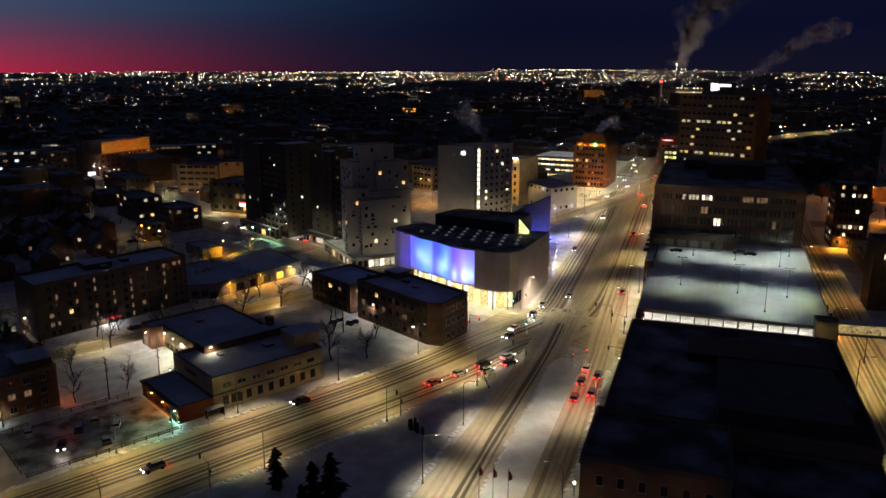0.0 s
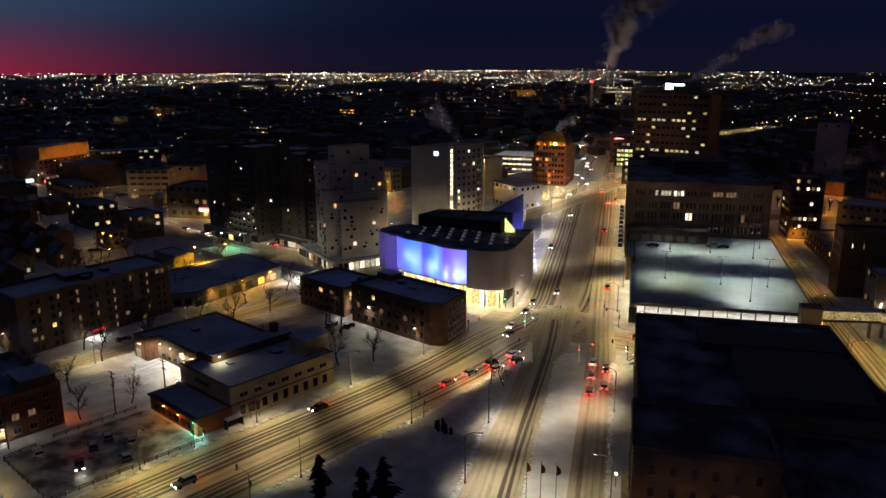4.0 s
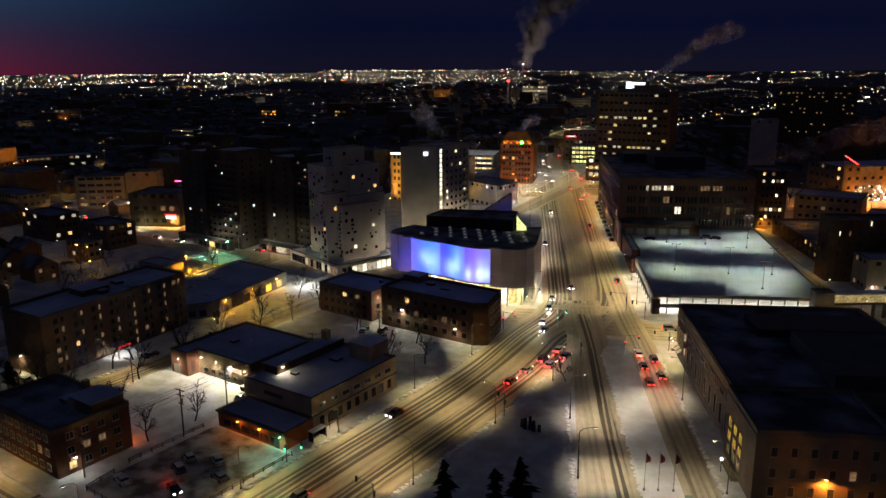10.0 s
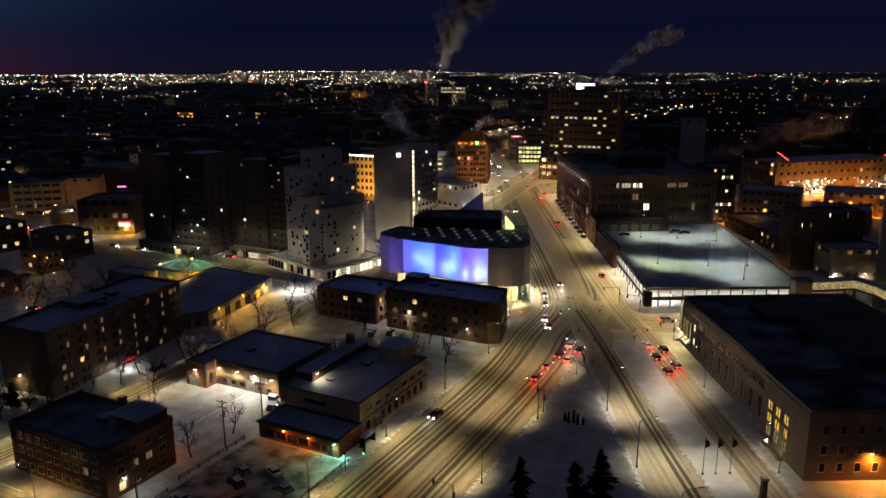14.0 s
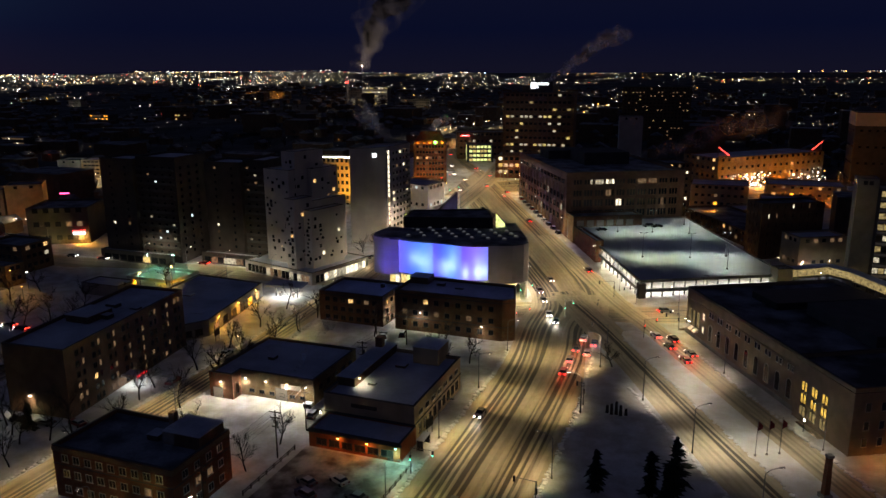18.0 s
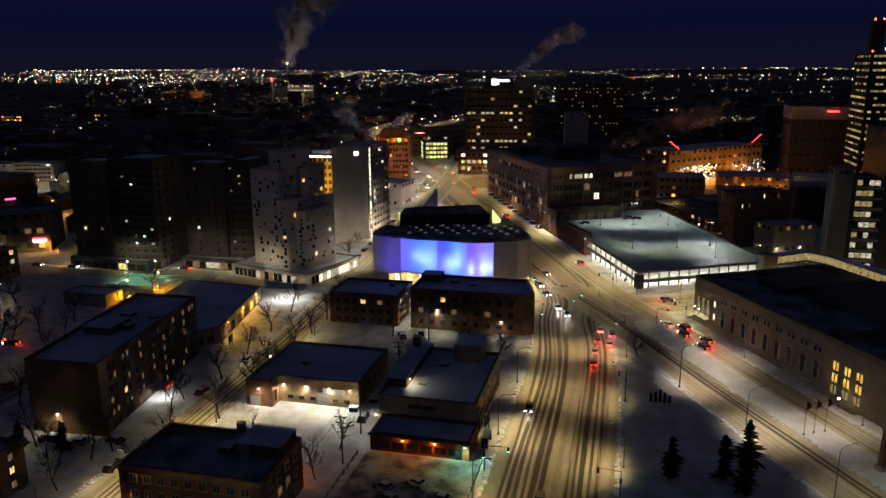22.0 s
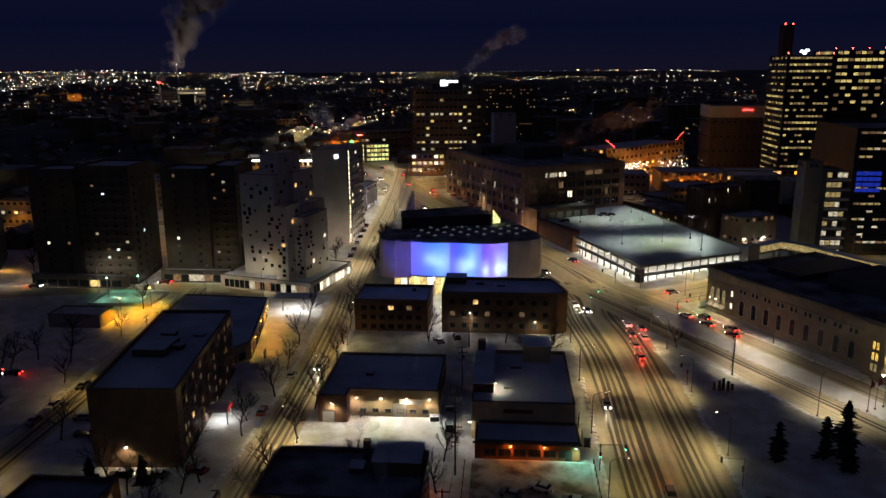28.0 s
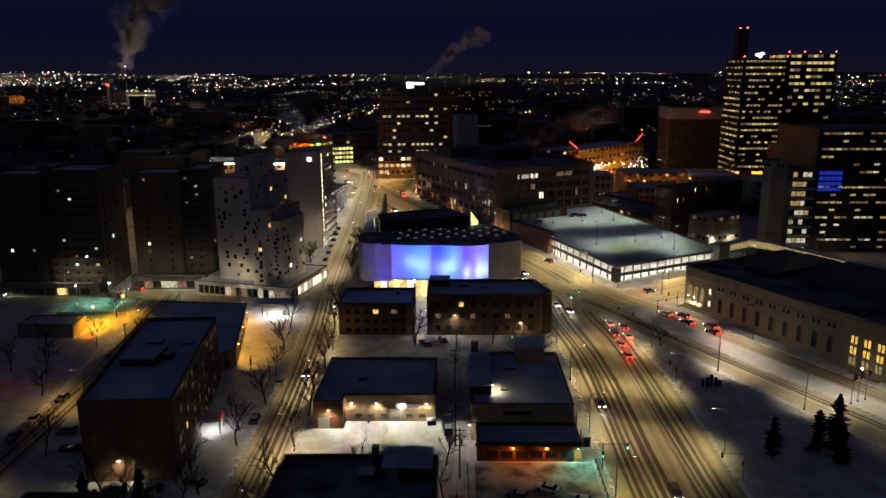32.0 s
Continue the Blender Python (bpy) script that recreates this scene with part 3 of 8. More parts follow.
# blocks between the streets
slab([(-206.5, 22), (-146, 22), (-145.5, 118), (-150, 140), (-158, 175), (-186, 231), (-217, 290), (-212.5, 190), (-211, 160), (-207, 118)], "snow-covered block with kerb between two streets", mat=snow)
slab([(-121, -60), (-20, -60), (-92, 74), (-113, 118), (-123.5, 138), (-125.5, 130), (-121, 98)], "dark snowy park triangle with kerb", "park_lawn", snow)
slab([ns(-33.6, -60), ns(-26.2, -60), ns(-26.2, 186), ns(-28.4, 189), ns(-32, 189), ns(-33.6, 186)], "snow-covered boulevard median with kerb", "median", snow_clean)
slab([ns(-18.8, -40), ns(36, -40), ns(36, 192), ns(-14, 192), ns(-18.8, 187)], "snow-covered forecourt of the stone building", "forecourt", snow)
slab([ns(-20, 216), ns(-16, 212), ns(38, 212), ns(38, 381), ns(-18, 381)], "snow-covered pavement round the parking deck", "pavement", snow)
slab([(-258.5, 22), (-217.5, 22), (-218, 95), (-222, 150), (-226, 161), (-262, 161), (-265, 150), (-260, 80)], "snow-covered block of the dark apartment house", "pavement", snow)
slab([(-330, 22), (-268, 22), (-269, 80), (-274, 150), (-276, 162.5), (-300, 162), (-330, 155)], "snow-covered block with a lit rink", "pavement", snow)
slab([(-420, 170), (-340, 170.5), (-292, 176), (-262, 180.5), (-232, 182), (-228, 188), (-234, 300), (-239, 380), (-420, 380)], "snow-covered block of the apartment towers", "pavement", snow)
slab([ns(53, 60), ns(150, 60), ns(150, 400), ns(53, 400)], "snow-covered block of office buildings", "pavement", snow)
# roads
road([(-160, 158), (-140, 165), ns(-15, 202), ns(40, 202), ns(300, 202)], 16.0, "cross street of packed snow at the lights", seed=17, wear=.5)
road([(-700, 150), (-420, 158), (-340, 160.5), (-290, 166.5), (-240, 170.5), (-214, 174)], 15.0, "wide cross street of packed snow", seed=25, wear=.4)
road([ns(-300, 402), ns(-60, 402), ns(60, 402), ns(400, 402)], 30.0, "broad far cross avenue of packed snow", seed=49, wear=.75)
road([(-132.6, -90), (-132.6, 60), (-132.6, 118), (-137, 151), ns(-39.5, 217), ns(-35, 252), ns(-34.6, 400), ns(-34.6, 540), (-326, 560), (-363, 640), (-376, 760), (-368, 960), (-322, 1350)], 25.0, "wide avenue of packed pale snow", seed=2, wear=.12)
road([(-138.6, -90), (-138.6, 60), (-138.8, 110), (-142.6, 145), ns(-45, 222), ns(-43, 260), ns(-43, 400), ns(-43, 540), (-335, 560), (-372, 640), (-384, 760), (-376, 960), (-330, 1350)], 11.2, "carriageway with dark brown tyre ruts in packed snow", seed=1)
road([(-127.3, -90), (-127.3, 60), (-127.6, 118), (-131, 150), ns(-34, 212), ns(-27, 250), ns(-26.5, 400), ns(-26.5, 540), (-318, 560), (-355, 640), (-368, 760), (-360, 960), (-314, 1350)], 9.0, "carriageway with dark brown tyre ruts in packed snow", seed=5)
road([ns(-39.4, -90), ns(-39.4, 60), ns(-39.4, 150), ns(-37.5, 185), ns(-36.5, 230)], 11.6, "boulevard lane of packed pale brown snow", seed=9, wear=.22)
road([ns(-37.0, -90), ns(-37.0, 60), ns(-37.0, 150), ns(-36.6, 185), ns(-37.5, 230)], 5.4, "pair of dark tyre ruts along a boulevard lane", seed=11, wear=1.1)
road([ns(-22.4, -90), ns(-22.4, 60), ns(-22.4, 180), ns(-23.4, 215), ns(-24.5, 300)], 7.8, "boulevard lane of packed brown snow with soft ruts", seed=13, wear=.38)
road([(-211.5, -80), (-211.8, 40), (-212.6, 95), (-215.5, 140), (-219, 172)], 9.0, "narrow side street with a pale rutted surface", seed=21, wear=.75)
road([(-217, 165), (-218.5, 200), (-220.5, 290), (-226, 380), (-236, 440)], 12.5, "street of packed snow between the towers and the gallery", seed=29, wear=.4)
road([(-262, -80), (-263.5, 75), (-269, 150), (-271, 170)], 8.5, "narrow residential street with snowy ruts", seed=33, wear=.75)
road([(-330, 15), (-212, 16), (-150, 17), (-130, 17)], 9.0, "narrow cross street with snowy ruts", seed=37, wear=.75)
road([(-174.8, 20), (-174.8, 60), (-174.8, 118)], 5.0, "back lane with snowy ruts", "alley", seed=41, wear=.75)
road([ns(45, -60), ns(45, 150), ns(45, 300), ns(47, 460), ns(52, 700)], 13.0, "street of packed snow behind the parking deck", seed=45, wear=.75)

# ---------------------------------------------------------------- buildings
WINDOWS = {}
BUILT = []                   # centre and reach of every building
RNG = random.Random(7)


def window_meshes(w, h, mullion):
    key = (round(w, 2), round(h, 2), mullion)
    if key not in WINDOWS:
        f = Shape()
        t = .07 if w < 2 else .09
        f.ring([(-w / 2, 0), (w / 2, 0), (w / 2, h), (-w / 2, h)], [(-w / 2 + t, t), (w / 2 - t, t), (w / 2 - t, h - t), (-w / 2 + t, h - t)], -.03, .11)
        for k in range(1, mullion + 1):
            x = -w / 2 + w * k / (mullion + 1)
            f.box(x - .03, t, 0, x + .03, h - t, .09)
        # stand the flat ring upright: local z becomes outward
        f.v = [(x, -z, y) for x, y, z in f.v]
        f.box(-w / 2 - .08, -.16, -.09, w / 2 + .08, .02, -.005)
        panes = {}
        WINDOWS[key] = (f, panes, {})
    return WINDOWS[key]


def place_on(poly, edge, u, z, centre):
    """A pose on an edge of a polygon: x along it, -y outward."""
    a, b = Vector(poly[edge]), Vector(poly[(edge + 1) % len(poly)])
    w = (b - a).normalized()
    p = a + w * u - Vector(centre)
    return pose(p.x, p.y, z, 0, 0, math.degrees(math.atan2(w.y, w.x)))


def add_window(bd, edge, u, z, w, h, mat, mullion=0, frame_mat=None, simple=False):
    poly, centre = bd["poly"], bd["centre"]
    f, panes, frames = window_meshes(w, h, mullion)
    fm = frame_mat or frame_dark
    if fm.name not in frames:
        frames[fm.name] = f.mesh("window", fm)
    if mat.name not in panes:
        panes[mat.name] = Shape().box(-w / 2 + .05, -.05, .05, w / 2 - .05, .02, h - .05).mesh("pane", mat)
    if simple:
        ob = new("window", panes[mat.name])
        ob.parent = bd["ob"]
        ob.matrix_basis = place_on(poly, edge, u, z, centre)
        return ob
    ob = new("window", frames[fm.name])
    ob.parent = bd["ob"]
    ob.matrix_basis = place_on(poly, edge, u, z, centre)
    pane = new("pane", panes[mat.name])
    pane.parent = ob
    return ob


def edge_length(bd, edge):
    poly = bd["poly"]
    return (Vector(poly[(edge + 1) % len(poly)]) - Vector(poly[edge])).length


def window_grid(bd, edge, cols, zs, w, h, lit=(), share=0.1, mats=None, margin=1.5, mullion=0, simple=False, frame_mat=None, start=None, end=None):
    """Rows of windows on a wall. lit: (row, column) that shine; share: how many of the rest do."""
    length = edge_length(bd, edge)
    a, b = (margin if start is None else start), (length - margin if end is None else end)
    mats = mats or (WARM, YELLOW, DIM, DIM)
    for r, z in enumerate(zs):
        for c in range(cols):
            u = a + (b - a) * (c + .5) / cols
            on = (r, c) in lit or RNG.random() < share
            add_window(bd, edge, u, z, w, h, RNG.choice(mats) if on else glass, mullion, frame_mat, simple)


def building(name, label, category, poly, h, wall, roof=None, parapet=.7, z0=0.0, group="", cope=True, footing=True):
    """Walls with a parapet, a coping and a roof sheet; poly runs counter-clockwise."""
    cx, cy = sum(p[0] for p in poly) / len(poly), sum(p[1] for p in poly) / len(poly)
    local = [(x - cx, y - cy) for x, y in poly]
    ob = thing(name, label, category, (cx, cy, z0), group=group)
    inner = inset(local, .35)
    BUILT.append((cx, cy, max(math.hypot(x, y) for x, y in local)))
    part("wall", Shape().ring(local, inner, 0, h), wall, ob)
    part("roof", Shape().prism(inset(local, .34), h - parapet - .3, h - parapet), roof or roof_snow, ob)
    if cope:
        part("coping", Shape().ring(inset(local, -.06), inset(local, .42), h + .002, h + .14), concrete_dark, ob)
    return {"ob": ob, "poly": poly, "centre": (cx, cy), "h": h}


def on_roof(bd, name, shape, mat, label=""):
    return part(name, shape, mat, bd["ob"], label)


def local_box(bd, x0, y0, z0, x1, y1, z1):
    cx, cy = bd["centre"]
    return Shape().box(x0 - cx, y0 - cy, z0, x1 - cx, y1 - cy, z1)


def wall_lamp(x, y, z, rz, mat=None, watts=260, colour=(1, .85, .6), label="small bright wall lamp over a snowy yard"):
    """A small floodlight on a wall, shining down and outward along local -y."""
    ob = thing("wall_lamp", label, "lamp", (x, y, z + rise(x, y)), rz, group="wall lamps")
    part("housing", Shape().box(-.22, -.35, 0, .22, .02, .22), black_metal, ob)
    part("lens", Shape().box(-.19, -.37, -.12, .19, -.06, -.003), mat or lens_warm, ob)
    li = bpy.data.lights.new("wall_lamp_light", "SPOT")
    li.energy, li.color, li.shadow_soft_size, li.spot_size, li.spot_blend = watts, colour, .25, radians(165), .5
    lo = new("wall_lamp_light", li)
    lo.parent = ob
    lo.matrix_basis = pose(0, -.55, -.2, -24, 0, 0)
    return ob


def flood(at, target, watts, colour, mat=None, label="floodlight on a short mast washing a wall", cone=100):
    """A lamp on a mast that is aimed at a wall."""
    ob = thing("flood_mast", label, "lamp post", (at[0], at[1], rise(at[0], at[1])), group="flood masts")
    part("pole", Shape().rod((0, 0, 0), (0, 0, at[2] - .2), .1, .08), steel, ob)
    part("head", Shape().box(-.3, -.3, at[2] - .2, .3, .3, at[2] + .1), black_metal, ob)
    part("lens", Shape().box(-.24, -.24, at[2] + .102, .24, .24, at[2] + .16), mat or lens_orange, ob)
    li = bpy.data.lights.new("flood_light", "SPOT")
    li.energy, li.color, li.spot_size, li.spot_blend, li.shadow_soft_size = watts, colour, radians(cone), .7, .3
    lo = new("flood_light", li)
    lo.parent = ob
    lo.matrix_basis = look((0, 0, at[2] + .5), (target[0] - at[0], target[1] - at[1], target[2]))

# -- the near block: brick, stucco and garage buildings


def door(bd, edge, u, w, h, mat, z=0.15, name="door"):
    ob = part(name, Shape().box(-w / 2, -.09, 0, w / 2, .02, h), mat, bd["ob"])
    ob.matrix_basis = place_on(bd["poly"], edge, u, z, bd["centre"])
    s = Shape().box(-w / 2 - .1, -.13, 0, -w / 2 + .003, .02, h + .1).box(w / 2 - .003, -.13, 0, w / 2 + .1, .02, h + .1).box(-w / 2, -.13, h - .003, w / 2, .02, h + .1)
    f = part("door_frame", s, frame_dark, ob)
    return ob


def band(bd, z0, z1, mat, proud=.08, name="band"):
    """A string course or plinth right round a building."""
    cx, cy = bd["centre"]
    local = [(x - cx, y - cy) for x, y in bd["poly"]]
    return part(name, Shape().ring(inset(local, -proud), inset(local, .1), z0, z1), mat, bd["ob"])


def roof_box(bd, x0, y0, x1, y1, z1, mat, name="roof_hut", top=None):
    z0 = bd["h"] - .7
    ob = on_roof(bd, name, local_box(bd, x0, y0, z0, x1, y1, z1), mat)
    cx, cy = bd["centre"]
    part(name + "_roof", Shape().box(x0 - cx - .12, y0 - cy - .12, z1 + .003, x1 - cx + .12, y1 - cy + .12, z1 + .16), top or roof_snow, ob)
    return ob


def roof_clutter(bd, count, seed, size=1.4):
    """Vents, ducts and units that stand on a flat roof."""
    r = random.Random(seed)
    xs, ys = [p[0] for p in bd["poly"]], [p[1] for p in bd["poly"]]
    for _ in range(count):
        x = min(xs) + (max(xs) - min(xs)) * r.uniform(.22, .78)
        y = min(ys) + (max(ys) - min(ys)) * r.uniform(.25, .75)
        w, d, h = r.uniform(.5, size), r.uniform(.5, size), r.uniform(.4, 1.3)
        z = bd["h"] - .7
        ob = on_roof(bd, "roof_unit", local_box(bd, x - w, y - d, z, x + w, y + d, z + h), concrete_dark)
        cx, cy = bd["centre"]
        part("unit_cap", Shape().box(x - w - .06 - cx, y - d - .06 - cy, z + h + .002, x + w + .06 - cx, y + d + .06 - cy, z + h + .09), roof_snow, ob)


E2 = building("brick_block", "dark brown three-storey brick block with a snowy flat roof", "building", [(-182.5, 130.5), (-149.6, 130.5), (-146.4, 133.2), (-150, 146.5), (-182.5, 146.5)], 12.3, brick_brown)
window_grid(E2, 0, 9, (1.7, 8.7), 1.5, 1.5, lit=((1, 2),), share=.03, mats=(WARM, DIM), mullion=1)
window_grid(E2, 0, 9, (5.2,), 1.5, 1.5, share=.12, mats=(DIM, DIM, DIM), mullion=1)
window_grid(E2, 2, 4, (1.2, 5.2, 8.7), 1.5, 1.9, share=.08, mullion=1, frame_mat=frame_pale)
band(E2, 4.1, 4.35, concrete_dark)
band(E2, 11.2, 11.45, concrete_dark)
roof_box(E2, -182, 141, -176, 146, 13.6, brick_brown)
roof_clutter(E2, 2, 1)
E1 = building("brick_flats", "dark brick flats with a snowy flat roof", "building", rect(-208, 130.5, -186.5, 146.5), 9.6, brick_brown)
window_grid(E1, 0, 7, (.9, 3.7, 6.5), 1.6, 1.4, lit=((2, 3), (2, 5)), share=.03, mats=(WARM, DIM), mullion=1)
window_grid(E1, 1, 4, (.9, 3.7, 6.5), 1.3, 1.4, lit=((2, 0), (1, 1), (1, 3)), share=.1, mullion=1)
window_grid(E1, 3, 4, (.9, 3.7, 6.5), 1.3, 1.4, share=.1, mullion=1)
band(E1, 8.6, 8.8, concrete_dark)
roof_clutter(E1, 1, 2)
F = building("brick_garage", "low brown brick garage with a flat snowy roof and wall lamps", "building", [(-204.5, 72), (-198.2, 72), (-198.2, 75.5), (-178.6, 75.5), (-178.6, 97), (-204.5, 97)], 6.4, brick_tan, parapet=.5)
window_grid(F, 1, 1, (1.2,), 1.0, 2.6, share=0)
window_grid(F, 2, 6, (1.1,), 1.4, .9, share=0, mullion=1)
window_grid(F, 4 - 1, 5, (3.2,), 1.6, 1.2, share=.3, mats=(WARM, DIM), mullion=1)
door(F, 0, 2.2, 2.6, 2.6, frame_pale)
door(F, 2, 11.0, 3.0, 3.0, concrete)
part("corner_facing", Shape().box(-204.6 - F["centre"][0], 71.95 - F["centre"][1], .1, -198.15 - F["centre"][0], 71.995 - F["centre"][1], 6.3).box(-198.195 - F["centre"][0], 72.0 - F["centre"][1], .1, -198.15 - F["centre"][0], 75.4 - F["centre"][1], 6.3), brick_red, F["ob"], "red brick facing of a corner bay")
sb = part("sign_board", Shape().box(-2.6, -.12, 0, 2.6, .02, 1.1), white_panel, F["ob"], "long blank white sign board")
sb.matrix_basis = place_on(F["poly"], 2, 13.6, 3.2, F["centre"])
roof_clutter(F, 1, 3)
for x, y, w in ((-201.3, 72, 420), (-196.8, 75.5, 420), (-191.2, 75.5, 560), (-185.6, 75.5, 700), (-180.6, 75.5, 520)):
    wall_lamp(x, y, 4.5, 0, watts=w * 1.6, colour=(1, .9, .7))
S = building("stucco_shop", "beige two-storey stucco shop with a snowy flat roof", "building", rect(-171, 67, -150, 96), 8.3, stucco)
window_grid(S, 1, 9, (1.3,), 1.3, 2.0, share=0, mullion=0, frame_mat=frame_dark)
window_grid(S, 1, 7, (5.2,), 2.2, 1.2, share=0, mullion=1, frame_mat=frame_pale)
band(S, 4.0, 4.3, concrete_dark, .12)
st = part("shutter_recess", Shape().box(-3.0, -.07, 0, 3.0, .02, .9), frame_dark, S["ob"], "dark shuttered window strip")
st.matrix_basis = place_on(S["poly"], 0, 9.5, 5.9, S["centre"])
roof_box(S, -160, 90.5, -153.6, 97.5, 11.6, stucco)
roof_box(S, -171, 73, -166.6, 96, 9.6, brick_dark)
roof_clutter(S, 2, 4)
on_roof(S, "chimney", local_box(S, -170.6, 92, 7.6, -168.8, 93.6, 12.2), brick_dark)
wall_lamp(-166.5, 74.6, 9.2, 90, watts=240, label="small warm lamp over a snowy roof")
AN = building("shop_annex", "low rust-orange shop annex with a snowy roof beside a car lot", "building", rect(-170, 58.6, -149.6, 66.9), 4.0, orange_wall, parapet=.25)
window_grid(AN, 0, 6, (.9,), 2.4, 1.5, share=0, mullion=1)
door(AN, 0, 18.3, 1.1, 2.2, frame_dark)
part("fascia_strip", Shape().box(-10.6, -4.5, 3.55, 10.6, -4.21, 3.98), concrete_dark, AN["ob"], "dark fascia strip over the shop front")
for x, c, m, w in ((-163.0, (1, .20, .02), lens_orange, 130), (-156.5, (1, .20, .02), lens_orange, 170), (-150.4, (.35, 1, .70), lens_green, 620)):
    wall_lamp(x, 58.3, 3.3, 0, m, w, c, "small coloured wall lamp over a car lot")
wall_lamp(-171.2, 66.2, 4.2, -60, lens_white, 200, (1, .95, .85))
A = building("brick_apartment_house", "three-storey red brick apartment house with a dark flat roof", "building", rect(-203.8, 26.7, -177.3, 42.5), 10.2, brick_red, roof_dark)
window_grid(A, 0, 9, (1.2, 4.3, 7.3), 1.5, 1.5, lit=((1, 7),), share=.06, mats=(WARM, DIM, DIM, WHITE), mullion=1, frame_mat=frame_pale)
window_grid(A, 1, 4, (1.2, 4.3, 7.3), 1.5, 1.5, lit=((1, 1),), share=.2, mats=(YELLOW, DIM, DIM), mullion=1, frame_mat=frame_pale)
window_grid(A, 2, 9, (1.2, 4.3, 7.3), 1.3, 1.5, share=.1, mullion=1, frame_mat=frame_pale)
band(A, 6.65, 6.85, concrete_dark, .07)
band(A, 9.2, 10.0, brick_tan, .09, "frieze")
roof_box(A, -186, 35, -178, 42, 12.0, brick_dark)
roof_clutter(A, 1, 5)
on_roof(A, "chimney", local_box(A, -188.2, 39.2, 9.4, -187.0, 40.4, 13.4), brick_dark)
wall_lamp(-177.2, 30.2, 3.4, 90, lens_white, 160, (1, .95, .85))
wall_lamp(-179.5, 42.6, 2.2, 180, lens_orange, 170, (1, .12, .03), "red lamp by a back door")
APT = building("dark_apartment_block", "dark six-storey brick apartment block with a snowy flat roof", "building", [(-243, 50), (-226, 51), (-232.5, 98), (-249.5, 97)], 16.4, brick_dark)
for c in range(8):
    u = 4.0 + 5.6 * c
    for r in range(6):
        m = RNG.choice((DIM, DIM, DIM, glass, glass, glass, WARM)) if RNG.random() < .2 else glass
        add_window(APT, 1, u, .7 + 2.6 * r, 1.2, 1.4, m, 1)
        add_window(APT, 1, u + 1.9, .7 + 2.6 * r, .8, 1.4, DIM if RNG.random() < (.75 if c in (2, 4, 6) else .4) else glass, 0)
window_grid(APT, 3, 10, (.7, 3.3, 5.9, 8.5, 11.1, 13.7), 1.3, 1.4, share=.12, mats=(DIM, WARM), mullion=1)
roof_box(APT, -243, 68, -236, 76, 17.4, brick_dark)
roof_clutter(APT, 3, 6, 2)
wall_lamp(-236.5, 50.3, 4.6, 2, lens_warm, 560, (1, .82, .5))
cn = thing("entrance_canopy", "red-edged white entrance canopy lit from below", "canopy", (-228.4, 70.5, 0), 8)
part("deck", Shape().box(0, -2.0, 3.0, 4.6, 2.0, 3.25), roof_snow, cn)
part("white_fascia", Shape().box(.4, -2.08, 3.1, 4.6, -2.002, 3.6), white_panel, cn)
part("red_fascia", Shape().box(4.602, -2.08, 3.1, 4.68, 2.0, 3.6), red_box, cn, "glowing red fascia")
for y in (-1.8, 1.8):
    part("post", Shape().box(4.2, y - .12, 0, 4.44, y + .12, 3.0), white_panel, cn)
part("light_strip", Shape().box(.5, -1.0, 2.9, 4.2, -.8, 2.99), lens_white, cn, "white strip light")
li = bpy.data.lights.new("canopy_light", "AREA")
li.energy, li.color, li.size = 80, (.95, 1, .98), 3
lo = new("canopy_light", li)
lo.parent, lo.location = cn, (3, 0, 2.85)
LOW = building("low_garage", "long low dark garage with a snowy roof and orange-lit doors", "building", [(-262, 101), (-236, 98.5), (-231, 106.5), (-238.5, 145), (-266, 147)], 5.0, concrete, parapet=.3)
window_grid(LOW, 2, 6, (.6,), 3.2, 2.6, share=.5, mats=(neon_orange, YELLOW, DIM), mullion=2)
window_grid(LOW, 1, 2, (.9,), 2.2, 2.0, share=0, mullion=2)
roof_clutter(LOW, 5, 7, 2)
for u in (0.15, .5, .85):
    p = Vector((-231, 106.5)).lerp(Vector((-238.5, 145)), u)
    wall_lamp(p.x + .1, p.y, 4.2, 101, lens_orange, 1000, (1, .44, .05))
wall_lamp(-247, 98.9, 4.0, -5, lens_green, 480, (.35, 1, .8), "small teal lamp at a garage end")
GAS = thing("filling_station_canopy", "filling station canopy with white lights underneath", "canopy", (-230.5, 147.5, 0), 5)
part("roof", Shape().box(-6.5, -3.4, 4.3, 6.5, 3.4, 5.0), roof_snow, GAS)
for x in (-4, 4):
    part("post", Shape().box(x - .2, -.2, 0, x + .2, .2, 4.3), steel, GAS)
for x in (-3.5, 0, 3.5):
    part("ceiling_lamp", Shape().box(x - .5, -.5, 4.2, x + .5, .5, 4.298), lens_white, GAS)
li = bpy.data.lights.new("canopy_light", "AREA")
li.energy, li.color, li.size = 500, (.95, 1, .95), 8
lo = new("canopy_light", li)
lo.location = (-230.5, 147.5, 4.1)
for x in (-2.5, 2.5):
    pump = part("fuel_pump", Shape().box(x - .4, -.3, 0, x + .4, .3, 1.7), white_panel, GAS)
wall_lamp(-174.4, 130.4, 6.3, 0, lens_white, 620, (1, .93, .78), "bright white wall lamp over a snowy yard")
wall_lamp(-182.6, 134.5, 6.3, -90, lens_white, 900, (1, .93, .78), "bright white wall lamp in a passage")
wall_lamp(-155.5, 130.4, 4.0, 0, lens_warm, 320, (1, .9, .7))
FG = building("dark_low_house", "dark flat-roofed block at the street corner", "building", rect(-243, 18, -228, 32), 9.0, brick_dark, roof_dark)
window_grid(FG, 1, 3, (1.2, 4.0, 6.6), 1.2, 1.4, share=.3, mullion=1)
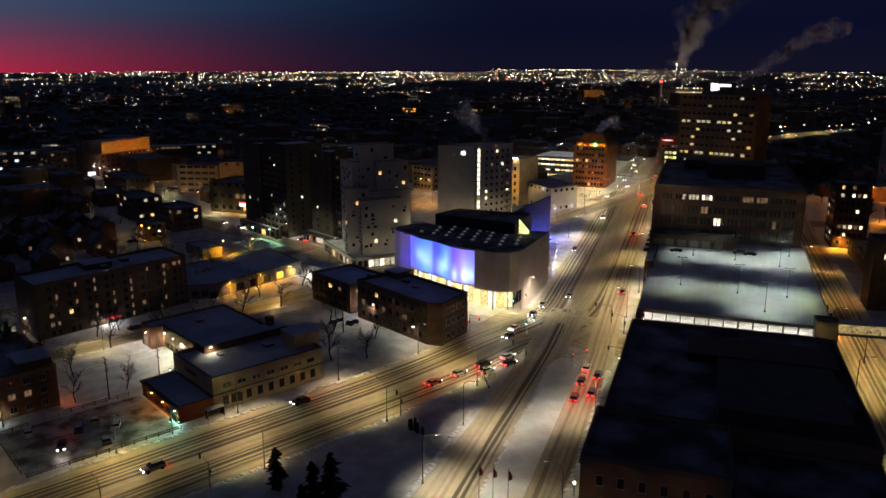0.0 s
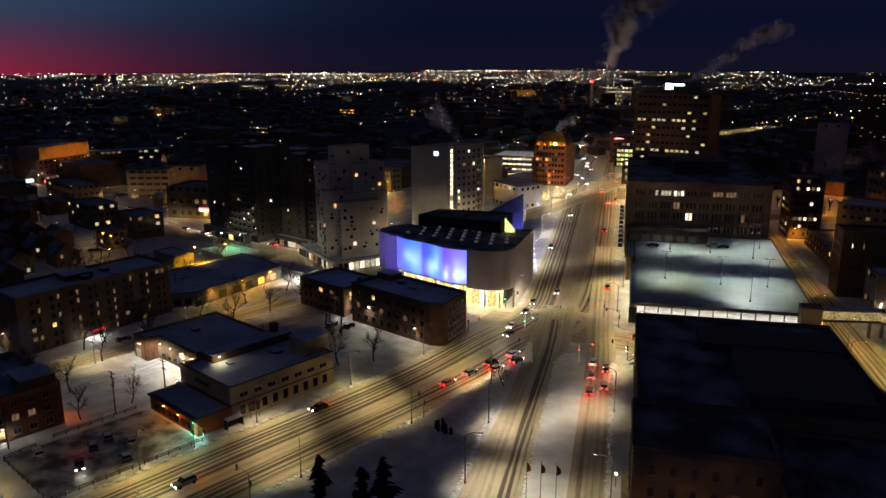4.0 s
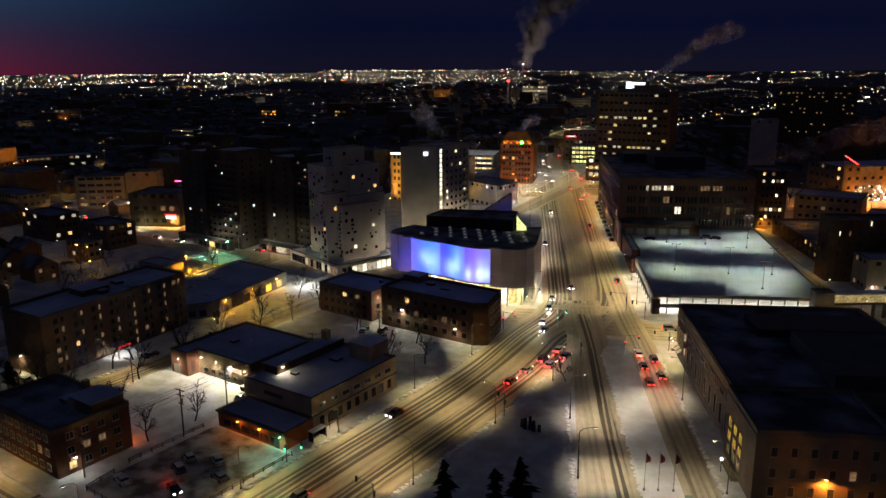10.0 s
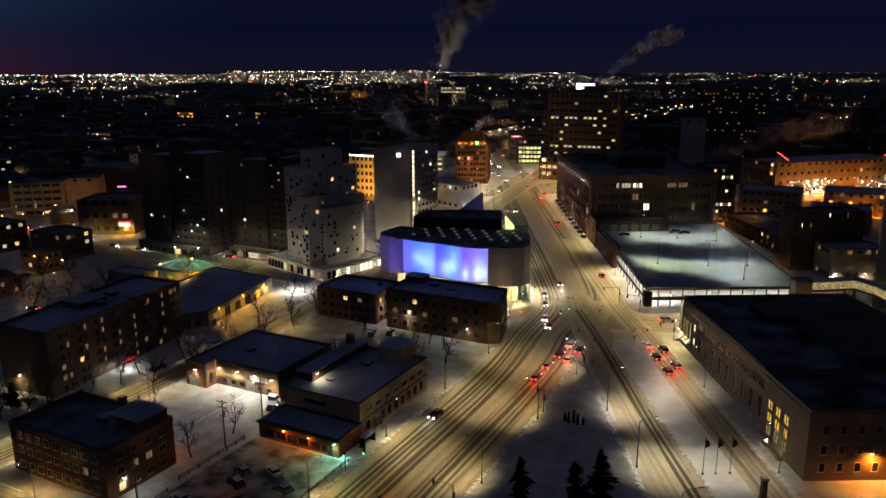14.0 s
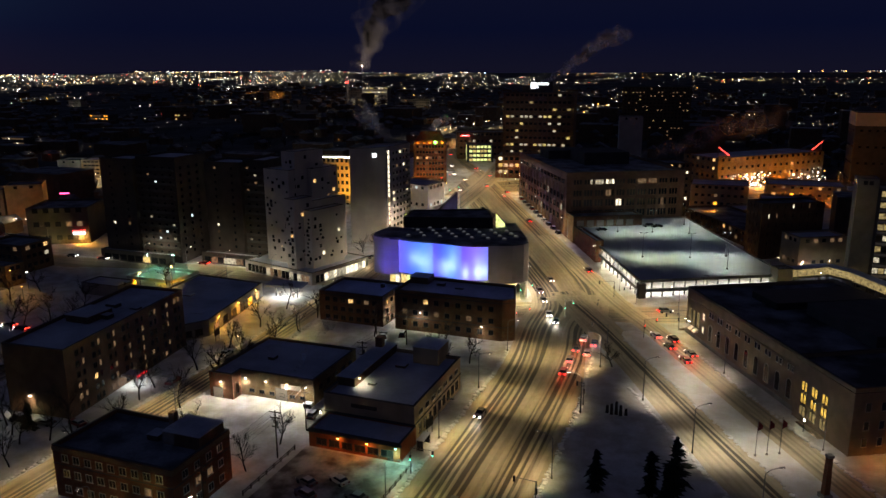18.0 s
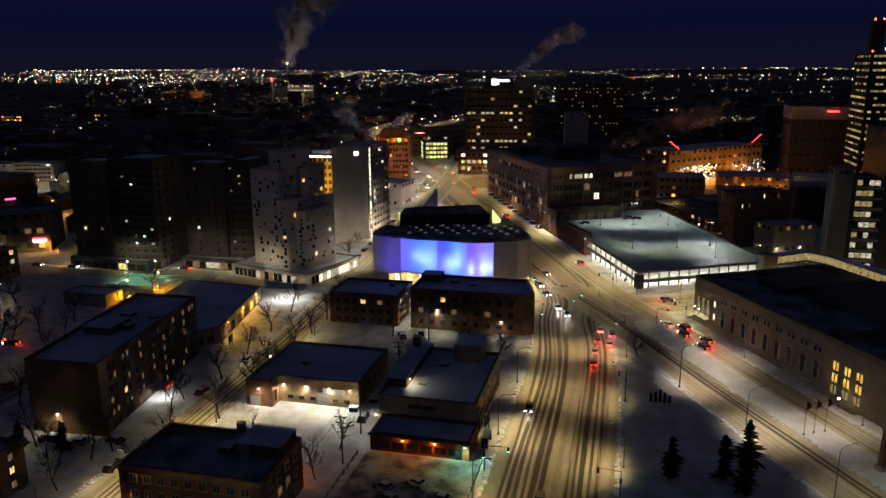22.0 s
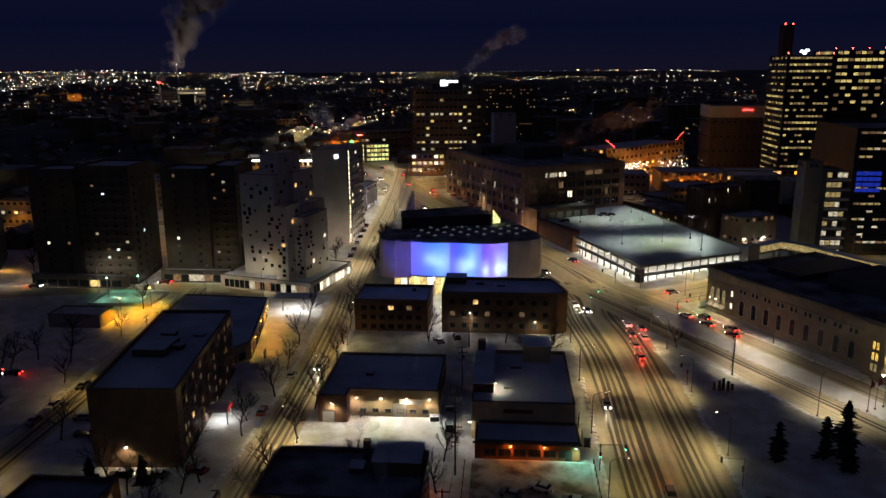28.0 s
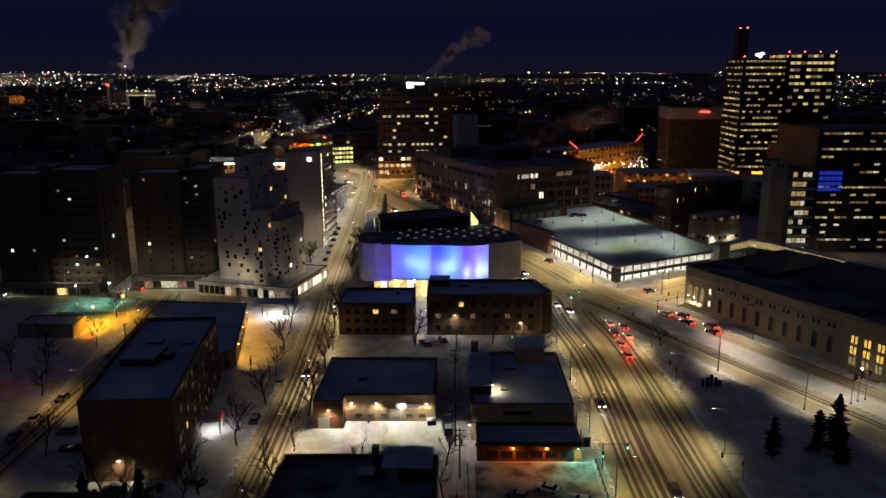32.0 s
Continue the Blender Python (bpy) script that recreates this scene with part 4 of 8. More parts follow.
window_grid(FG, 2, 3, (1.2, 4.0, 6.6), 1.2, 1.4, share=.3, mullion=1)

# -- the gallery with the lit wavy front


def wavy(p, q, bulge, n=40, z0=8.4, z1=19.4):
    """The wavy glass front between two corners, with metres along and up as its map."""
    p, q = Vector(p), Vector(q)
    w = q - p
    side = Vector((w.y, -w.x)).normalized()
    top, out = [], []
    for i in range(n + 1):
        t = i / n
        k = bulge * (math.sin(math.pi * t) * .8 + .55 * math.sin(3 * math.pi * t * 1.02 + .3) * (.35 + t * .5))
        out.append((p + w * t + side * k, w.length * t))
    return out


def build_gallery():
    ob = thing("gallery", "white stone gallery with a wavy glass front glowing blue and violet", "gallery", (-180, 180, 0))
    o = Vector((-180, 180))
    front = [(v - o, d) for v, d in wavy((-195.2, 162.8), (-163.6, 162.2), 2.0)]
    west = [(-195.2, 163.1), (-200.5, 162.0), (-204.8, 163.2), (-206.4, 166.5), (-206.4, 172), (-205.8, 178.5)]
    east = [(-163.6, 162.6), (-160, 163.3), (-156, 164.9), (-153.0, 167.6), (-152.2, 171.0), (-153.2, 174.4)]
    side = [(-153.3, 174.5), (-157, 183.2), (-164.5, 200.4)]
    west, east, side = [Vector(p) - o for p in west], [Vector(p) - o for p in east], [Vector(p) - o for p in side]

    def sheet(pts, z0, z1, thick):
        s, n = Shape(), len(pts)
        back = []
        for i, p in enumerate(pts):
            a, b = pts[max(0, i - 1)], pts[min(n - 1, i + 1)]
            w = (b - a).normalized()
            back.append(p + Vector((-w.y, w.x)) * thick)
        for q in (pts, back):
            for z in (z0, z1):
                s.v += [(p.x, p.y, z) for p in q]
        for i in range(n - 1):
            s.f += [(i, i + 1, n + i + 1, n + i), (3 * n + i, 3 * n + i + 1, 2 * n + i + 1, 2 * n + i), (n + i, n + i + 1, 3 * n + i + 1, 3 * n + i), (i + 1, i, 2 * n + i, 2 * n + i + 1)]
        s.f += [(0, n, 3 * n, 2 * n), (n - 1, 3 * n - 1, 4 * n - 1, 2 * n - 1)]
        return s

    me = sheet([v for v, d in front], 8.4, 19.4, .5).mesh("glass_veil", veil)
    layer = me.uv_layers.new(name="veil")
    far = [d for v, d in front]
    n = len(front)
    for lp in me.loops:
        k = lp.vertex_index
        layer.data[lp.index].uv = (far[k % n] + 1, me.vertices[k].co.z)
    part("glass_veil", me, veil, ob, "wavy glass front lit blue, violet and white", True)
    part("west_wall", sheet(list(reversed(west)), 7.2, 19.9, .6), white_stone, ob, smooth=False)
    part("east_wall", sheet(east, 7.2, 19.9, .6), white_stone, ob)
    part("side_wall", sheet(side, 0, 19.9, .6), white_stone, ob, "plain pale stone side wall")
    roof = [v for v, d in front] + east[1:] + side[1:] + [Vector((-170.4, 195)) - o, Vector((-169.3, 187.3)) - o, Vector((-200.2, 178.3)) - o] + list(reversed(west[1:]))
    poly = inset([(p.x, p.y) for p in roof], .15)
    part("roof", Shape().prism(poly, 19.5, 20.3), roof_dark, ob, "dark roof with a dusting of snow")
    # belly of the overhang and the glazed ground floor set back under it
    part("soffit", Shape().prism(inset([(p.x, p.y) for p in roof], .8), 7.6, 8.2), white_stone, ob)
    core = [(-202, 170), (-168, 166.5), (-160, 169), (-157.5, 174), (-161, 184), (-171.5, 187), (-200, 177.4)]
    local = [(x - o.x, y - o.y) for x, y in core]
    part("ground_floor_core", Shape().prism(inset(local, 2.2), 0, 7.6), concrete, ob)
    for i in range(len(local)):
        a, b = Vector(local[i]), Vector(local[(i + 1) % len(local)])
        w = b - a
        k = max(2, int(w.length / 2.2))
        for j in range(k):
            u = (j + .5) / k
            p = a + w * u
            g = part("glass_panel", Shape().box(-w.length / k / 2 + .06, -.05, .2, w.length / k / 2 - .06, .05, 7.4), (YELLOW, WHITE, YELLOW, GREENW)[(i * 3 + j) % 4] if i in (0, 1, 2) else glass, ob)
            g.matrix_basis = pose(p.x, p.y, 0, 0, 0, math.degrees(math.atan2(w.y, w.x)))
            m = part("mullion", Shape().box(-.07, -.12, .15, .07, .12, 7.6), frame_pale, ob)
            q = a + w * (j / k)
            m.matrix_basis = pose(q.x, q.y, 0, 0, 0, math.degrees(math.atan2(w.y, w.x)))
    for i, (x, y) in enumerate(((-197, 167.5), (-188, 165.5), (-180, 166), (-171, 164.6), (-159.5, 167), (-156.5, 171))):
        part("column", Shape().rod((x - o.x, y - o.y, 0), (x - o.x, y - o.y, 7.7), .35, .35, 10), white_stone, ob)
    # rooflights in staggered rows
    r = random.Random(3)
    for row in range(4):
        for c in range(7):
            x = -193 + 5.4 * c + (2.7 if row % 2 else 0)
            y = 168 + 4.3 * row + .16 * (x + 180)
            if x > -156.5 - (y - 175) * .45 or y > 176.6 + (x + 200) * .33:
                continue
            k = part("rooflight", Shape().prism([(.9 * math.cos(a * math.pi / 5), .9 * math.sin(a * math.pi / 5)) for a in range(10)], 0, .5, [(.7 * math.cos(a * math.pi / 5), .7 * math.sin(a * math.pi / 5)) for a in range(10)]), frame_pale, ob)
            k.location = (x - o.x, y - o.y, 20.3)
            part("dome", Shape().blob((0, 0, .5), .68, .68, .3, 8, 4), dome_glow, k)
    # Faintly glowing dots added to a roof that has only domes.
    for x, y in ((-186, 180.5), (-181, 182.0), (-178, 183.2), (-196, 177.2)):
        part("roof_lamp", Shape().blob((x - o.x, y - o.y, 20.5), .2, .2, .2), dome_glow, ob)
    # the warm flood of light on the east corner
    for x, y, z, w, c in ((-155, 169.5, 6.8, 1300, (1, .84, .45)), (-172, 164, 6.6, 1500, (1, .88, .6)), (-188, 165, 6.6, 1300, (1, .82, .6)), (-162, 165.2, 6.6, 1100, (1, .84, .45))):
        l2 = bpy.data.lights.new("soffit_light", "POINT")
        l2.energy, l2.color, l2.shadow_soft_size = w, c, .5
        k = new("soffit_light", l2)
        k.parent, k.location = ob, (x - o.x, y - o.y, z)
        part("soffit_lamp", Shape().box(x - o.x - .3, y - o.y - .3, 7.45, x - o.x + .3, y - o.y + .3, 7.59), lens_warm, ob)
    return ob


build_gallery()
building("old_gallery", "dark wedge-shaped stone gallery with a pointed prow", "gallery", [(-200.4, 178.9), (-169.6, 187.9), (-176.6, 204.4), (-202.6, 192.6)], 24.0, dark_clad, roof_dark, parapet=.4)
building("old_gallery_wing", "lower wedge of a dark stone gallery behind its front", "gallery", [(-202.8, 193.0), (-177.3, 205.2), (-204.4, 237.0)], 14.5, concrete_dark, roof_dark, parapet=.4)
pf = thing("prow_wall", "tall dark stone prow wall with a sloping top", "wall", (-205.0, 247.0, 0))
prow = Shape()
prow.v = [(-.5, 2.2, 0), (-.1, -38, 0), (.9, -38, 0), (.5, 2.2, 0), (-.5, 2.2, 22.2), (-.1, -38, 15.2), (.9, -38, 15.2), (.5, 2.2, 22.2)]
prow.f = [(0, 3, 2, 1), (4, 5, 6, 7), (0, 1, 5, 4), (1, 2, 6, 5), (2, 3, 7, 6), (3, 0, 4, 7)]
part("slab", prow, concrete_dark, pf)
part("coping", Shape().box(-.55, 1.0, 22.203, .55, 2.25, 22.35), dark_clad, pf)
# Blue lamp added here; it stands in for the veil's spill on the wall.
fl = thing("blue_spotlight", "added blue lamp standing in for the veil's wash on a stone wall", "lamp", (-197.4, 152.6, .15), 0)
part("housing", Shape().box(-.35, -.3, .25, .35, .3, .8), black_metal, fl)
part("foot", Shape().box(-.2, -.2, 0, .2, .2, .248), steel, fl)
part("lens", Shape().box(-.28, .302, .32, .28, .34, .74), blue_glow, fl)
li = bpy.data.lights.new("blue_wash", "SPOT")
li.energy, li.color, li.shadow_soft_size, li.spot_size, li.spot_blend = 5200, (.10, .085, 1), .3, radians(50), .5
lo = new("blue_wash", li)
lo.parent = fl
lo.matrix_basis = look((0, .6, .6), (-.2, 9.6, 13.5))
for x, y, rz, w, lo_h, hi_h in ((-167.6, 190.4, 40, 3.4, 1.2, 5.2), (-203.4, 188.0, 99, 3.2, 2.8, 3.2)):
    k = thing("lit_glass_strip", "yellow-green lit glass strip between two galleries", "window", (x, y, 20.32), rz)
    for name, g, t, m in (("pane", 0, .06, GREENW), ("frame", .16, .04, frame_dark)):
        s = Shape()
        for yy in (-t, t):
            s.v += [(-w / 2 - g, yy, 0), (w / 2 + g, yy, 0), (w / 2 + g, yy, lo_h + g), (-w / 2 - g, yy, hi_h + g)]
        s.f = [(0, 1, 2, 3), (7, 6, 5, 4), (0, 4, 5, 1), (1, 5, 6, 2), (2, 6, 7, 3), (3, 7, 4, 0)]
        part(name, s, m, k)
bl = thing("blue_floodlight", "blue floodlight box at the foot of a stone prow", "lamp", (-200.2, 244.5, rise(-200.2, 244.5)))
part("housing", Shape().box(-.4, -.4, 0, .4, .4, .6), black_metal, bl)
part("lens", Shape().box(-.34, -.34, .602, .34, .34, .66), blue_glow, bl)
li = bpy.data.lights.new("blue_light", "POINT")
li.energy, li.color, li.shadow_soft_size = 3600, (.10, .12, 1), .3
lo = new("blue_light", li)
lo.parent, lo.location = bl, (0, 0, 2.6)
for i in range(9):
    p = Vector((-190, 232)).lerp(Vector((-171, 206)), i / 8)
    k = thing("festoon_lamp", "small blue-white lamp in a snowy forecourt", "lamp", (p.x + 3, p.y + 1, rise(p.x + 3, p.y + 1)), group="forecourt lamps")
    part("post", Shape().rod((0, 0, 0), (0, 0, 1.4), .05), steel, k)
    part("globe", Shape().blob((0, 0, 1.5), .2, .2, .2), lens_white if i % 2 else blue_glow, k)

# -- towers beyond the cross street


def turned(o, ang, u0, v0, u1, v1):
    e1 = Vector((math.cos(radians(ang)), math.sin(radians(ang))))
    e2 = Vector((-e1.y, e1.x))
    return [tuple(Vector(o) + e1 * u + e2 * v) for u, v in ((u0, v0), (u1, v0), (u1, v1), (u0, v1))]


def scatter_windows(bd, edge, count, seed, z0, z1, share=.08, sizes=((.9, .9), (1.3, 1.3), (1.3, 1.5), (1.5, 1.0))):
    r = random.Random(seed)
    length, used = edge_length(bd, edge), []
    for _ in range(count * 6):
        if len(used) >= count:
            break
        u, z = r.uniform(1.2, length - 1.2), z0 + 1.5 * round((z1 - z0) / 1.5 * r.random())
        if any(abs(u - a) < 1.9 and abs(z - b) < 1.5 for a, b in used):
            continue
        used.append((u, z))
        w, h = r.choice(sizes)
        add_window(bd, edge, u, z, w, h, r.choice((WHITE, WARM, DIM)) if r.random() < share else glass, 0, simple=True)


TO, TA = (-256.6, 176.7), -15.0
POD = building("tower_podium", "low white podium with lit shop fronts below a tower", "building", turned(TO, TA, -6, -6.5, 30, 24), 4.6, white_panel, parapet=.3)
window_grid(POD, 0, 16, (.5,), 1.9, 2.9, share=.32, mats=(CREAM, CREAM, DIM, DIM), simple=True)
window_grid(POD, 1, 12, (.5,), 1.9, 2.9, share=.75, mats=(WHITE, CREAM, CREAM), simple=True)
for k, (u0, v0, u1, v1, h, cnt) in enumerate(((0, 0, 13.4, 12, 39.6, 34), (16.2, -5.2, 20.9, 4, 30.2, 16), (21, -.6, 25.0, 16, 25.8, 22), (6.5, 3.3, 13.6, 18, 46.2, 9), (7, 9.5, 15.6, 23.5, 39.4, 12), (11.5, 4.1, 20.9, 22, 28.5, 8))):
    tw = building("tower_block", "white concrete apartment tower block with scattered small square windows", "tower", turned(TO, TA, u0, v0, u1, v1), h - 4.1, white_panel, z0=4.1, group="white stepped tower", parapet=.5)
    for e in range(4):
        if e != 2:
            scatter_windows(tw, e, cnt if e == 0 else int(cnt * .9), 20 + 5 * k + e, (1.5 if k < 3 else 12), h - 7.5, share=.07 if e == 0 else .12)
T2 = building("pale_slab_tower", "pale concrete slab tower with a lit stair strip", "tower", [(-241.3, 217.2), (-229.4, 227.2), (-227.4, 249.5), (-240.5, 242)], 43.4, white_panel)
for r in range(20):
    add_window(T2, 1, 2.6, 1.2 + 2.05 * r, 1.7, 1.8, WHITE if r not in (3, 9) else DIM, 0, simple=False)
window_grid(T2, 1, 5, tuple(2.0 + 2.9 * k for k in range(14)), 1.2, 1.3, share=.12, mats=(WHITE, WARM, DIM), start=5.5, simple=True)
for r in range(13):
    ob = part("balcony", Shape().box(-1.6, -1.3, 0, 1.6, 0, .16).box(-1.6, -1.3, .16, 1.6, -1.22, 1.1), concrete, T2["ob"])
    ob.matrix_basis = place_on(T2["poly"], 1, 18.5, 3.2 + 2.9 * r, T2["centre"])
sg = thing("tower_sign", "small white lit square sign high on a tower wall", "sign", (-233.0, 224.15, 40.2), 40)
part("panel", Shape().box(-.9, -.16, -.8, .9, -.02, .8), sign_white, sg)
for nm, x0, y0, x1, y1, y2 in (("west", -330.5, 171.5, -314, 186, 204), ("east", -287.4, 181.5, -270.6, 196, 214)):
    la = building("apartment_tower", "grey concrete apartment tower with two columns of small windows", "tower", rect(x0, y0, x1, y1), 41.5 if nm == "west" else 40.5, concrete_mid, group="twin dark towers")
    for r in range(13):
        for u in (5.0, (x1 - x0) - 4.0):
            add_window(la, 0, u, 3.4 + 2.85 * r, 1.0, 1.1, WHITE if (r, u) in ((4, 5.0),) else (DIM if RNG.random() < .05 else glass), 0, simple=True)
    db = building("apartment_tower", "dark balconied wing of an apartment tower", "tower", rect(x1, y0 + 2, x1 + (19 if nm == "west" else 10), y2 - 11), 42.5 if nm == "west" else 41.5, concrete_mid, group="twin dark towers")
    wide = edge_length(db, 0)
    for r in range(13):
        for c in range(int(wide / 3.6)):
            add_window(db, 0, 2 + 3.6 * c, 3.4 + 2.85 * r, 1.1, 1.2, RNG.choice((DIM, DIM, COOL, CREAM)) if RNG.random() < .11 else glass, 0, simple=True)
        ob = part("balcony", Shape().box(-wide / 2 + .5, -1.2, 0, wide / 2 - .5, 0, .15).box(-wide / 2 + .5, -1.2, .15, wide / 2 - .5, -1.14, 1.05), concrete_dark, db["ob"])
        ob.matrix_basis = place_on(db["poly"], 0, wide / 2, 3.0 + 2.85 * r, db["centre"])
        for c in range(3):
            add_window(db, 1, 3 + 5 * c, 3.4 + 2.85 * r, 1.1, 1.2, RNG.choice((DIM, DIM, COOL)) if RNG.random() < .06 else glass, 0, simple=True)
    sh = building("shop_row", "row of lit shops at the foot of a tower", "building", rect(x0 - 1, y0 - (3.2 if nm == "west" else 4.2), x1 + (17 if nm == "west" else 9), y0 - .3), 4.4, concrete_dark, parapet=.3)
    window_grid(sh, 0, 8, (.5,), 3.4, 2.4, share=.35, mats=(CREAM, YELLOW, DIM, CREAM, DIM), simple=True, mullion=0)
RINK = thing("lit_rink", "small floodlit green-tinted snow rink with low boards", "rink", (-289.3, 155.2, 0))
part("ice", Shape().box(-10.4, -7.2, .15, 10.4, 7.2, .22), snow_clean, RINK)
part("board_fence", Shape().ring([(-10.6, -7.4), (10.6, -7.4), (10.6, 7.4), (-10.6, 7.4)], [(-10.4, -7.2), (10.4, -7.2), (10.4, 7.2), (-10.4, 7.2)], .15, 1.2), white_panel, RINK)
building("rink_hut", "small hut with an orange-lit wall beside a rink", "building", rect(-300, 127, -284, 135.5), 4.2, concrete, parapet=.2)



def home(w, l, h, lit):
    """A two-storey house with a gable roof, an eave and a few windows; its front looks along -y."""
    ob = thing("gabled_house", "dark two-storey house with a snow-dusted gable roof", "house", group="houses of the dark blocks")
    walls = Shape().box(-w / 2, -l / 2, 0, w / 2, l / 2, h)
    k = len(walls.v)
    walls.v += [(-w / 2, -l / 2, h), (w / 2, -l / 2, h), (0, -l / 2, h + w * .36), (-w / 2, l / 2, h), (w / 2, l / 2, h), (0, l / 2, h + w * .36)]
    walls.f += [(k, k + 1, k + 2), (k + 4, k + 3, k + 5)]
    part("wall", walls, brick_dark, ob)
    for side in (-1, 1):
        s = Shape()
        e = w / 2 + .5
        for y in (-l / 2 - .4, l / 2 + .4):
            s.v += [(side * e, y, h - .36), (0, y, h + w * .36 + .02), (0, y, h + w * .36 + .27), (side * e, y, h - .11)]
        s.f = [(0, 1, 2, 3), (7, 6, 5, 4), (0, 4, 5, 1), (1, 5, 6, 2), (2, 6, 7, 3), (3, 7, 4, 0)]
        part("roof_slope", s, roof_patchy, ob)
    part("chimney", Shape().box(w * .12, l * .1, h, w * .12 + .8, l * .1 + .8, h + w * .36 + 1.1), brick_red, ob)
    for n, (x, z) in enumerate(((-w * .26, .9), (w * .26, .9), (-w * .26, 3.8), (w * .26, 3.8))):
        pane = part("window", Shape().box(x - .55, -l / 2 - .06, z, x + .55, -l / 2 + .04, z + 1.4), lit if n in (1, 2) else glass, ob)
        part("window_frame", Shape().box(x - .65, -l / 2 - .1, z - .12, x + .65, -l / 2 - .01, z - .003), frame_pale, pane)
    return ob


HOMES = [home(9, 11, 5.6, DIM), home(8, 12, 6.2, glass), home(10, 10, 5.8, CREAM)]
HOME_SPOTS = [(-322, 36, 90), (-322, 52, 90), (-321, 82, 95), (-322, 100, 90), (-306, 58, 270), (-305, 74, 265), (-300, 44, 0), (-338, 40, 90), (-339, 60, 85), (-337, 78, 90), (-340, 98, 92), (-352, 50, 270), (-353, 72, 268), (-355, 90, 270), (-356, 112, 270), (-372, 46, 90), (-373, 66, 92), (-372, 88, 90), (-374, 108, 88), (-390, 60, 270), (-391, 84, 272), (-388, 104, 270)]
for k, (x, y, d) in enumerate(HOME_SPOTS):
    BUILT.append((x, y, 7))
    if k < 3:
        HOMES[k].matrix_basis = pose(x, y, .05, 0, 0, d)
    else:
        copy_thing(HOMES[(k * 2) % 3], pose(x, y, .05, 0, 0, d))

# -- department store, parking deck, archive and the buildings beyond
BAY = building("department_store", "six-storey pale stone department store with rows of windows", "building", nrect(-17, 296, 36, 380), 32.5, bay_stone, roof_dark, parapet=1.2)
for zb in (4.2, 5.2, 26.4, 30.9):
    band(BAY, zb, zb + .5, bay_stone, .25 if zb > 30 else .15, "cornice")
# lit windows of the front: (row, bay, window)
BAY_LIT = {(3, 1, 2): CREAM, (3, 2, 0): CREAM, (3, 2, 1): CREAM, (3, 2, 2): CREAM, (3, 3, 0): WHITE, (3, 3, 2): WHITE, (3, 3, 1): CREAM, (3, 6, 0): DIM, (3, 6, 1): DIM, (3, 6, 2): DIM, (3, 7, 0): DIM, (3, 7, 1): DIM, (3, 7, 2): DIM, (2, 3, 0): DIM, (2, 3, 1): DIM, (1, 4, 0): WHITE, (1, 4, 1): WHITE, (1, 8, 1): DIM}
for e, bays, rows, high in ((0, 10, (13.2, 17.8, 22.2, 27.3), (2.9, 2.9, 2.6, 2.0)), (3, 14, (10.9, 15.4, 19.9, 27.3), (2.6, 2.6, 2.6, 2.0))):
    length = edge_length(BAY, e)
    pitch = (length - 5) / bays
    for r, z in enumerate(rows):
        for c in range(bays):
            for k in range(3):
                if e == 0:
                    m = BAY_LIT.get((r, c, k), glass)
                else:
                    m = RNG.choice((DULL, DIM, DIM, CREAM)) if RNG.random() < (.12 if r < 2 else .04) else glass
                add_window(BAY, e, 2.5 + pitch * (c + .5) + (k - 1) * pitch * .27, z, pitch * .22, high[r], m, 1, frame_pale, simple=True)
            sill = part("sill", Shape().box(-pitch * .4, -.16, -.3, pitch * .4, .04, -.03), bay_stone, BAY["ob"])
            sill.matrix_basis = place_on(BAY["poly"], e, 2.5 + pitch * (c + .5), z, BAY["centre"])
    for c in range(bays + 1):
        ob = part("pilaster", Shape().box(-.5, -.34, 5.8, .5, .05, 26.3), bay_stone, BAY["ob"])
        ob.matrix_basis = place_on(BAY["poly"], e, 2.5 + pitch * c, 0, BAY["centre"])
part("roof_house", Shape().prism([tuple(Vector(p) - Vector(BAY["centre"])) for p in nrect(2, 330, 24, 352)], 31, 37), concrete_dark, BAY["ob"])
part("roof_house", Shape().prism([tuple(Vector(p) - Vector(BAY["centre"])) for p in nrect(-8, 356, 10, 372)], 31, 35.5), concrete_dark, BAY["ob"])
WING = building("loading_wing", "low dark brick wing with white loading doors on a deck", "building", nrect(-17, 285, 13, 295.8), 15.6, brick_brown, roof_dark)
for k in range(6):
    door(WING, 0, 3 + 4.3 * k, 3.0, 2.6, concrete, 11.3, "loading_door")
building("brick_stair_tower", "red brick stair head at the end of a parking deck", "building", nrect(-16.5, 258, -13.5, 284.8), 11.4, brick_red, roof_snow)

DK = thing("parking_deck", "two-level concrete parking deck with a floodlit snowy roof", "building", (*ns(11, 258), 0), math.degrees(math.atan2(AX.y, AX.x)))
part("roof_slab", Shape().box(-26, -40, 5.9, 26, 37, 6.5), deck_snow, DK, "floodlit snowy top deck")
part("lower_slab", Shape().box(-26, -40, 2.8, 26, 37, 3.2), concrete, DK)
part("core_wall", Shape().box(-13, -27, 0, 25, 36, 5.9), concrete, DK)
for z in (4.15, 4.55, 4.95):
    part("rail", Shape().box(-26.1, -40.1, z, 26.1, -40.0, z + .07), steel, DK)
    part("rail", Shape().box(-26.1, -39.9, z, -26.0, 36.6, z + .07), steel, DK)
for y0, y1 in ((-40.2, -39.9), (36.7, 37.0)):
    part("parapet", Shape().box(-26.2, y0, 6.1, 26.2, y1, 6.95), concrete, DK)
for x0, x1 in ((-26.2, -25.9), (25.9, 26.2)):
    part("parapet", Shape().box(x0, -39.88, 6.1, x1, 36.68, 6.95), concrete, DK)
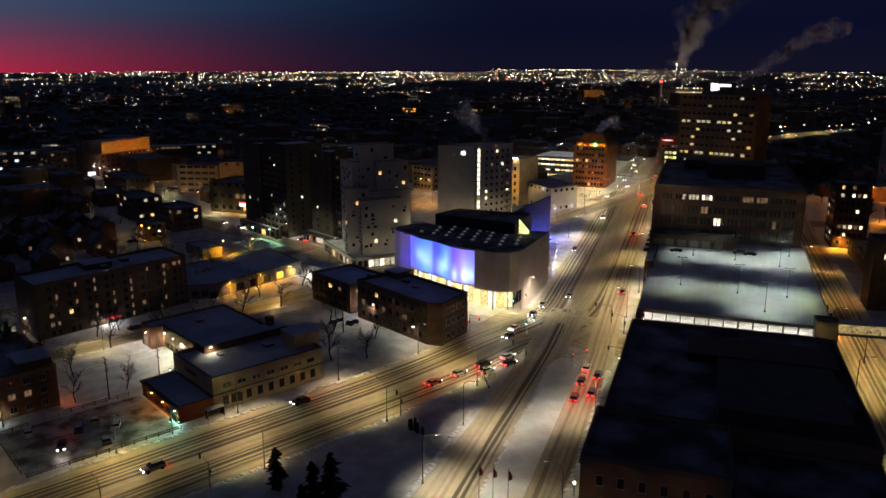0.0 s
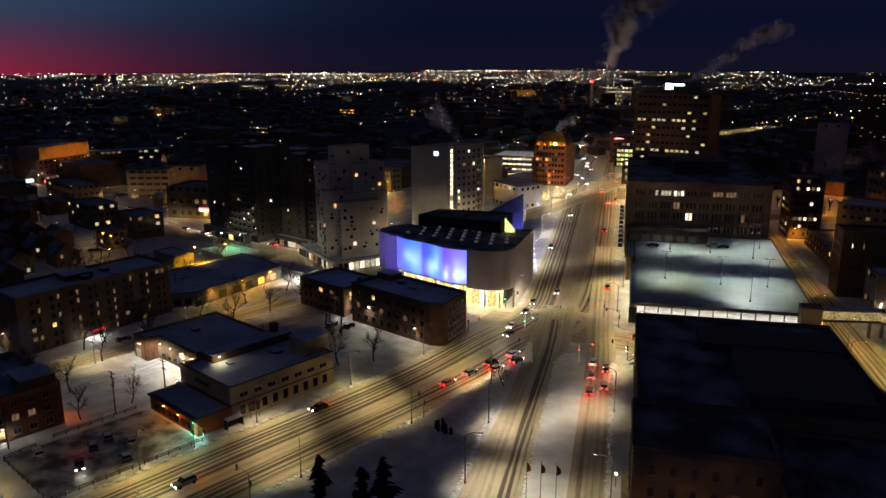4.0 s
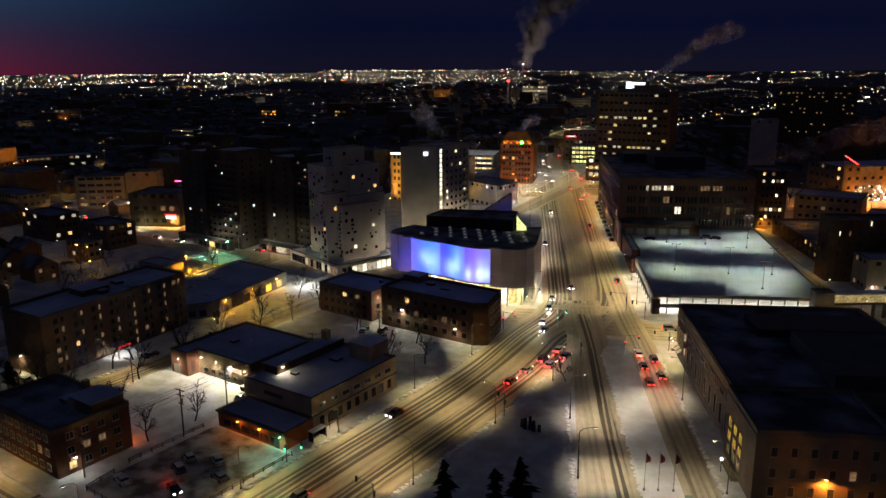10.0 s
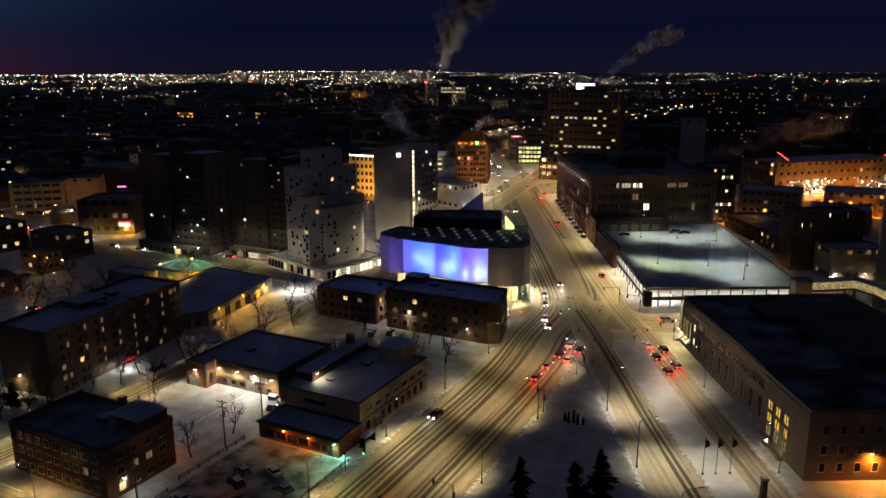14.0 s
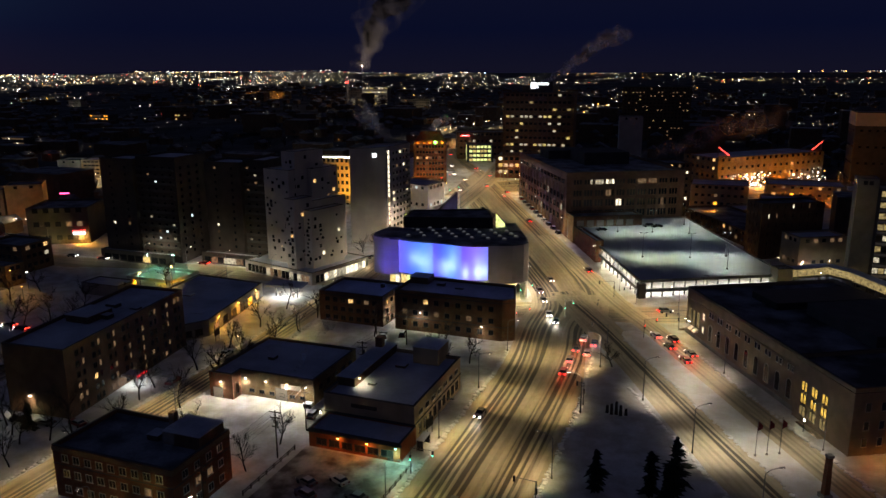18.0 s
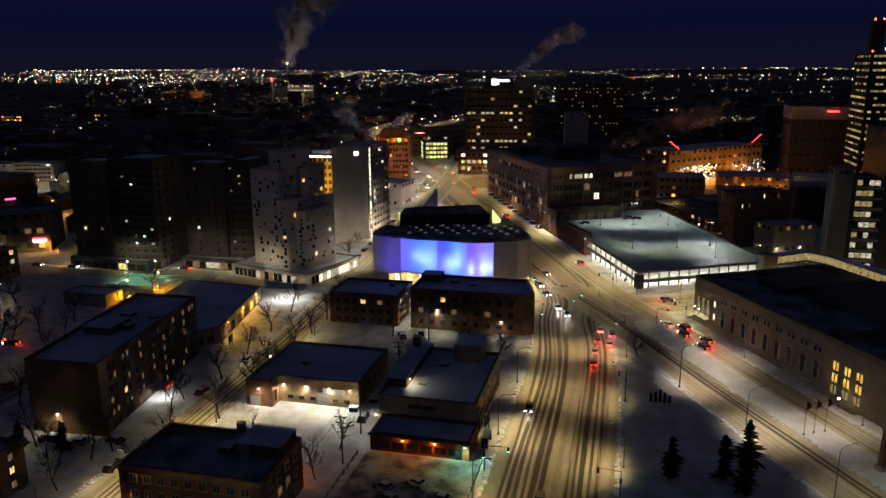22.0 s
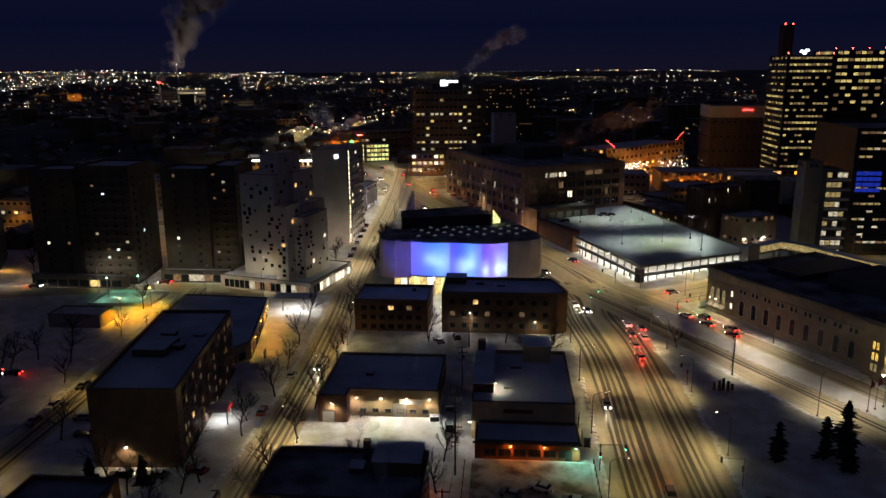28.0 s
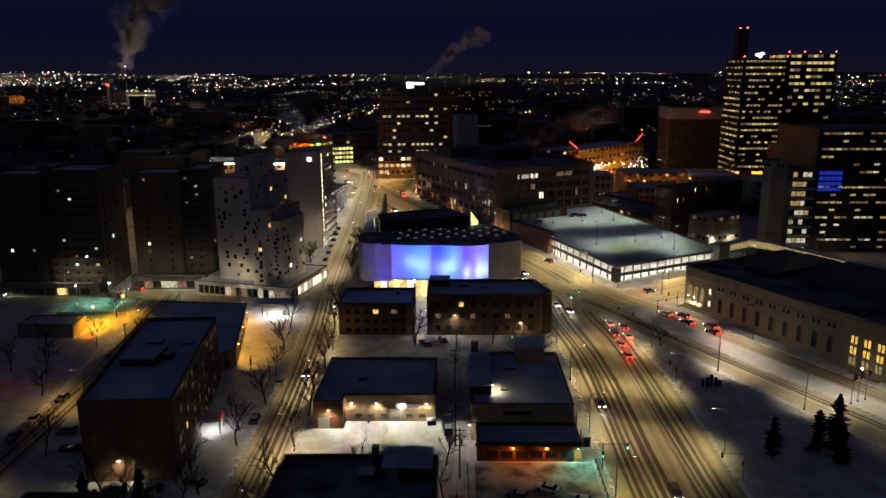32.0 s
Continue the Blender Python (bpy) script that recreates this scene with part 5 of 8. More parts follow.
part("mid_parapet", Shape().box(-26.2, -40.2, 2.6, 26.2, -39.95, 3.9), concrete, DK)
part("mid_parapet", Shape().box(-26.2, -39.93, 2.6, -25.95, 36.6, 3.9), concrete, DK)
for k in range(14):
    part("column", Shape().box(-25.9 + 3.92 * k, -39.8, 0, -25.5 + 3.92 * k, -39.4, 5.9), concrete, DK)
for k in range(18):
    part("column", Shape().box(-25.9, -35.5 + 4.1 * k, 0, -25.5, -35.1 + 4.1 * k, 5.9), concrete, DK)
part("corner_tower", Shape().box(-26.4, -40.4, 0, -24.0, -38.0, 5.55), concrete_mid, DK)
for z in (2.7, 5.8):
    for k in range(9):
        part("strip_lamp", Shape().box(-24 + 5.6 * k, -38.3, z - .1, -21.4 + 5.6 * k, -38.1, z - .003), lens_white, DK)
    for k in range(12):
        part("strip_lamp", Shape().box(-24.3, -35 + 5.8 * k, z - .1, -24.1, -32.6 + 5.8 * k, z - .003), lens_white, DK)
RISE = .068                                     # the deck climbs towards the store
for k in DK.children:
    for v in k.data.vertices:
        if v.co.z > 2:
            v.co.z += RISE * (v.co.y + 40)
for z, e in ((5.55, 1700), (2.55, 600)):
    for at, size, rz in (((0, -37, z), (50, 2), 0), ((-23.5, -2, z + RISE * 38), (72, 2), 90)):
        li = bpy.data.lights.new("deck_strip_light", "AREA")
        li.shape, li.size, li.size_y, li.energy, li.color = "RECTANGLE", size[0], size[1], e, (1, .97, .9)
        lo = new("deck_strip_light", li)
        lo.parent = DK
        lo.matrix_basis = pose(*at, 0, -3.9 if rz else 0, rz)


def deck_lamp(n, s):
    ob = thing("deck_lamp", "tall slim twin-headed lamp post on a snowy parking deck", "lamp post", (*ns(n, s), 6.5 + RISE * (s - 218)), 28, group="deck lamps")
    part("pole", Shape().rod((0, 0, 0), (0, 0, 9.2), .08, .06), steel, ob)
    part("base", Shape().box(-.25, -.25, 0, .25, .25, .5), concrete, ob)
    part("arm", Shape().rod((-1.0, 0, 9.15), (1.0, 0, 9.15), .04), steel, ob)
    for k in (-1, 1):
        h = part("head", Shape().box(k * 1.1 - .35, -.16, 9.1, k * 1.1 + .35, .16, 9.28), black_metal, ob)
        part("lens", Shape().box(k * 1.1 - .3, -.12, 9.06, k * 1.1 + .3, .12, 9.098), lens_deck, h)
    li = bpy.data.lights.new("deck_light", "SPOT")
    li.energy, li.color, li.spot_size, li.spot_blend, li.shadow_soft_size = 2500, (.90, 1, .86), radians(126), 1.0, .3
    lo = new("deck_light", li)
    lo.parent, lo.location = ob, (0, 0, 8.9)


for n, s in ((-4, 243), (-1, 276), (13, 240), (13, 274), (27, 240), (27, 270), (31, 283), (20, 226)):
    deck_lamp(n, s)

ARC = building("archive", "two-storey limestone archive with tall arched windows and a dark flat roof", "building", nrect(-14, 131.2, 32, 186), 14.0, limestone, roof_patchy, parapet=.9)
band(ARC, 10.6, 11.0, limestone, .2, "cornice")
band(ARC, 13.2, 13.6, limestone, .2, "cornice")
band(ARC, 0, 1.2, concrete, .12, "plinth")


def arched(bd, edge, u, z, w, h, mat):
    """A tall window with a round head in a stone frame."""
    n = 8
    pts = [(-w / 2, 0), (w / 2, 0)] + [(w / 2 * math.cos(a * math.pi / n), h - w / 2 + w / 2 * math.sin(a * math.pi / n)) for a in range(n + 1)]
    s = Shape().prism(pts, 0, .06)
    s.v = [(x, -zz, y) for x, y, zz in s.v]
    ob = new("window", s.mesh("window", mat))
    ob.parent = bd["ob"]
    ob.matrix_basis = place_on(bd["poly"], edge, u, z, bd["centre"])
    big = [(x * 1.18, y * 1.04 - .1) for x, y in pts]
    f = Shape().ring(big, pts, 0, .14)
    f.v = [(x, -zz, y) for x, y, zz in f.v]
    part("stone_frame", f, frame_pale, ob)
    for k in (-.25, .25):
        part("mullion", Shape().box(k * w - .04, -.1, .1, k * w + .04, -.062, h - w * .25), frame_dark, ob)
    part("transom", Shape().box(-w / 2 + .05, -.1, h * .55, w / 2 - .05, -.064, h * .55 + .1), frame_dark, ob)


LW = edge_length(ARC, 3)
for k in range(9):
    u = 14.5 + (LW - 18) * k / 8
    arched(ARC, 3, u, 2.4, 1.7, 4.6, glass)
    add_window(ARC, 3, u - .75, 9.0, 1.0, 1.5, glass, 0, frame_pale)
    add_window(ARC, 3, u + .75, 9.0, 1.0, 1.5, glass, 0, frame_pale)
for z in (3.4, 7.2):
    add_window(ARC, 3, 10.4, z, .9, 1.8, WHITE, 0, frame_pale)
for k in range(3):
    arched(ARC, 3, 2.4 + 2.4 * k, 4.0, 1.1, 4.2, DULL)
    aw = part("awning", Shape().prism([(-.9, -1.5), (.9, -1.5), (.9, -.16), (-.9, -.16)], 0, .9, [(-.9, -.3), (.9, -.3), (.9, -.16), (-.9, -.16)]), white_panel, ARC["ob"], "pale entrance awning")
    aw.matrix_basis = place_on(ARC["poly"], 3, 2.4 + 2.4 * k, 2.7, ARC["centre"])
for u in (3.6, 6.0):
    p = Vector(ns(-14, 186)) - AY * u - AX * 1.9
    wall_lamp(p.x, p.y, 5.6, 298 + 180 - 180, lens_warm, 520, (1, .78, .36), "small bright entrance lamp on a stone wall")
window_grid(ARC, 2, 10, (3.0, 9.0), 1.2, 2.0, share=.05, start=3, end=38)
PAV = building("archive_pavilion", "limestone end pavilion with tall yellow-lit windows", "building", nrect(-15.2, 112, 8, 131), 14.6, limestone, roof_patchy, parapet=.9)
for c in range(3):
    for r, z in enumerate((1.8, 4.6, 7.4)):
        for k in (-.6, .6):
            add_window(PAV, 3, 3.6 + 3.5 * c + k * .85, z, .8, 2.1, AMBER if r else DULL, 1, frame_dark)
window_grid(PAV, 0, 6, (2.0, 5.6, 9.6), 1.2, 1.9, share=.06, mats=(WARM, DIM), frame_mat=frame_pale)
band(PAV, 13.2, 13.7, limestone, .25, "cornice")
REAR = building("stone_rear_wing", "dark rear wing of the archive with a flat roof", "building", nrect(8.2, 108, 32, 131), 11.0, limestone, roof_patchy)
window_grid(REAR, 0, 6, (2.0, 5.6), 1.2, 1.9, share=.1, mats=(WARM, DIM), frame_mat=frame_pale)
part("roof_house", Shape().prism([tuple(Vector(p) - Vector(ARC["centre"])) for p in nrect(6, 134, 28, 160)], 13.1, 16.2), concrete_dark, ARC["ob"])
part("roof_house", Shape().prism([tuple(Vector(p) - Vector(ARC["centre"])) for p in nrect(0, 164, 30, 176)], 13.1, 15.0), dark_clad, ARC["ob"])
wall_lamp(*ns(-3.0, 111.9), 5.8, 28, lens_orange, 2400, (1, .30, .04), "bright orange lamp by a rear door")
for n, s in ((-16.2, 123.5), (-11, 187.2)):
    st = thing("entrance_steps", "broad stone entrance steps cleared of snow", "steps", (*ns(n, s), .15), 28 if s > 150 else 118)
    for k in range(4):
        part("step", Shape().box(-4 + .3 * k, -.2 - .35 * (3 - k) if s < 150 else -.2, .16 * k, 4 - .3 * k, .4 if s < 150 else .2 + .35 * (3 - k), .16 * (k + 1) - .002), limestone, st)
# The third lantern is added; the pavilion has none.
for n, s, w in ((-8, 189.5, 260), (-4, 189, 200), (-17.6, 123, 50)):
    p = ns(n, s)
    ob = thing("entrance_lantern", "wall lantern by an entrance", "lamp", (*p, 0), 28)
    part("post", Shape().rod((0, 0, .15), (0, 0, 2.6), .07), black_metal, ob)
    part("globe", Shape().blob((0, 0, 2.8), .22, .22, .26), lens_warm, ob)
    li = bpy.data.lights.new("lantern_light", "POINT")
    li.energy, li.color = w, (1, .8, .4)
    lo = new("lantern_light", li)
    lo.parent, lo.location = ob, (0, 0, 3.3)


def skywalk(pts, z):
    """A glazed footbridge of lit bays."""
    for i in range(len(pts) - 1):
        a, b = Vector(pts[i]), Vector(pts[i + 1])
        w = b - a
        ob = thing("skywalk", "yellow-lit glazed footbridge between buildings", "footbridge", (a.x, a.y, z), math.degrees(math.atan2(w.y, w.x)), group="skywalk")
        L = w.length
        part("floor", Shape().box(0, -1.6, 0, L, 1.6, .5), concrete_dark, ob)
        part("roof", Shape().box(-.3, -1.8, 3.2, L + .3, 1.8, 3.6), roof_snow, ob)
        n = max(2, int(L / 3))
        for k in range(n):
            for y in (-1.55, 1.5):
                part("pane", Shape().box(L * k / n + .12, y, .7, L * (k + 1) / n - .12, y + .05, 3.1), DULL, ob)
        for k in range(0, n + 1, 4):
            part("pier", Shape().box(L * k / n - .3, -.5, -z, L * k / n + .3, .5, -.003), concrete, ob)


skywalk([ns(38, 219), ns(55, 221), ns(58, 212), ns(58, 110)], 5.0)
building("stair_kiosk", "lit concrete stair kiosk on a parking deck", "building", nrect(32, 214.5, 37.5, 219), 9.6, concrete, z0=0)

YARD_CARS = []
# mid-distance buildings: rows of windows, many of them lit


def block(name, label, poly, h, wall, floors, cols, share, mats, roof=None, w=1.7, hh=1.5, edges=(0, 3), z0=2.0, category="building", group="", join=False, fuse=False):
    bd = building(name, label, category, poly, h, wall, roof or roof_dark, group=group)
    step = (h - z0 - 2.2) / max(1, floors - 1)
    far = join or fuse or Vector(bd["centre"]).length > 340
    sheets = {}
    for e in edges:
        L = edge_length(bd, e)
        n = max(2, round(cols * L / edge_length(bd, edges[0])))
        for r in range(floors):
            rowon = RNG.random() < .35
            for c in range(n):
                u = 1.5 + (L - 3) * (c + .5) / n
                on = RNG.random() < (share * 2.2 if rowon else share * .6)
                ww = min(w, (L - 3) / n * .82)
                mat = RNG.choice(mats) if on else glass
                if not far or (on and mat is not DIM and not fuse):
                    add_window(bd, e, u, z0 + step * r, ww, hh, mat, 0, simple=True)
                    continue
                row = sheets.setdefault(mat.name, (mat, Shape()))[1]
                m, k = place_on(bd["poly"], e, u, z0 + step * r, bd["centre"]), len(row.v)
                row.box(-ww / 2, -.05, .05, ww / 2, .02, hh)
                row.v[k:] = [tuple(m @ Vector(p)) for p in row.v[k:]]
    for mat, sheet in sheets.values():
        name = "unlit_glazing" if mat is glass else "dim_glazing" if mat is DIM else "lit_glazing"
        tagged(part(name, sheet, mat, bd["ob"], {"unlit_glazing": "unlit dark window panes", "dim_glazing": "dimly lit window panes", "lit_glazing": "lit window panes"}[name]), kind="stuff")
    return bd


IGT = block("office_tower", "dark brown office tower with bands of lit windows", [ns(-14.6, 433), ns(24, 417), ns(31, 433.8), ns(-7.6, 449.8)], 62, brick_dark, 15, 14, .27, (OFFICE, CREAM, CREAM, DULL), w=1.9, hh=1.35, category="tower")
part("plant_room", Shape().box(-9, -8, 61.4, 9, 8, 66.0), dark_clad, IGT["ob"])
sg = thing("roof_sign", "white lit sign with plain bars on an office tower roof", "sign", (*ns(6.5, 425.5), 64.0), 6)
part("board", Shape().box(-6.5, .1, 0, 6.5, .3, 4.2), dark_clad, sg)
part("logo_block", Shape().box(-6.3, -.05, .3, -3.0, .098, 3.9), sign_white, sg)
part("upper_bar", Shape().box(-2.6, -.05, 2.3, 4.2, .098, 3.6), sign_white, sg)
part("lower_bar", Shape().box(-2.6, -.05, .5, 6.3, .098, 1.9), sign_white, sg)
for x in (-5, 5):
    part("strut", Shape().box(x - .15, .3, -2.2, x + .15, 1.4, 2.5), steel, sg)
block("hotel", "red brick hotel tower with an orange-lit crown", [(-263, 339), (-245, 345.5), (-252, 365), (-270, 358)], 33.5, brick_red, 10, 9, .22, (DIM, WARM, DIM), w=1.3, category="hotel")
cr = thing("crown_tier", "stepped hotel crown washed in orange light", "roof", (-257.5, 352, 33.6), 20)
part("lower_tier", Shape().box(-8.6, -9, 0, 8.6, 9, 1.8), brick_red, cr)
part("upper_tier", Shape().prism([(-8.4, -8.6), (8.4, -8.6), (8.4, 8.6), (-8.4, 8.6)], 1.8, 6.8, [(-5.5, -5.5), (5.5, -5.5), (5.5, 5.5), (-5.5, 5.5)]), brick_red, cr)
for k in range(5):
    part("flood_lamp", Shape().box(-7.6 + 3.6 * k, -9.5, .2, -6.6 + 3.6 * k, -9.05, .5), neon_orange, cr)
for at in ((-6, -8.4), (0, -8.4), (6, -8.4), (-9.2, 0)):
    li = bpy.data.lights.new("crown_light", "POINT")
    li.energy, li.color, li.shadow_soft_size = 430, (1, .24, .015), .2
    lo = new("crown_light", li)
    lo.parent, lo.location = cr, (at[0], at[1] - 1.6, .6)
for x, y in ((-238, 326), (-252, 322), (-232, 338)):
    flood((x, y, 4), (-254, 343, 17), 2600, (1, .20, .025), cone=80)
sg = thing("hotel_sign", "small green lit sign on a hotel crown", "sign", (-250.6, 342.0, 34.6), 20)
part("panel", Shape().box(-.8, -.3, -.8, .8, -.05, .8), sign_green, sg)
block("glass_office", "glass office building glowing yellow-green", [(-259, 424), (-242, 430.5), (-248, 446), (-265, 440)], 25.2, dark_clad, 4, 6, 1.7, (GREENW, GREENW, OFFICE), w=2.7, hh=1.7, z0=14.2)
block("dark_long_block", "long dark block behind a glass office with a few lit windows", [(-272, 441), (-230, 457), (-239, 480), (-281, 464)], 32, brick_dark, 4, 14, .06, (DIM, CREAM), z0=16, fuse=True)
sg = thing("parapet_sign", "red and white lit sign strip on a dark parapet", "sign", (-268.5, 441.4, 29.6), 21)
part("red_panel", Shape().box(-1, -.3, 0, 5.4, -.05, .5), sign_red, sg)
part("white_panel", Shape().box(.2, -.36, .12, 4.2, -.302, .38), sign_white, sg)
block("brick_shop_building", "red brick corner building with lit windows", [ns(-20, 428), ns(1, 419.3), ns(3.2, 424.6), ns(-17.8, 433.3)], 25, brick_red, 3, 6, .62, (CREAM, WHITE, OFFICE), w=2.2, hh=1.9, z0=15)
for n, s in ((-16, 419), (-8, 416), (0, 412)):
    flood((*ns(n, s), 4), (*ns(n + 3, s + 9), 8), 900, (1, .42, .08))
block("white_store", "low white store building with lit upper windows", [(-258, 293), (-232, 282.5), (-229.5, 300), (-255.5, 310.5)], 18.8, white_panel, 2, 6, .3, (COOL, GREENW, DIM), roof=roof_snow, w=1.6, hh=1.5, z0=8, edges=(0, 1))
block("parkade", "open-decked parkade with bright snowy decks", [(-318, 369), (-291, 379.5), (-305, 413.5), (-332, 403)], 21, concrete, 4, 8, 1.5, (WHITE, YELLOW, WHITE), roof=snow_clean, w=3.2, hh=1.0, z0=9)
for x, y in ((-308, 368), (-298, 372)):
    flood((x, y, 20), (x - 6, y + 18, 6), 5200, (.95, 1, .9), lens_white, "white floodlight mast over a snowy parkade", 150)
OS = block("lit_office_slab", "pale office slab washed in orange light", [(-297, 280), (-254, 284), (-255.5, 300), (-298.5, 296)], 31, stucco, 8, 16, .05, (DIM, WARM), w=1.5, hh=2.0)
part("roof_light", Shape().box(-22, -7.7, 31.2, 22, -7.5, 31.5), lens_white, OS["ob"], "white light strip along a roof edge")
for x in (-290, -279, -268, -258):
    flood((x, 270, 3), (x - 1, 282, 17), 11000, (1, .42, .05), cone=120)
block("orange_parkade", "long open brown parkade with dark decks", [(-448, 188), (-428, 205.2), (-438, 216.8), (-458, 199.6)], 18.5, stucco, 5, 5, .06, (DIM, WARM), w=4.6, hh=1.6, edges=(0,))
for k in range(4):
    p = Vector((-446, 186)).lerp(Vector((-424, 205)), k / 3)
    flood((p.x + 5, p.y - 8, 4), (p.x - 3, p.y + 5, 10), 170, (1, .50, .28))
block("orange_lit_house", "plain stucco block end washed in orange light", [(-427.4, 205.7), (-414.6, 216.7), (-424.6, 228.3), (-437.4, 217.3)], 20.5, stucco, 2, 2, .0, (DIM,), edges=(0,))
flood((-411, 203, 4), (-421, 211, 12), 600, (1, .36, .05))
block("pale_corner_house", "pale three-storey corner house with an orange-lit side", [(-381, 177), (-358, 189), (-369, 210), (-392, 198)], 16.5, concrete_dark, 3, 5, .1, (WARM, DIM), roof=roof_dark, w=2.4, hh=2.2, edges=(0,))
for u in (.93,):
    p = Vector((-381, 177)).lerp(Vector((-358, 189)), u) + Vector((1.6, -2.7))
    wall_lamp(p.x, p.y, 5.0, 210, lens_orange, 2600, (1, .42, .05), "orange lamp beside a corner house")
sg = thing("shop_sign", "white and red lit shop sign on a corner house", "sign", (-361.6, 186.6, 4.4), 28)
part("white_panel", Shape().box(-2.6, -.3, 0, 2.6, -.05, 1.2), sign_white, sg)
part("red_panel", Shape().box(-2.6, -.3, 1.3, 2.6, -.05, 1.9), sign_red, sg)
block("long_flat_hall", "long low hall with a snowy roof and dim windows", [(-618, 216), (-589, 284), (-611, 293), (-640, 225)], 14, concrete_mid, 3, 18, .3, (DIM, DIM, CREAM), roof=roof_snow, w=2.4, hh=1.5, edges=(0,))
block("campus_hall", "long three-storey hall with rows of white-lit windows", [(-640, 118), (-616, 178), (-636, 186), (-660, 126)], 15, concrete, 3, 16, .4, (CREAM, COOL, CREAM, DIM), roof=roof_snow, w=2.6, hh=1.8, edges=(0,))
block("long_dark_hall", "long dark hall with few lit windows", [(-563, 180), (-587, 231), (-608, 222), (-584, 171)], 15.5, brick_dark, 4, 12, .1, (DIM, CREAM), edges=(0,), fuse=True)
building("orange_hall", "upper storey of a hall washed in orange light", "building", [(-567, 184), (-587, 226.5), (-604, 219), (-584, 176.5)], 9.0, stucco, roof_snow, z0=15.2)
for k in range(4):
    p = Vector((-564, 188)).lerp(Vector((-584, 226)), k / 3)
    flood((p.x + 7, p.y + 2, 15), (p.x, p.y, 21), 2300, (1, .28, .012), cone=120)
for x, y, z, rz, w, h, m, lab in ((-644, 200, 10, 72, 2.2, 11, GREENW, "tall yellow-green lit sign pylon"), (-556, 172, 3.5, 72, 5, 2.4, COOL, "pale blue lit shop sign"), (-548, 181, 3.0, 72, 5, 1.8, sign_red, "red lit shop sign"), (-579, 216, 8, 72, 4.0, 3.4, sign_white, "white lit square sign"), (-612, 204, 12, 72, 6, 2.0, WHITE, "white lit strip sign"), (-423, 237.5, 12, 40, 4.6, .6, sign_pink, "pink lit sign strip")):
    sg = thing("street_sign", lab + " over snowy streets", "sign", (x, y, 0), rz)
    part("panel", Shape().box(-w / 2, -.3, z - h / 2, w / 2, -.02, z + h / 2), m, sg)
    part("post", Shape().box(-.2, -.01, 0, .2, .3, z + h / 2), steel, sg)
for x, y, w, l, c, e, k in ((-703, 163, 44, 16, (1, .9, .7), 2200, 0), (-744, 201, 40, 16, (1, .92, .7), 2200, 0), (-560, 166, 22, 26, (.95, .95, 1), 1500, 5), (-545, 190, 14, 18, (1, .95, .8), 1300, 4), (-503, 125, 26, 10, (1, .80, .42), 900, 2), (-442, 150, 24, 8, (1, .78, .45), 700, 2), (-458, 146, 10, 8, (1, .78, .45), 700, 0), (-470, 200, 14, 30, (1, .74, .36), 1500, 3), (-405, 190, 12, 10, (1, .62, .3), 900, 2), (-397, 262, 16, 10, (1, .40, .03), 2600, 2), (-331, 119, 13, 8, (1, .36, .03), 800, 1), (-357, 304, 12, 14, (1, .38, .03), 3000, 1)):
    slab(rect(x - w / 2, y - l / 2, x + w / 2, y + l / 2), "trodden snow of a lit yard between dark houses", "yard", lot_snow if k else snow, .12)
    for q in (-.3, .3):
        flood((x + w * q, y + l * .42, 7), (x + w * q, y, 0), e, c, lens_orange if c[2] < .1 else lens_white, "lamp on a mast over a snowy yard", 165)
    for j in range(k):
        YARD_CARS.append((x - w / 2 + 3 + 3.1 * j, y - l * .2))
for x, y, w, l, h, m in ((-338, 123.5, 14, 8, 8, brick_tan), (-362, 312, 20, 9, 15, stucco), (-400, 268, 26, 9, 13, stucco), (-566, 144, 24, 18, 20, brick_dark), (-470, 158, 40, 16, 12, brick_dark), (-352, 140, 20, 14, 11, brick_dark), (-392, 136, 26, 14, 12, brick_dark)):
    block("town_house", "dark town house with few lit windows beside a snowy yard", rect(x - w / 2, y, x + w / 2, y + l), h, m, max(2, int(h / 3.4)), max(3, int(w / 3.5)), .12, (DIM, WARM, CREAM), edges=(0, 1), fuse=True)
block("pale_lot_house", "pale windowless block beside a floodlit snowy lot", [(-552, 353), (-535.2, 357.5), (-540, 373), (-557, 369)], 12, white_panel, 2, 2, 0, (DIM,), edges=(0,))
block("open_parkade", "grey open-decked parkade behind a floodlit lot", [(-534.6, 358), (-508, 365), (-513, 383), (-539.6, 376)], 12.5, concrete, 4, 8, .12, (DIM, COOL), roof=roof_snow, w=3.0, hh=1.2, edges=(0,))
slab([(-525, 306), (-473, 321), (-509, 360.5), (-562, 347)], "ploughed snow of a floodlit lot", "yard", snow, .12)
for x, y, k in ((-518.1, 325.4, 1), (-513.2, 326.8, 1), (-524, 314, .7), (-489.1, 325, 1), (-479, 330, .8), (-496, 318, .8), (-467, 320, .8), (-505, 310, .6)):
    flood((x, y, 8), (x - 3, y + 7, 0), 2200 * k, (.95, 1, .84), lens_white, "white floodlight mast over a snowy lot", 160)
for x, y, z, w, c, m in ((-419.5, 261.3, 7, 2600, (1, .40, .06), lens_orange), (-314, 115.3, 4.5, 600, (1, .32, .02), lens_orange), (-323.1, 125.4, 6, 200, (1, .9, .75), lens_white), (-433, 226, 6, 1600, (1, .36, .05), lens_orange), (-452, 222, 6, 1600, (1, .36, .05), lens_orange)):
    flood((x, y, z), (x + 2, y - 3, 0), w, c, m, "bare lamp on a post over a snowy yard", 160)
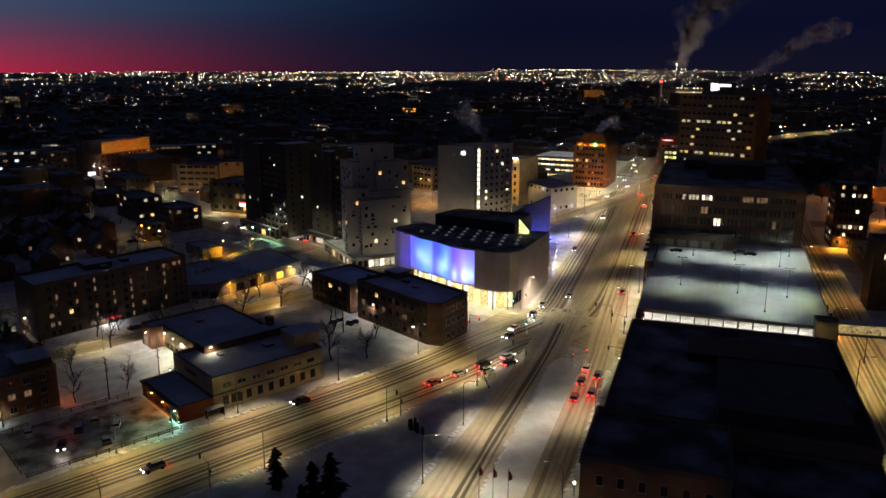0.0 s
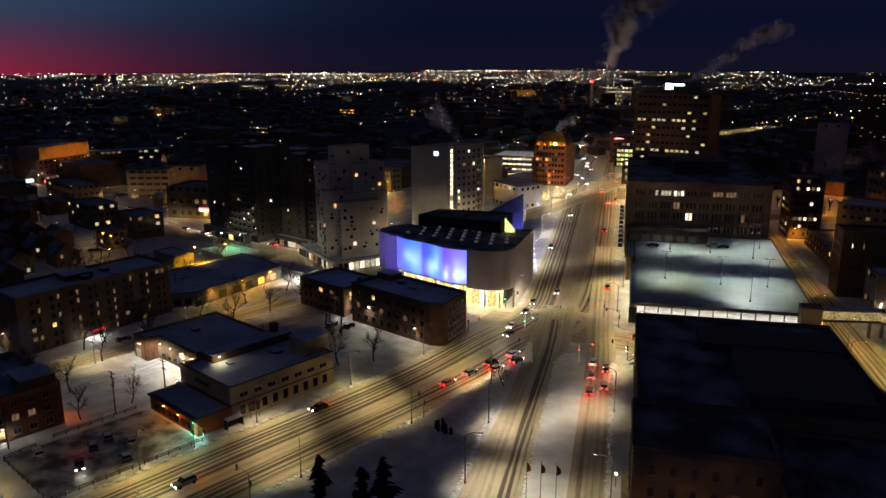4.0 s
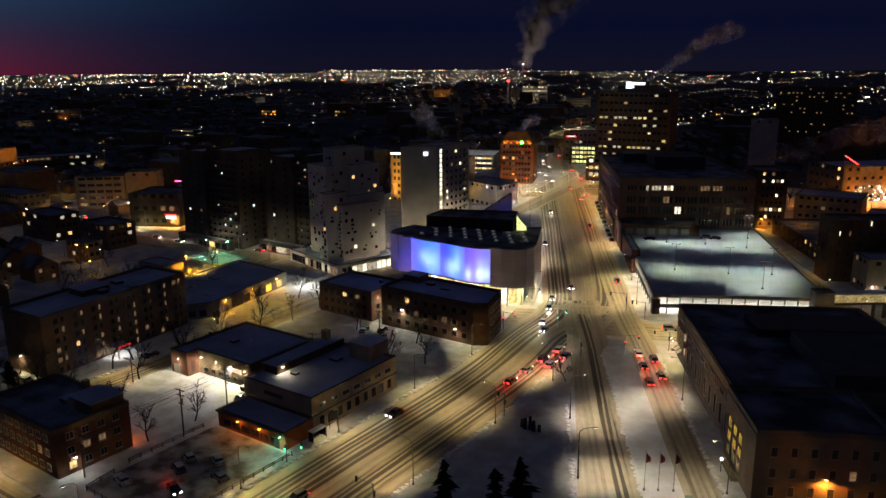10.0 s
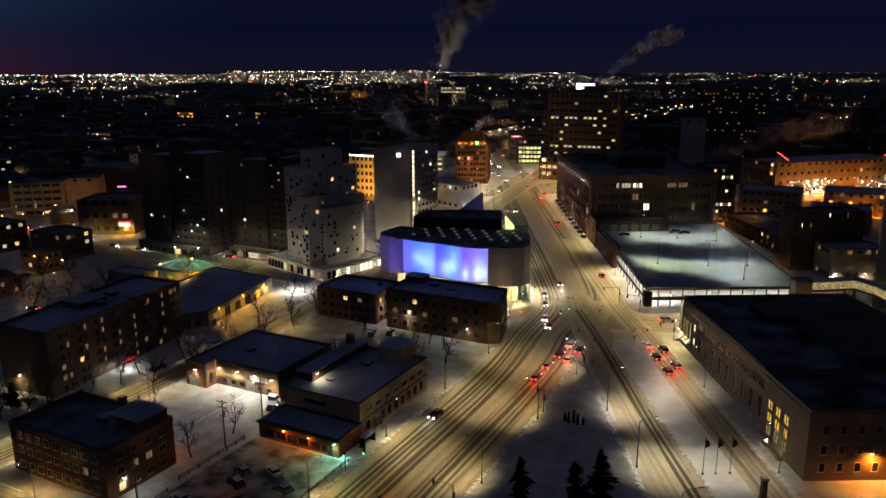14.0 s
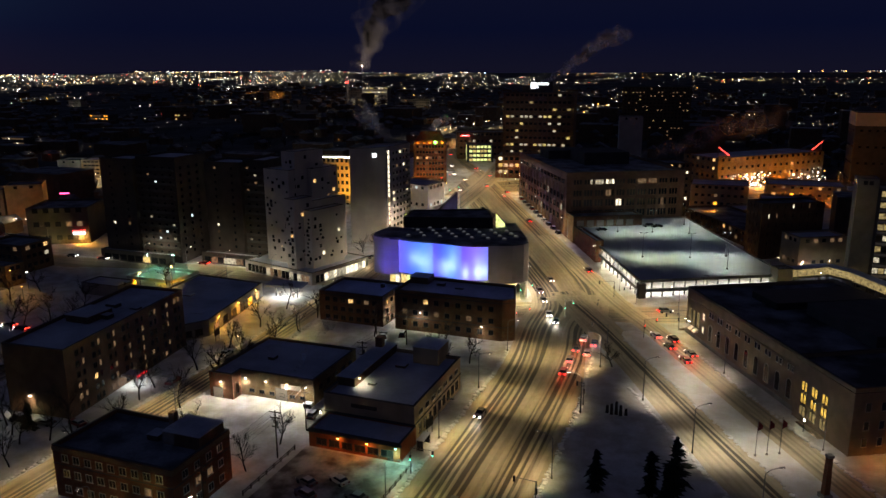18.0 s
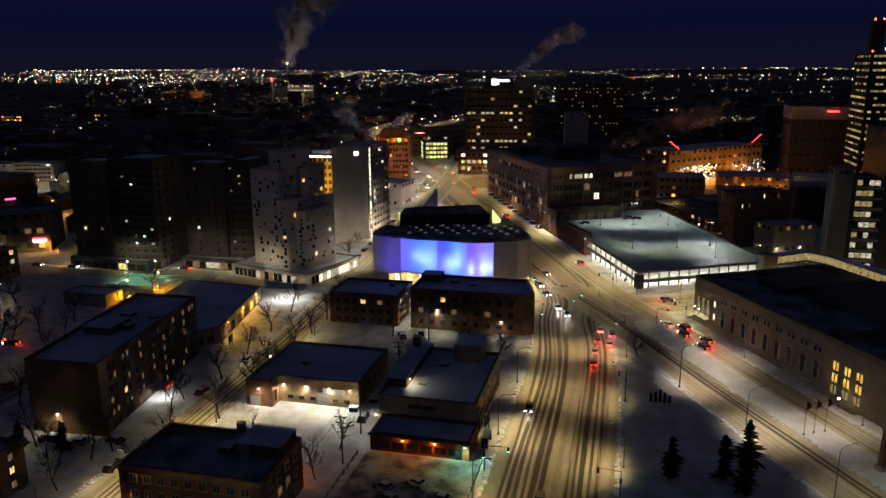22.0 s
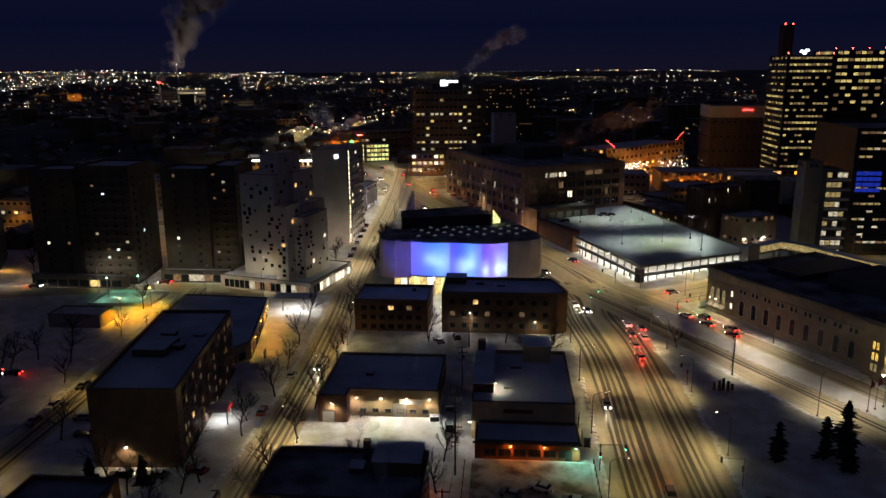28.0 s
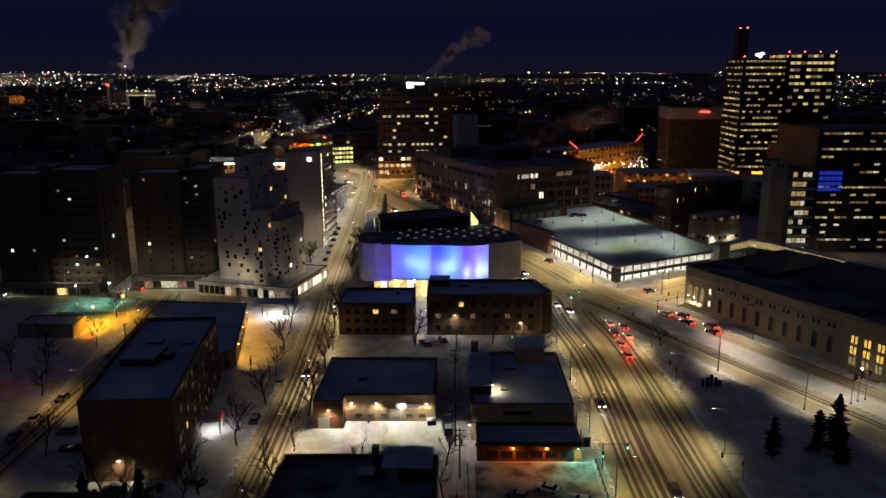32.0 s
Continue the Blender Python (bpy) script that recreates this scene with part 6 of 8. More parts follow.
block("cream_slab", "pale windowless concrete slab building", [(-174, 553), (-156, 556), (-159, 574), (-177, 571)], 38, white_panel, 2, 2, 0, (DIM,))
block("brown_apartment_tower", "brown apartment tower dotted with lit windows", [(-200, 770), (-130, 775), (-132, 797), (-202, 792)], 56, brick_brown, 15, 18, .17, (DIM, DIM, DIM, DIM, DULL), w=1.5, hh=1.2, edges=(0,), category="tower", fuse=True)
block("dark_office", "dark brick office block with thin lit stair windows", nrect(53, 262, 80, 273), 23, brick_dark, 6, 7, .07, (WHITE, DIM), w=.4, hh=1.7)
block("low_dark_hall", "long low dark hall with a flat snow-dusted roof", nrect(60, 277, 84, 345), 7, brick_dark, 2, 12, .05, (DIM, WARM), edges=(3,))
block("brick_flats", "dark brick flats with a lit stair column", nrect(54.5, 354, 68, 374), 28, brick_dark, 8, 5, .16, (WHITE, DIM, WARM, CREAM), w=1.2, hh=1.5, edges=(0, 3))
for n in (57.5, 66):
    wall_lamp(*ns(n, 353.6), 5.2, 28, lens_orange, 2600, (1, .40, .04), "bright orange lamp on a brick wall")
block("low_shop_row", "low row of shops under orange lamps", nrect(84, 330, 120, 346), 7, stucco, 2, 10, .4, (WARM, neon_orange, DIM), roof=roof_snow, edges=(0,))
for n in (88, 100, 113):
    wall_lamp(*ns(n, 329.6), 5.0, 28, lens_orange, 900, (1, .34, .02), "orange lamp on a shop front")
block("small_beige_house", "small beige house under bright lamps", nrect(60, 246, 80, 258), 12.5, stucco, 2, 5, .15, (DIM,), roof=roof_snow)
for n in (62, 73):
    wall_lamp(*ns(n, 245.9), 3.2, 28, lens_white, 700, (1, .95, .85))
block("cream_tower", "cream windowless tower slab", rect(-51.6, 218, -45.2, 226), 39.5, concrete, 2, 2, 0, (DIM,), category="tower")
BT = building("balcony_tower", "office tower with curved white floor bands and lit offices", "tower", rect(-45, 214, -37.4, 230), 36.5, concrete_dark, roof_dark)
for r in range(9):
    part("floor_band", Shape().prism(inset([(x - BT["centre"][0] + .0, y - BT["centre"][1]) for x, y in rect(-44.0, 214, -37.4, 230)], -.9), 3.4 + 3.7 * r, 4.1 + 3.7 * r), white_panel, BT["ob"])
    for c in range(4):
        add_window(BT, 0, 1.0 + 1.85 * c, 4.6 + 3.7 * r, 1.7, 1.9, RNG.choice((CREAM, DULL, CREAM)) if RNG.random() < .78 else glass, 0, simple=True)
        add_window(BT, 1, 2.5 + 3.2 * c, 4.6 + 3.7 * r, 2.3, 1.9, RNG.choice((WHITE, DIM)) if RNG.random() < .3 else glass, 0, simple=True)
block("glass_tower", "dark glass office tower with bands of lit floors", rect(-28, 232, 34, 272), 51, dark_clad, 16, 22, .34, (DULL, DIM, CREAM, DIM), w=2.2, hh=.9, edges=(0,), category="tower", fuse=True)
bp = thing("blue_screen", "rows of blue lit panes on a glass tower", "sign", (-26.5, 231.8, 26), 0)
for r in range(4):
    for c in range(4):
        part("blue_pane", Shape().box(2.4 * c, -.2, 2.2 * r, 2.4 * c + 2.2, -.08, 2.2 * r + 1.5), BLUEW, bp)
BGA = block("office_tower", "tall dark office tower glowing with yellow floors", rect(13, 432, 42, 466), 81, dark_clad, 20, 11, .74, (DULL, OFFICE, DULL, DULL, DIM), w=2.3, hh=1.35, edges=(0, 3), category="tower")
BGB = block("office_tower", "tall dark office tower with few lit floors", rect(45, 440, 77, 476), 84, dark_clad, 19, 8, .34, (DULL, OFFICE, DIM), w=3.3, hh=1.8, edges=(0, 3), category="tower", fuse=True)
for bd, z in ((BGA, 81), (BGB, 84)):
    x0, y0 = bd["poly"][0]
    x1 = bd["poly"][1][0]
    for k in range(4):
        b = thing("roof_beacon", "small red aircraft beacon on a tower roof", "lamp", (x0 + (x1 - x0) * k / 3 * .96 + .6, y0 + .8, z), group="roof beacons")
        part("post", Shape().rod((0, 0, -.8), (0, 0, 1.2), .08), steel, b)
        part("globe", Shape().blob((0, 0, 1.5), .5, .5, .5), sig_red, b)
sg = thing("tower_emblem", "white lit emblem of rounded lobes on a tower top", "sign", (23, 431.6, 82.95))
for x, z, w, h in ((-1.6, .6, 1.7, 1.1), (1.4, 1.3, 1.7, 1.0), (0, -.6, 1.4, .9)):
    part("lobe", Shape().blob((x, 0, z), w, .3, h), sign_white, sg)
part("bracket", Shape().box(-.2, .2, -2, .2, .5, 0), steel, sg)
block("mast_tower", "slim dark tower with red beacons", rect(24, 476, 31, 484), 102, dark_clad, 3, 2, 0, (DIM,), category="tower")
for x in (25, 30):
    b = thing("roof_beacon", "small red aircraft beacon on a tower roof", "lamp", (x, 476.5, 102), group="roof beacons")
    part("globe", Shape().blob((0, 0, .6), .6, .6, .6), sig_red, b)
block("grey_office", "grey office block with dim ribbed walls", rect(34, 300, 74, 340), 44, concrete_dark, 10, 8, .08, (DIM, WHITE), edges=(0,), category="tower")
rs = block("pale_hall", "dark flat-roofed hall with a pale top storey and a red sign", rect(-14, 500, 36, 530), 47, concrete_dark, 5, 10, .0, (DIM,))
band(rs, 38, 46.5, white_panel, .3, "pale_storey")
sg = thing("hall_sign", "red lit sign strip on a hall roof edge", "sign", (12, 499.3, 43.5))
part("strip", Shape().box(-3.6, -.3, -.4, 3.6, -.1, .4), sign_red, sg)
# the orange-lit arcade with red gable lines
block("arcade", "brick arcade hung with warm festive lights", [(-97, 440), (-30, 508), (-52, 530), (-119, 462)], 20, brick_tan, 4, 18, .14, (WARM, DIM, DIM), roof=roof_snow, w=2.0, hh=1.8, fuse=True)
for x, y, d in ((-94, 442, 1), (-36, 501, -1)):
    g = thing("gable_neon", "red neon line along a gable", "sign", (x, y, 20.5), 45)
    part("gable", Shape().prism([(-5, -.3), (5, -.3), (5, .3), (-5, .3)], 0, 1), brick_tan, g)
    part("tube", Shape().rod((-5 * d, -.5, 6.5), (4 * d, -.5, 1.2), .2, .2), sign_red, g)
    part("post", Shape().box(-5 * d - .2, -.3, .9, -5 * d + .2, .3, 6.6), steel, g)
rf = random.Random(12)
fs = Shape()
for k in range(210):
    t, z = rf.choice((rf.uniform(.06, .4), rf.uniform(.06, .4), rf.uniform(.62, .95))), 1 + 9 * rf.random() ** 1.4
    p = Vector((-97, 440)).lerp(Vector((-30, 508)), t) + Vector((.7, -.7)) * rf.uniform(.5, 9)
    q = rf.choice((.18, .25, .34, .5))
    fs.blob((p.x, p.y, z), q, q, q, 5, 3)
solid("festive_lights", fs, city_glow, "warm festive bulbs hung in front of an arcade", "lights", "stuff")
for t in (.08, .3, .52, .72):
    p = Vector((-97, 440)).lerp(Vector((-30, 508)), t) + Vector((6, -6))
    li = bpy.data.lights.new("arcade_light", "POINT")
    li.energy, li.color, li.shadow_soft_size = 3300, (1, .30, .02), 1
    lo = new("arcade_light", li)
    lo.location = (p.x, p.y, 5.5)
for x, y, h, w in ((-70, 392, 12, 40), (-110, 372, 13, 30), (-30, 400, 9, 36), (-10, 340, 14, 30), (-75, 336, 11, 26)):
    block("low_commercial_block", "low commercial block with an orange-lit front and a snowy roof", rect(x, y, x + w, y + 24), h, stucco, 3, 8, .10, (WARM, neon_orange, DIM), roof=roof_snow, edges=(0,))
    for k in range(3 if x == -70 else 0):
        flood((x + w * (.18 + .32 * k), y - 7, 4.5), (x + w * (.18 + .32 * k), y, 4.0), 520, (1, .26, .015), cone=130)
block("orange_lit_parkade", "long open parkade with orange-lit decks", rect(-22, 424, 34, 440), 9, concrete, 2, 14, .9, (neon_orange, WARM), roof=roof_snow, w=3.2, hh=1.8, edges=(0,))
# hospital with its chimney
block("hospital", "far hospital block with bright floors", [(-768, 1291), (-716, 1296), (-718, 1318), (-770, 1313)], 41, concrete, 6, 14, .6, (OFFICE, CREAM, WHITE, CREAM), w=3, hh=2.1, fuse=True)
block("hospital_wing", "dark far hospital wing with few lit windows", [(-800, 1300), (-772, 1302), (-773, 1318), (-801, 1316)], 37, concrete_dark, 8, 5, .15, (CREAM, DULL, DIM), w=2.4, hh=2.0, fuse=True)
ch = thing("chimney_stack", "tall pale chimney with a red-lit top", "chimney", (-800, 1290, 0))
part("shaft", Shape().rod((0, 0, 0), (0, 0, 52), 3.2, 2.4, 12), concrete, ch)
part("red_ring", Shape().rod((0, 0, 50), (0, 0, 52.6), 2.9, 2.9, 12), sign_red, ch)
block("orange_school", "far orange-lit long building", [(-1140, 1440), (-1035, 1436), (-1036, 1466), (-1141, 1470)], 27, brick_tan, 4, 14, .9, (WARM, DIM, DIM, DIM), w=2.2, hh=1.3, fuse=True)
for x in (-1120, -1095, -1062, -1042):
    flood((x, 1418, 8), (x, 1438, 13), 8000, (1, .36, .04), lens_orange, "added lamp on a mast brightening a far block", 120)

# ---------------------------------------------------------------- street furniture
LIGHT_DATA = {}


def lamp_light(colour, watts, cone=138):
    key = (colour, watts, cone)
    if key not in LIGHT_DATA:
        li = bpy.data.lights.new("street_light", "SPOT")
        li.energy, li.color, li.spot_size, li.spot_blend, li.shadow_soft_size = watts, colour, radians(cone), 1.0, .25
        LIGHT_DATA[key] = li
    return LIGHT_DATA[key]


SODIUM, LED, PALE = (1.0, .58, .16), (1.0, .74, .34), (1.0, .84, .58)
LAMP_KINDS = {}


def street_lamp(x, y, toward, colour=LED, watts=None, reach=2.6, height=9.4, tilt=11, cone=138):
    """A post with a bowed arm, for real and added lamps alike; toward: the bearing of the arm in degrees, 0 along +x.
    """
    watts = watts or LAMP
    key = (colour, watts, reach, tilt)
    at = pose(x, y, .1 + rise(x, y), 0, 0, toward)
    if key in LAMP_KINDS:
        return copy_thing(LAMP_KINDS[key], at)
    ob = thing("street_lamp", "grey steel street lamp with a bowed arm beside a snowy road", "street lamp", group="street lamps")
    ob.matrix_basis = at
    part("base", Shape().rod((0, 0, 0), (0, 0, .5), .22, .2, 8), concrete, ob)
    part("pole", Shape().rod((0, 0, .5), (0, 0, height - 1.2), .11, .08, 8), steel, ob)
    arm = Shape()
    pts = [(reach * (1 - math.cos(a)), height - 1.2 + 1.2 * math.sin(a)) for a in [math.pi / 2 * k / 5 for k in range(6)]]
    for a, b in zip(pts, pts[1:]):
        arm.rod((a[0], 0, a[1]), (b[0], 0, b[1]), .06, .055, 6)
    part("arm", arm, steel, ob)
    h = part("head", Shape().prism([(reach - .1, -.16), (reach + .75, -.2), (reach + .75, .2), (reach - .1, .16)], height - .06, height + .12), steel, ob)
    part("lens", Shape().box(reach + .05, -.13, height - .10, reach + .65, .13, height - .063), lens_warm, h)
    lo = new("street_light", lamp_light(colour, watts, cone))
    lo.parent = ob
    lo.matrix_basis = pose(reach + .4, 0, height - .22, 0, -tilt, 0)
    LAMP_KINDS[key] = ob
    return ob


for y in (-12, 17, 44, 70.7, 98, 124):
    street_lamp(-146.0, y, 0, (1.0, .68, .22) if y < 60 else LED, LAMP * .9, tilt=14, cone=126)
for y in (3, 33, 63, 93, 121):
    street_lamp(-120.3, y, 180, (1.0, .68, .22) if y < 60 else LED, LAMP * .8, tilt=34 if y < 60 else 24, cone=108 if y < 60 else 122)
# The post at 118 is added to even out the pools of light.
for s in (93, 118, 143):
    street_lamp(*ns(-45.0, s), 28, PALE, LAMP * (.28 if s < 100 else 1.15), tilt=18, cone=120, height=10.6)
# Row added on the archive side so that the median and lane brighten.
for s in (115, 155):
    street_lamp(*ns(-18.4, s), 208, PALE, LAMP * (.5 if s < 120 else 1.0), tilt=18, cone=116, height=10.6)
for s in range(232, 700, 42):
    street_lamp(*ns(-52.5, s), 28, PALE, LAMP * 1.5)
    street_lamp(*ns(-17.2, s + 18), 208, LED, LAMP * 1.7)
for n in range(4, 320, 40):
    street_lamp(*ns(n, 211.6), 298, SODIUM)
for x, y in ((-156.5, 171), (-124.5, 190), (-104, 172)):
    street_lamp(x, y, 300 if x < -130 else 200, LED, LAMP * 1.5)
for y in (34, 62, 90, 118, 146):
    street_lamp(-206.6 - max(0, y - 95) * .05, y, 180, (1.0, .74, .36), LAMP * 1.05, 2.0, 8.4, 4, 126)
for x in range(-600, -235, 38):
    if x < -300:
        street_lamp(x, 179.2, 270, LED, LAMP * (.5 if x > -350 else 1.1))
    else:
        # Lamps added with heads tilted up to brighten the tower fronts.
        for k in (-8, 12):
            street_lamp(x + k, 162.6, 90, PALE, LAMP * .5, tilt=50, cone=160)
# Added lamps, tilted up so that the towers' street walls brighten.
for y in range(196, 400, 36):
    street_lamp(-212.6 - (y - 196) * .05, y, 180, PALE, LAMP * 1.7, tilt=58, cone=160)
for y in (40, 84, 128):
    street_lamp(-259.0 - max(0, y - 75) * .07, y, 180, SODIUM, LAMP * .5, 2.0, 8.4)
for s in range(110, 460, 40):
    street_lamp(*ns(38.6, s), 28, (1.0, .29, .03) if s > 335 else (1.0, .66, .24) if s < 230 else (1.0, .46, .12), LAMP * (.9 if s > 335 else 1.2 if s < 230 else 1.0), tilt=6, cone=126)
for n in range(70, 230, 36):
    for s in (330, 372, 440, 480):
        street_lamp(*ns(n, s), 118, (1.0, .29, .03), LAMP * .9)
# One more lamp added in the yard to brighten the slab tower.
for x, y, d in ((-247, 207, 50),):
    street_lamp(x, y, d, PALE, LAMP * .5, 2.0, 8.4, 34, 150)
rl = random.Random(21)
for n, s, d in ((-15, 386, 118), (-15, 417, 298), (-57, 388, 118), (-57, 418, 298), (8, 414, 298)):
    street_lamp(*ns(n, s), d, (1.0, .50, .12), LAMP * 1.6)
for k, p in enumerate(smooth_line([(-327, 560), (-364, 640), (-376, 760), (-368, 960)], 30)):
    street_lamp(p.x + (13 if k % 2 else -15), p.y, 180 if k % 2 else 0, LED, LAMP * 2.2)
for k in range(15):                             # home streets under the trees
    x, y = rl.uniform(-470, -325), rl.uniform(20, 125)
    if abs(x + 300) > 6:
        street_lamp(x, y, rl.choice((0, 90, 180, 270)), rl.choice((SODIUM, SODIUM, PALE, (1.0, .29, .03))), LAMP * .14, 2.0, 7.4)
for y in (222, 240, 262):
    street_lamp(-296, y, 250, (1.0, .29, .03), LAMP * 1.6, 2.0, 8.4)
for k in range(26):                             # lit streets of the districts to the west and north
    x, y = rl.uniform(-720, -370), rl.uniform(60, 330)
    if abs(y - 171) > 16:
        street_lamp(x, y, rl.choice((0, 90, 180, 270)), rl.choice((SODIUM, (1.0, .29, .03), PALE)), LAMP * 1.5, 2.0, 8.4)
for k in range(20):
    p = ns(rl.uniform(-330, -70), rl.uniform(330, 640))
    street_lamp(*p, rl.choice((28, 118, 208)), rl.choice((SODIUM, PALE, (1.0, .29, .03))), LAMP, 2.0, 8.4)
for k in range(16):
    p = ns(rl.uniform(56, 260), rl.uniform(300, 520))
    street_lamp(*p, rl.choice((28, 118, 208)), (1.0, .29, .03), LAMP * 1.6, 2.0, 8.4)
for x in (-240, -216, -190, -160):
    street_lamp(x, 21.2, 270, SODIUM, LAMP * 1.1, 2.0, 8.4)
for x, y, w, c in ((-281.5, 135, 14000, (1, .36, .012)), (-297.5, 157, 1500, (.25, 1, .62)), (-288, 160, 1300, (.25, 1, .62)), (-277.2, 146, 8000, (1, .36, .012))):
    ob = thing("flood_post", "floodlight post beside a snowy rink", "lamp post", (x, y, 0), group="rink lamps")
    part("pole", Shape().rod((0, 0, 0), (0, 0, 7), .1, .08), steel, ob)
    part("head", Shape().blob((0, 0, 7.1), .3, .3, .22), lens_orange if c[2] < .2 else lens_green, ob)
    li = bpy.data.lights.new("rink_light", "SPOT")
    li.energy, li.color, li.spot_size, li.spot_blend, li.shadow_soft_size = w, c, radians(118), .8, .3
    lo = new("rink_light", li)
    lo.parent, lo.location = ob, (0, 0, 6.7)


def signal(x, y, rz, arm=4.0, red=True):
    """A traffic signal: post, mast arm and two heads."""
    ob = thing("traffic_signal", "traffic signal showing %s over a snowy junction" % ("red" if red else "green"), "traffic signal", (x, y, .1 + rise(x, y)), rz, group="traffic signals")
    part("pole", Shape().rod((0, 0, 0), (0, 0, 5.6), .11, .09, 8), steel, ob)
    part("arm", Shape().rod((0, 0, 5.4), (arm, 0, 5.6), .07, .05), steel, ob)
    for px, pz in ((.0, 3.4), (arm, 5.1)):
        h = part("head", Shape().box(px - .2, -.35, pz - .55, px + .2, -.08, pz + .55), black_metal, ob)
        for k, z in enumerate((.36, 0, -.36)):
            on = (k == 0 and red) or (k == 2 and not red)
            part("lens", Shape().box(px - .13, -.40, pz + z - .13, px + .13, -.352, pz + z + .13), (sig_red if red else sig_green) if on else black_metal, h)
    return ob


for x, y, rz, arm, red in ((-121.2, 139.5, 180, 4.5, True), (-149.5, 147, 0, 4.0, True), (-112, 147.5, 30, 3.5, True), (-103, 157, 210, 4.0, True), (-125.5, 183.5, 200, 5.0, True), (-117.6, 178.6, 190, 4, True), (-155, 172, 30, 4, False), (-137, 158, 15, 2.5, False), (-146.1, 55.7, 0, 4.6, False), (-120.8, 52, 180, 4.0, False), (-120.4, 97, 180, 1.6, True), (-145.7, 20, 0, 4.2, True)):
    signal(x, y, rz, arm, red)
for s, n in ((386, -54), (418, -19), (386, -16), (418, -54)):
    signal(*ns(n, s), 28 if n < -30 else 208, 5, s > 390)


def utility_pole(x, y, rz=0, h=10.5, can=True):
    ob = thing("utility_pole", "weathered wooden utility pole with crossarms and insulators", "utility pole", (x, y, 0), rz, group="utility poles")
    part("pole", Shape().rod((0, 0, 0), (0, 0, h), .17, .11, 8), pole_wood, ob)
    for z, w in ((h - .5, 1.3), (h - 1.7, 1.1), (h - 3.6, .8)):
        arm = Shape().box(-w, -.06, z, w, .06, z + .12)
        for k in (-1, -.5, .5, 1):
            arm.rod((w * k * .92, 0, z + .1), (w * k * .92, 0, z + .3), .05, .04, 6)
        part("crossarm", arm, pole_wood, ob)
    if can:
        part("transformer", Shape().rod((.35, 0, h - 3.2), (.35, 0, h - 2.2), .26, .26, 10), steel, ob)
    return ob


POLES = [(-174.0, 30), (-173.4, 52), (-174.2, 64.5), (-174.4, 92.6), (-174.0, 119)]
for k, (x, y) in enumerate(POLES):
    utility_pole(x, y, 4 * k, can=k in (1, 3))
for x, y in ((-247.8, 108), (-262.3, 113), (-253.5, 80), (-186, 124.5)):
    utility_pole(x, y, 90, 9.5, False)
wl = Shape()
for (ax, ay), (bx, by) in zip(POLES, POLES[1:]):
    for dx, z in ((-1.2, 10.3), (0, 10.3), (1.2, 10.3), (-.9, 9.1), (.9, 9.1)):
        last = None
        for k in range(7):
            t = k / 6
            p = (ax + (bx - ax) * t + dx, ay + (by - ay) * t, z - 1.1 * 4 * t * (1 - t) * .4)
            if last:
                wl.rod(last, p, .025, .025, 3)
            last = p
solid("overhead_wires", wl, black_metal, "sagging overhead wires along a back lane", "wires", "stuff")


def fence(a, b, h=1.1, label="low wooden rail fence round a snowy car lot"):
    a, b = Vector(a), Vector(b)
    w = b - a
    ob = thing("fence", label, "fence", (a.x, a.y, .1), math.degrees(math.atan2(w.y, w.x)), group="lot fences")
    n = max(2, int(w.length / 2.4))
    for k in range(n + 1):
        part("post", Shape().box(w.length * k / n - .07, -.07, 0, w.length * k / n + .07, .07, h), pole_wood, ob)
    for z in (h * .45, h * .85):
        part("rail", Shape().box(0, -.1, z, w.length, -.055, z + .14), pole_wood, ob)


fence((-171.8, 38), (-171.9, 56))
fence((-169, 27.5), (-149.5, 27.5))
fence((-147.2, 28), (-147.0, 58))
fence((-169.5, 27.7), (-170.6, 34))
slab(rect(-170.5, 28, -147.6, 58), "patchy snow and ice on a used-car lot", "car_lot", lot_snow, .165)


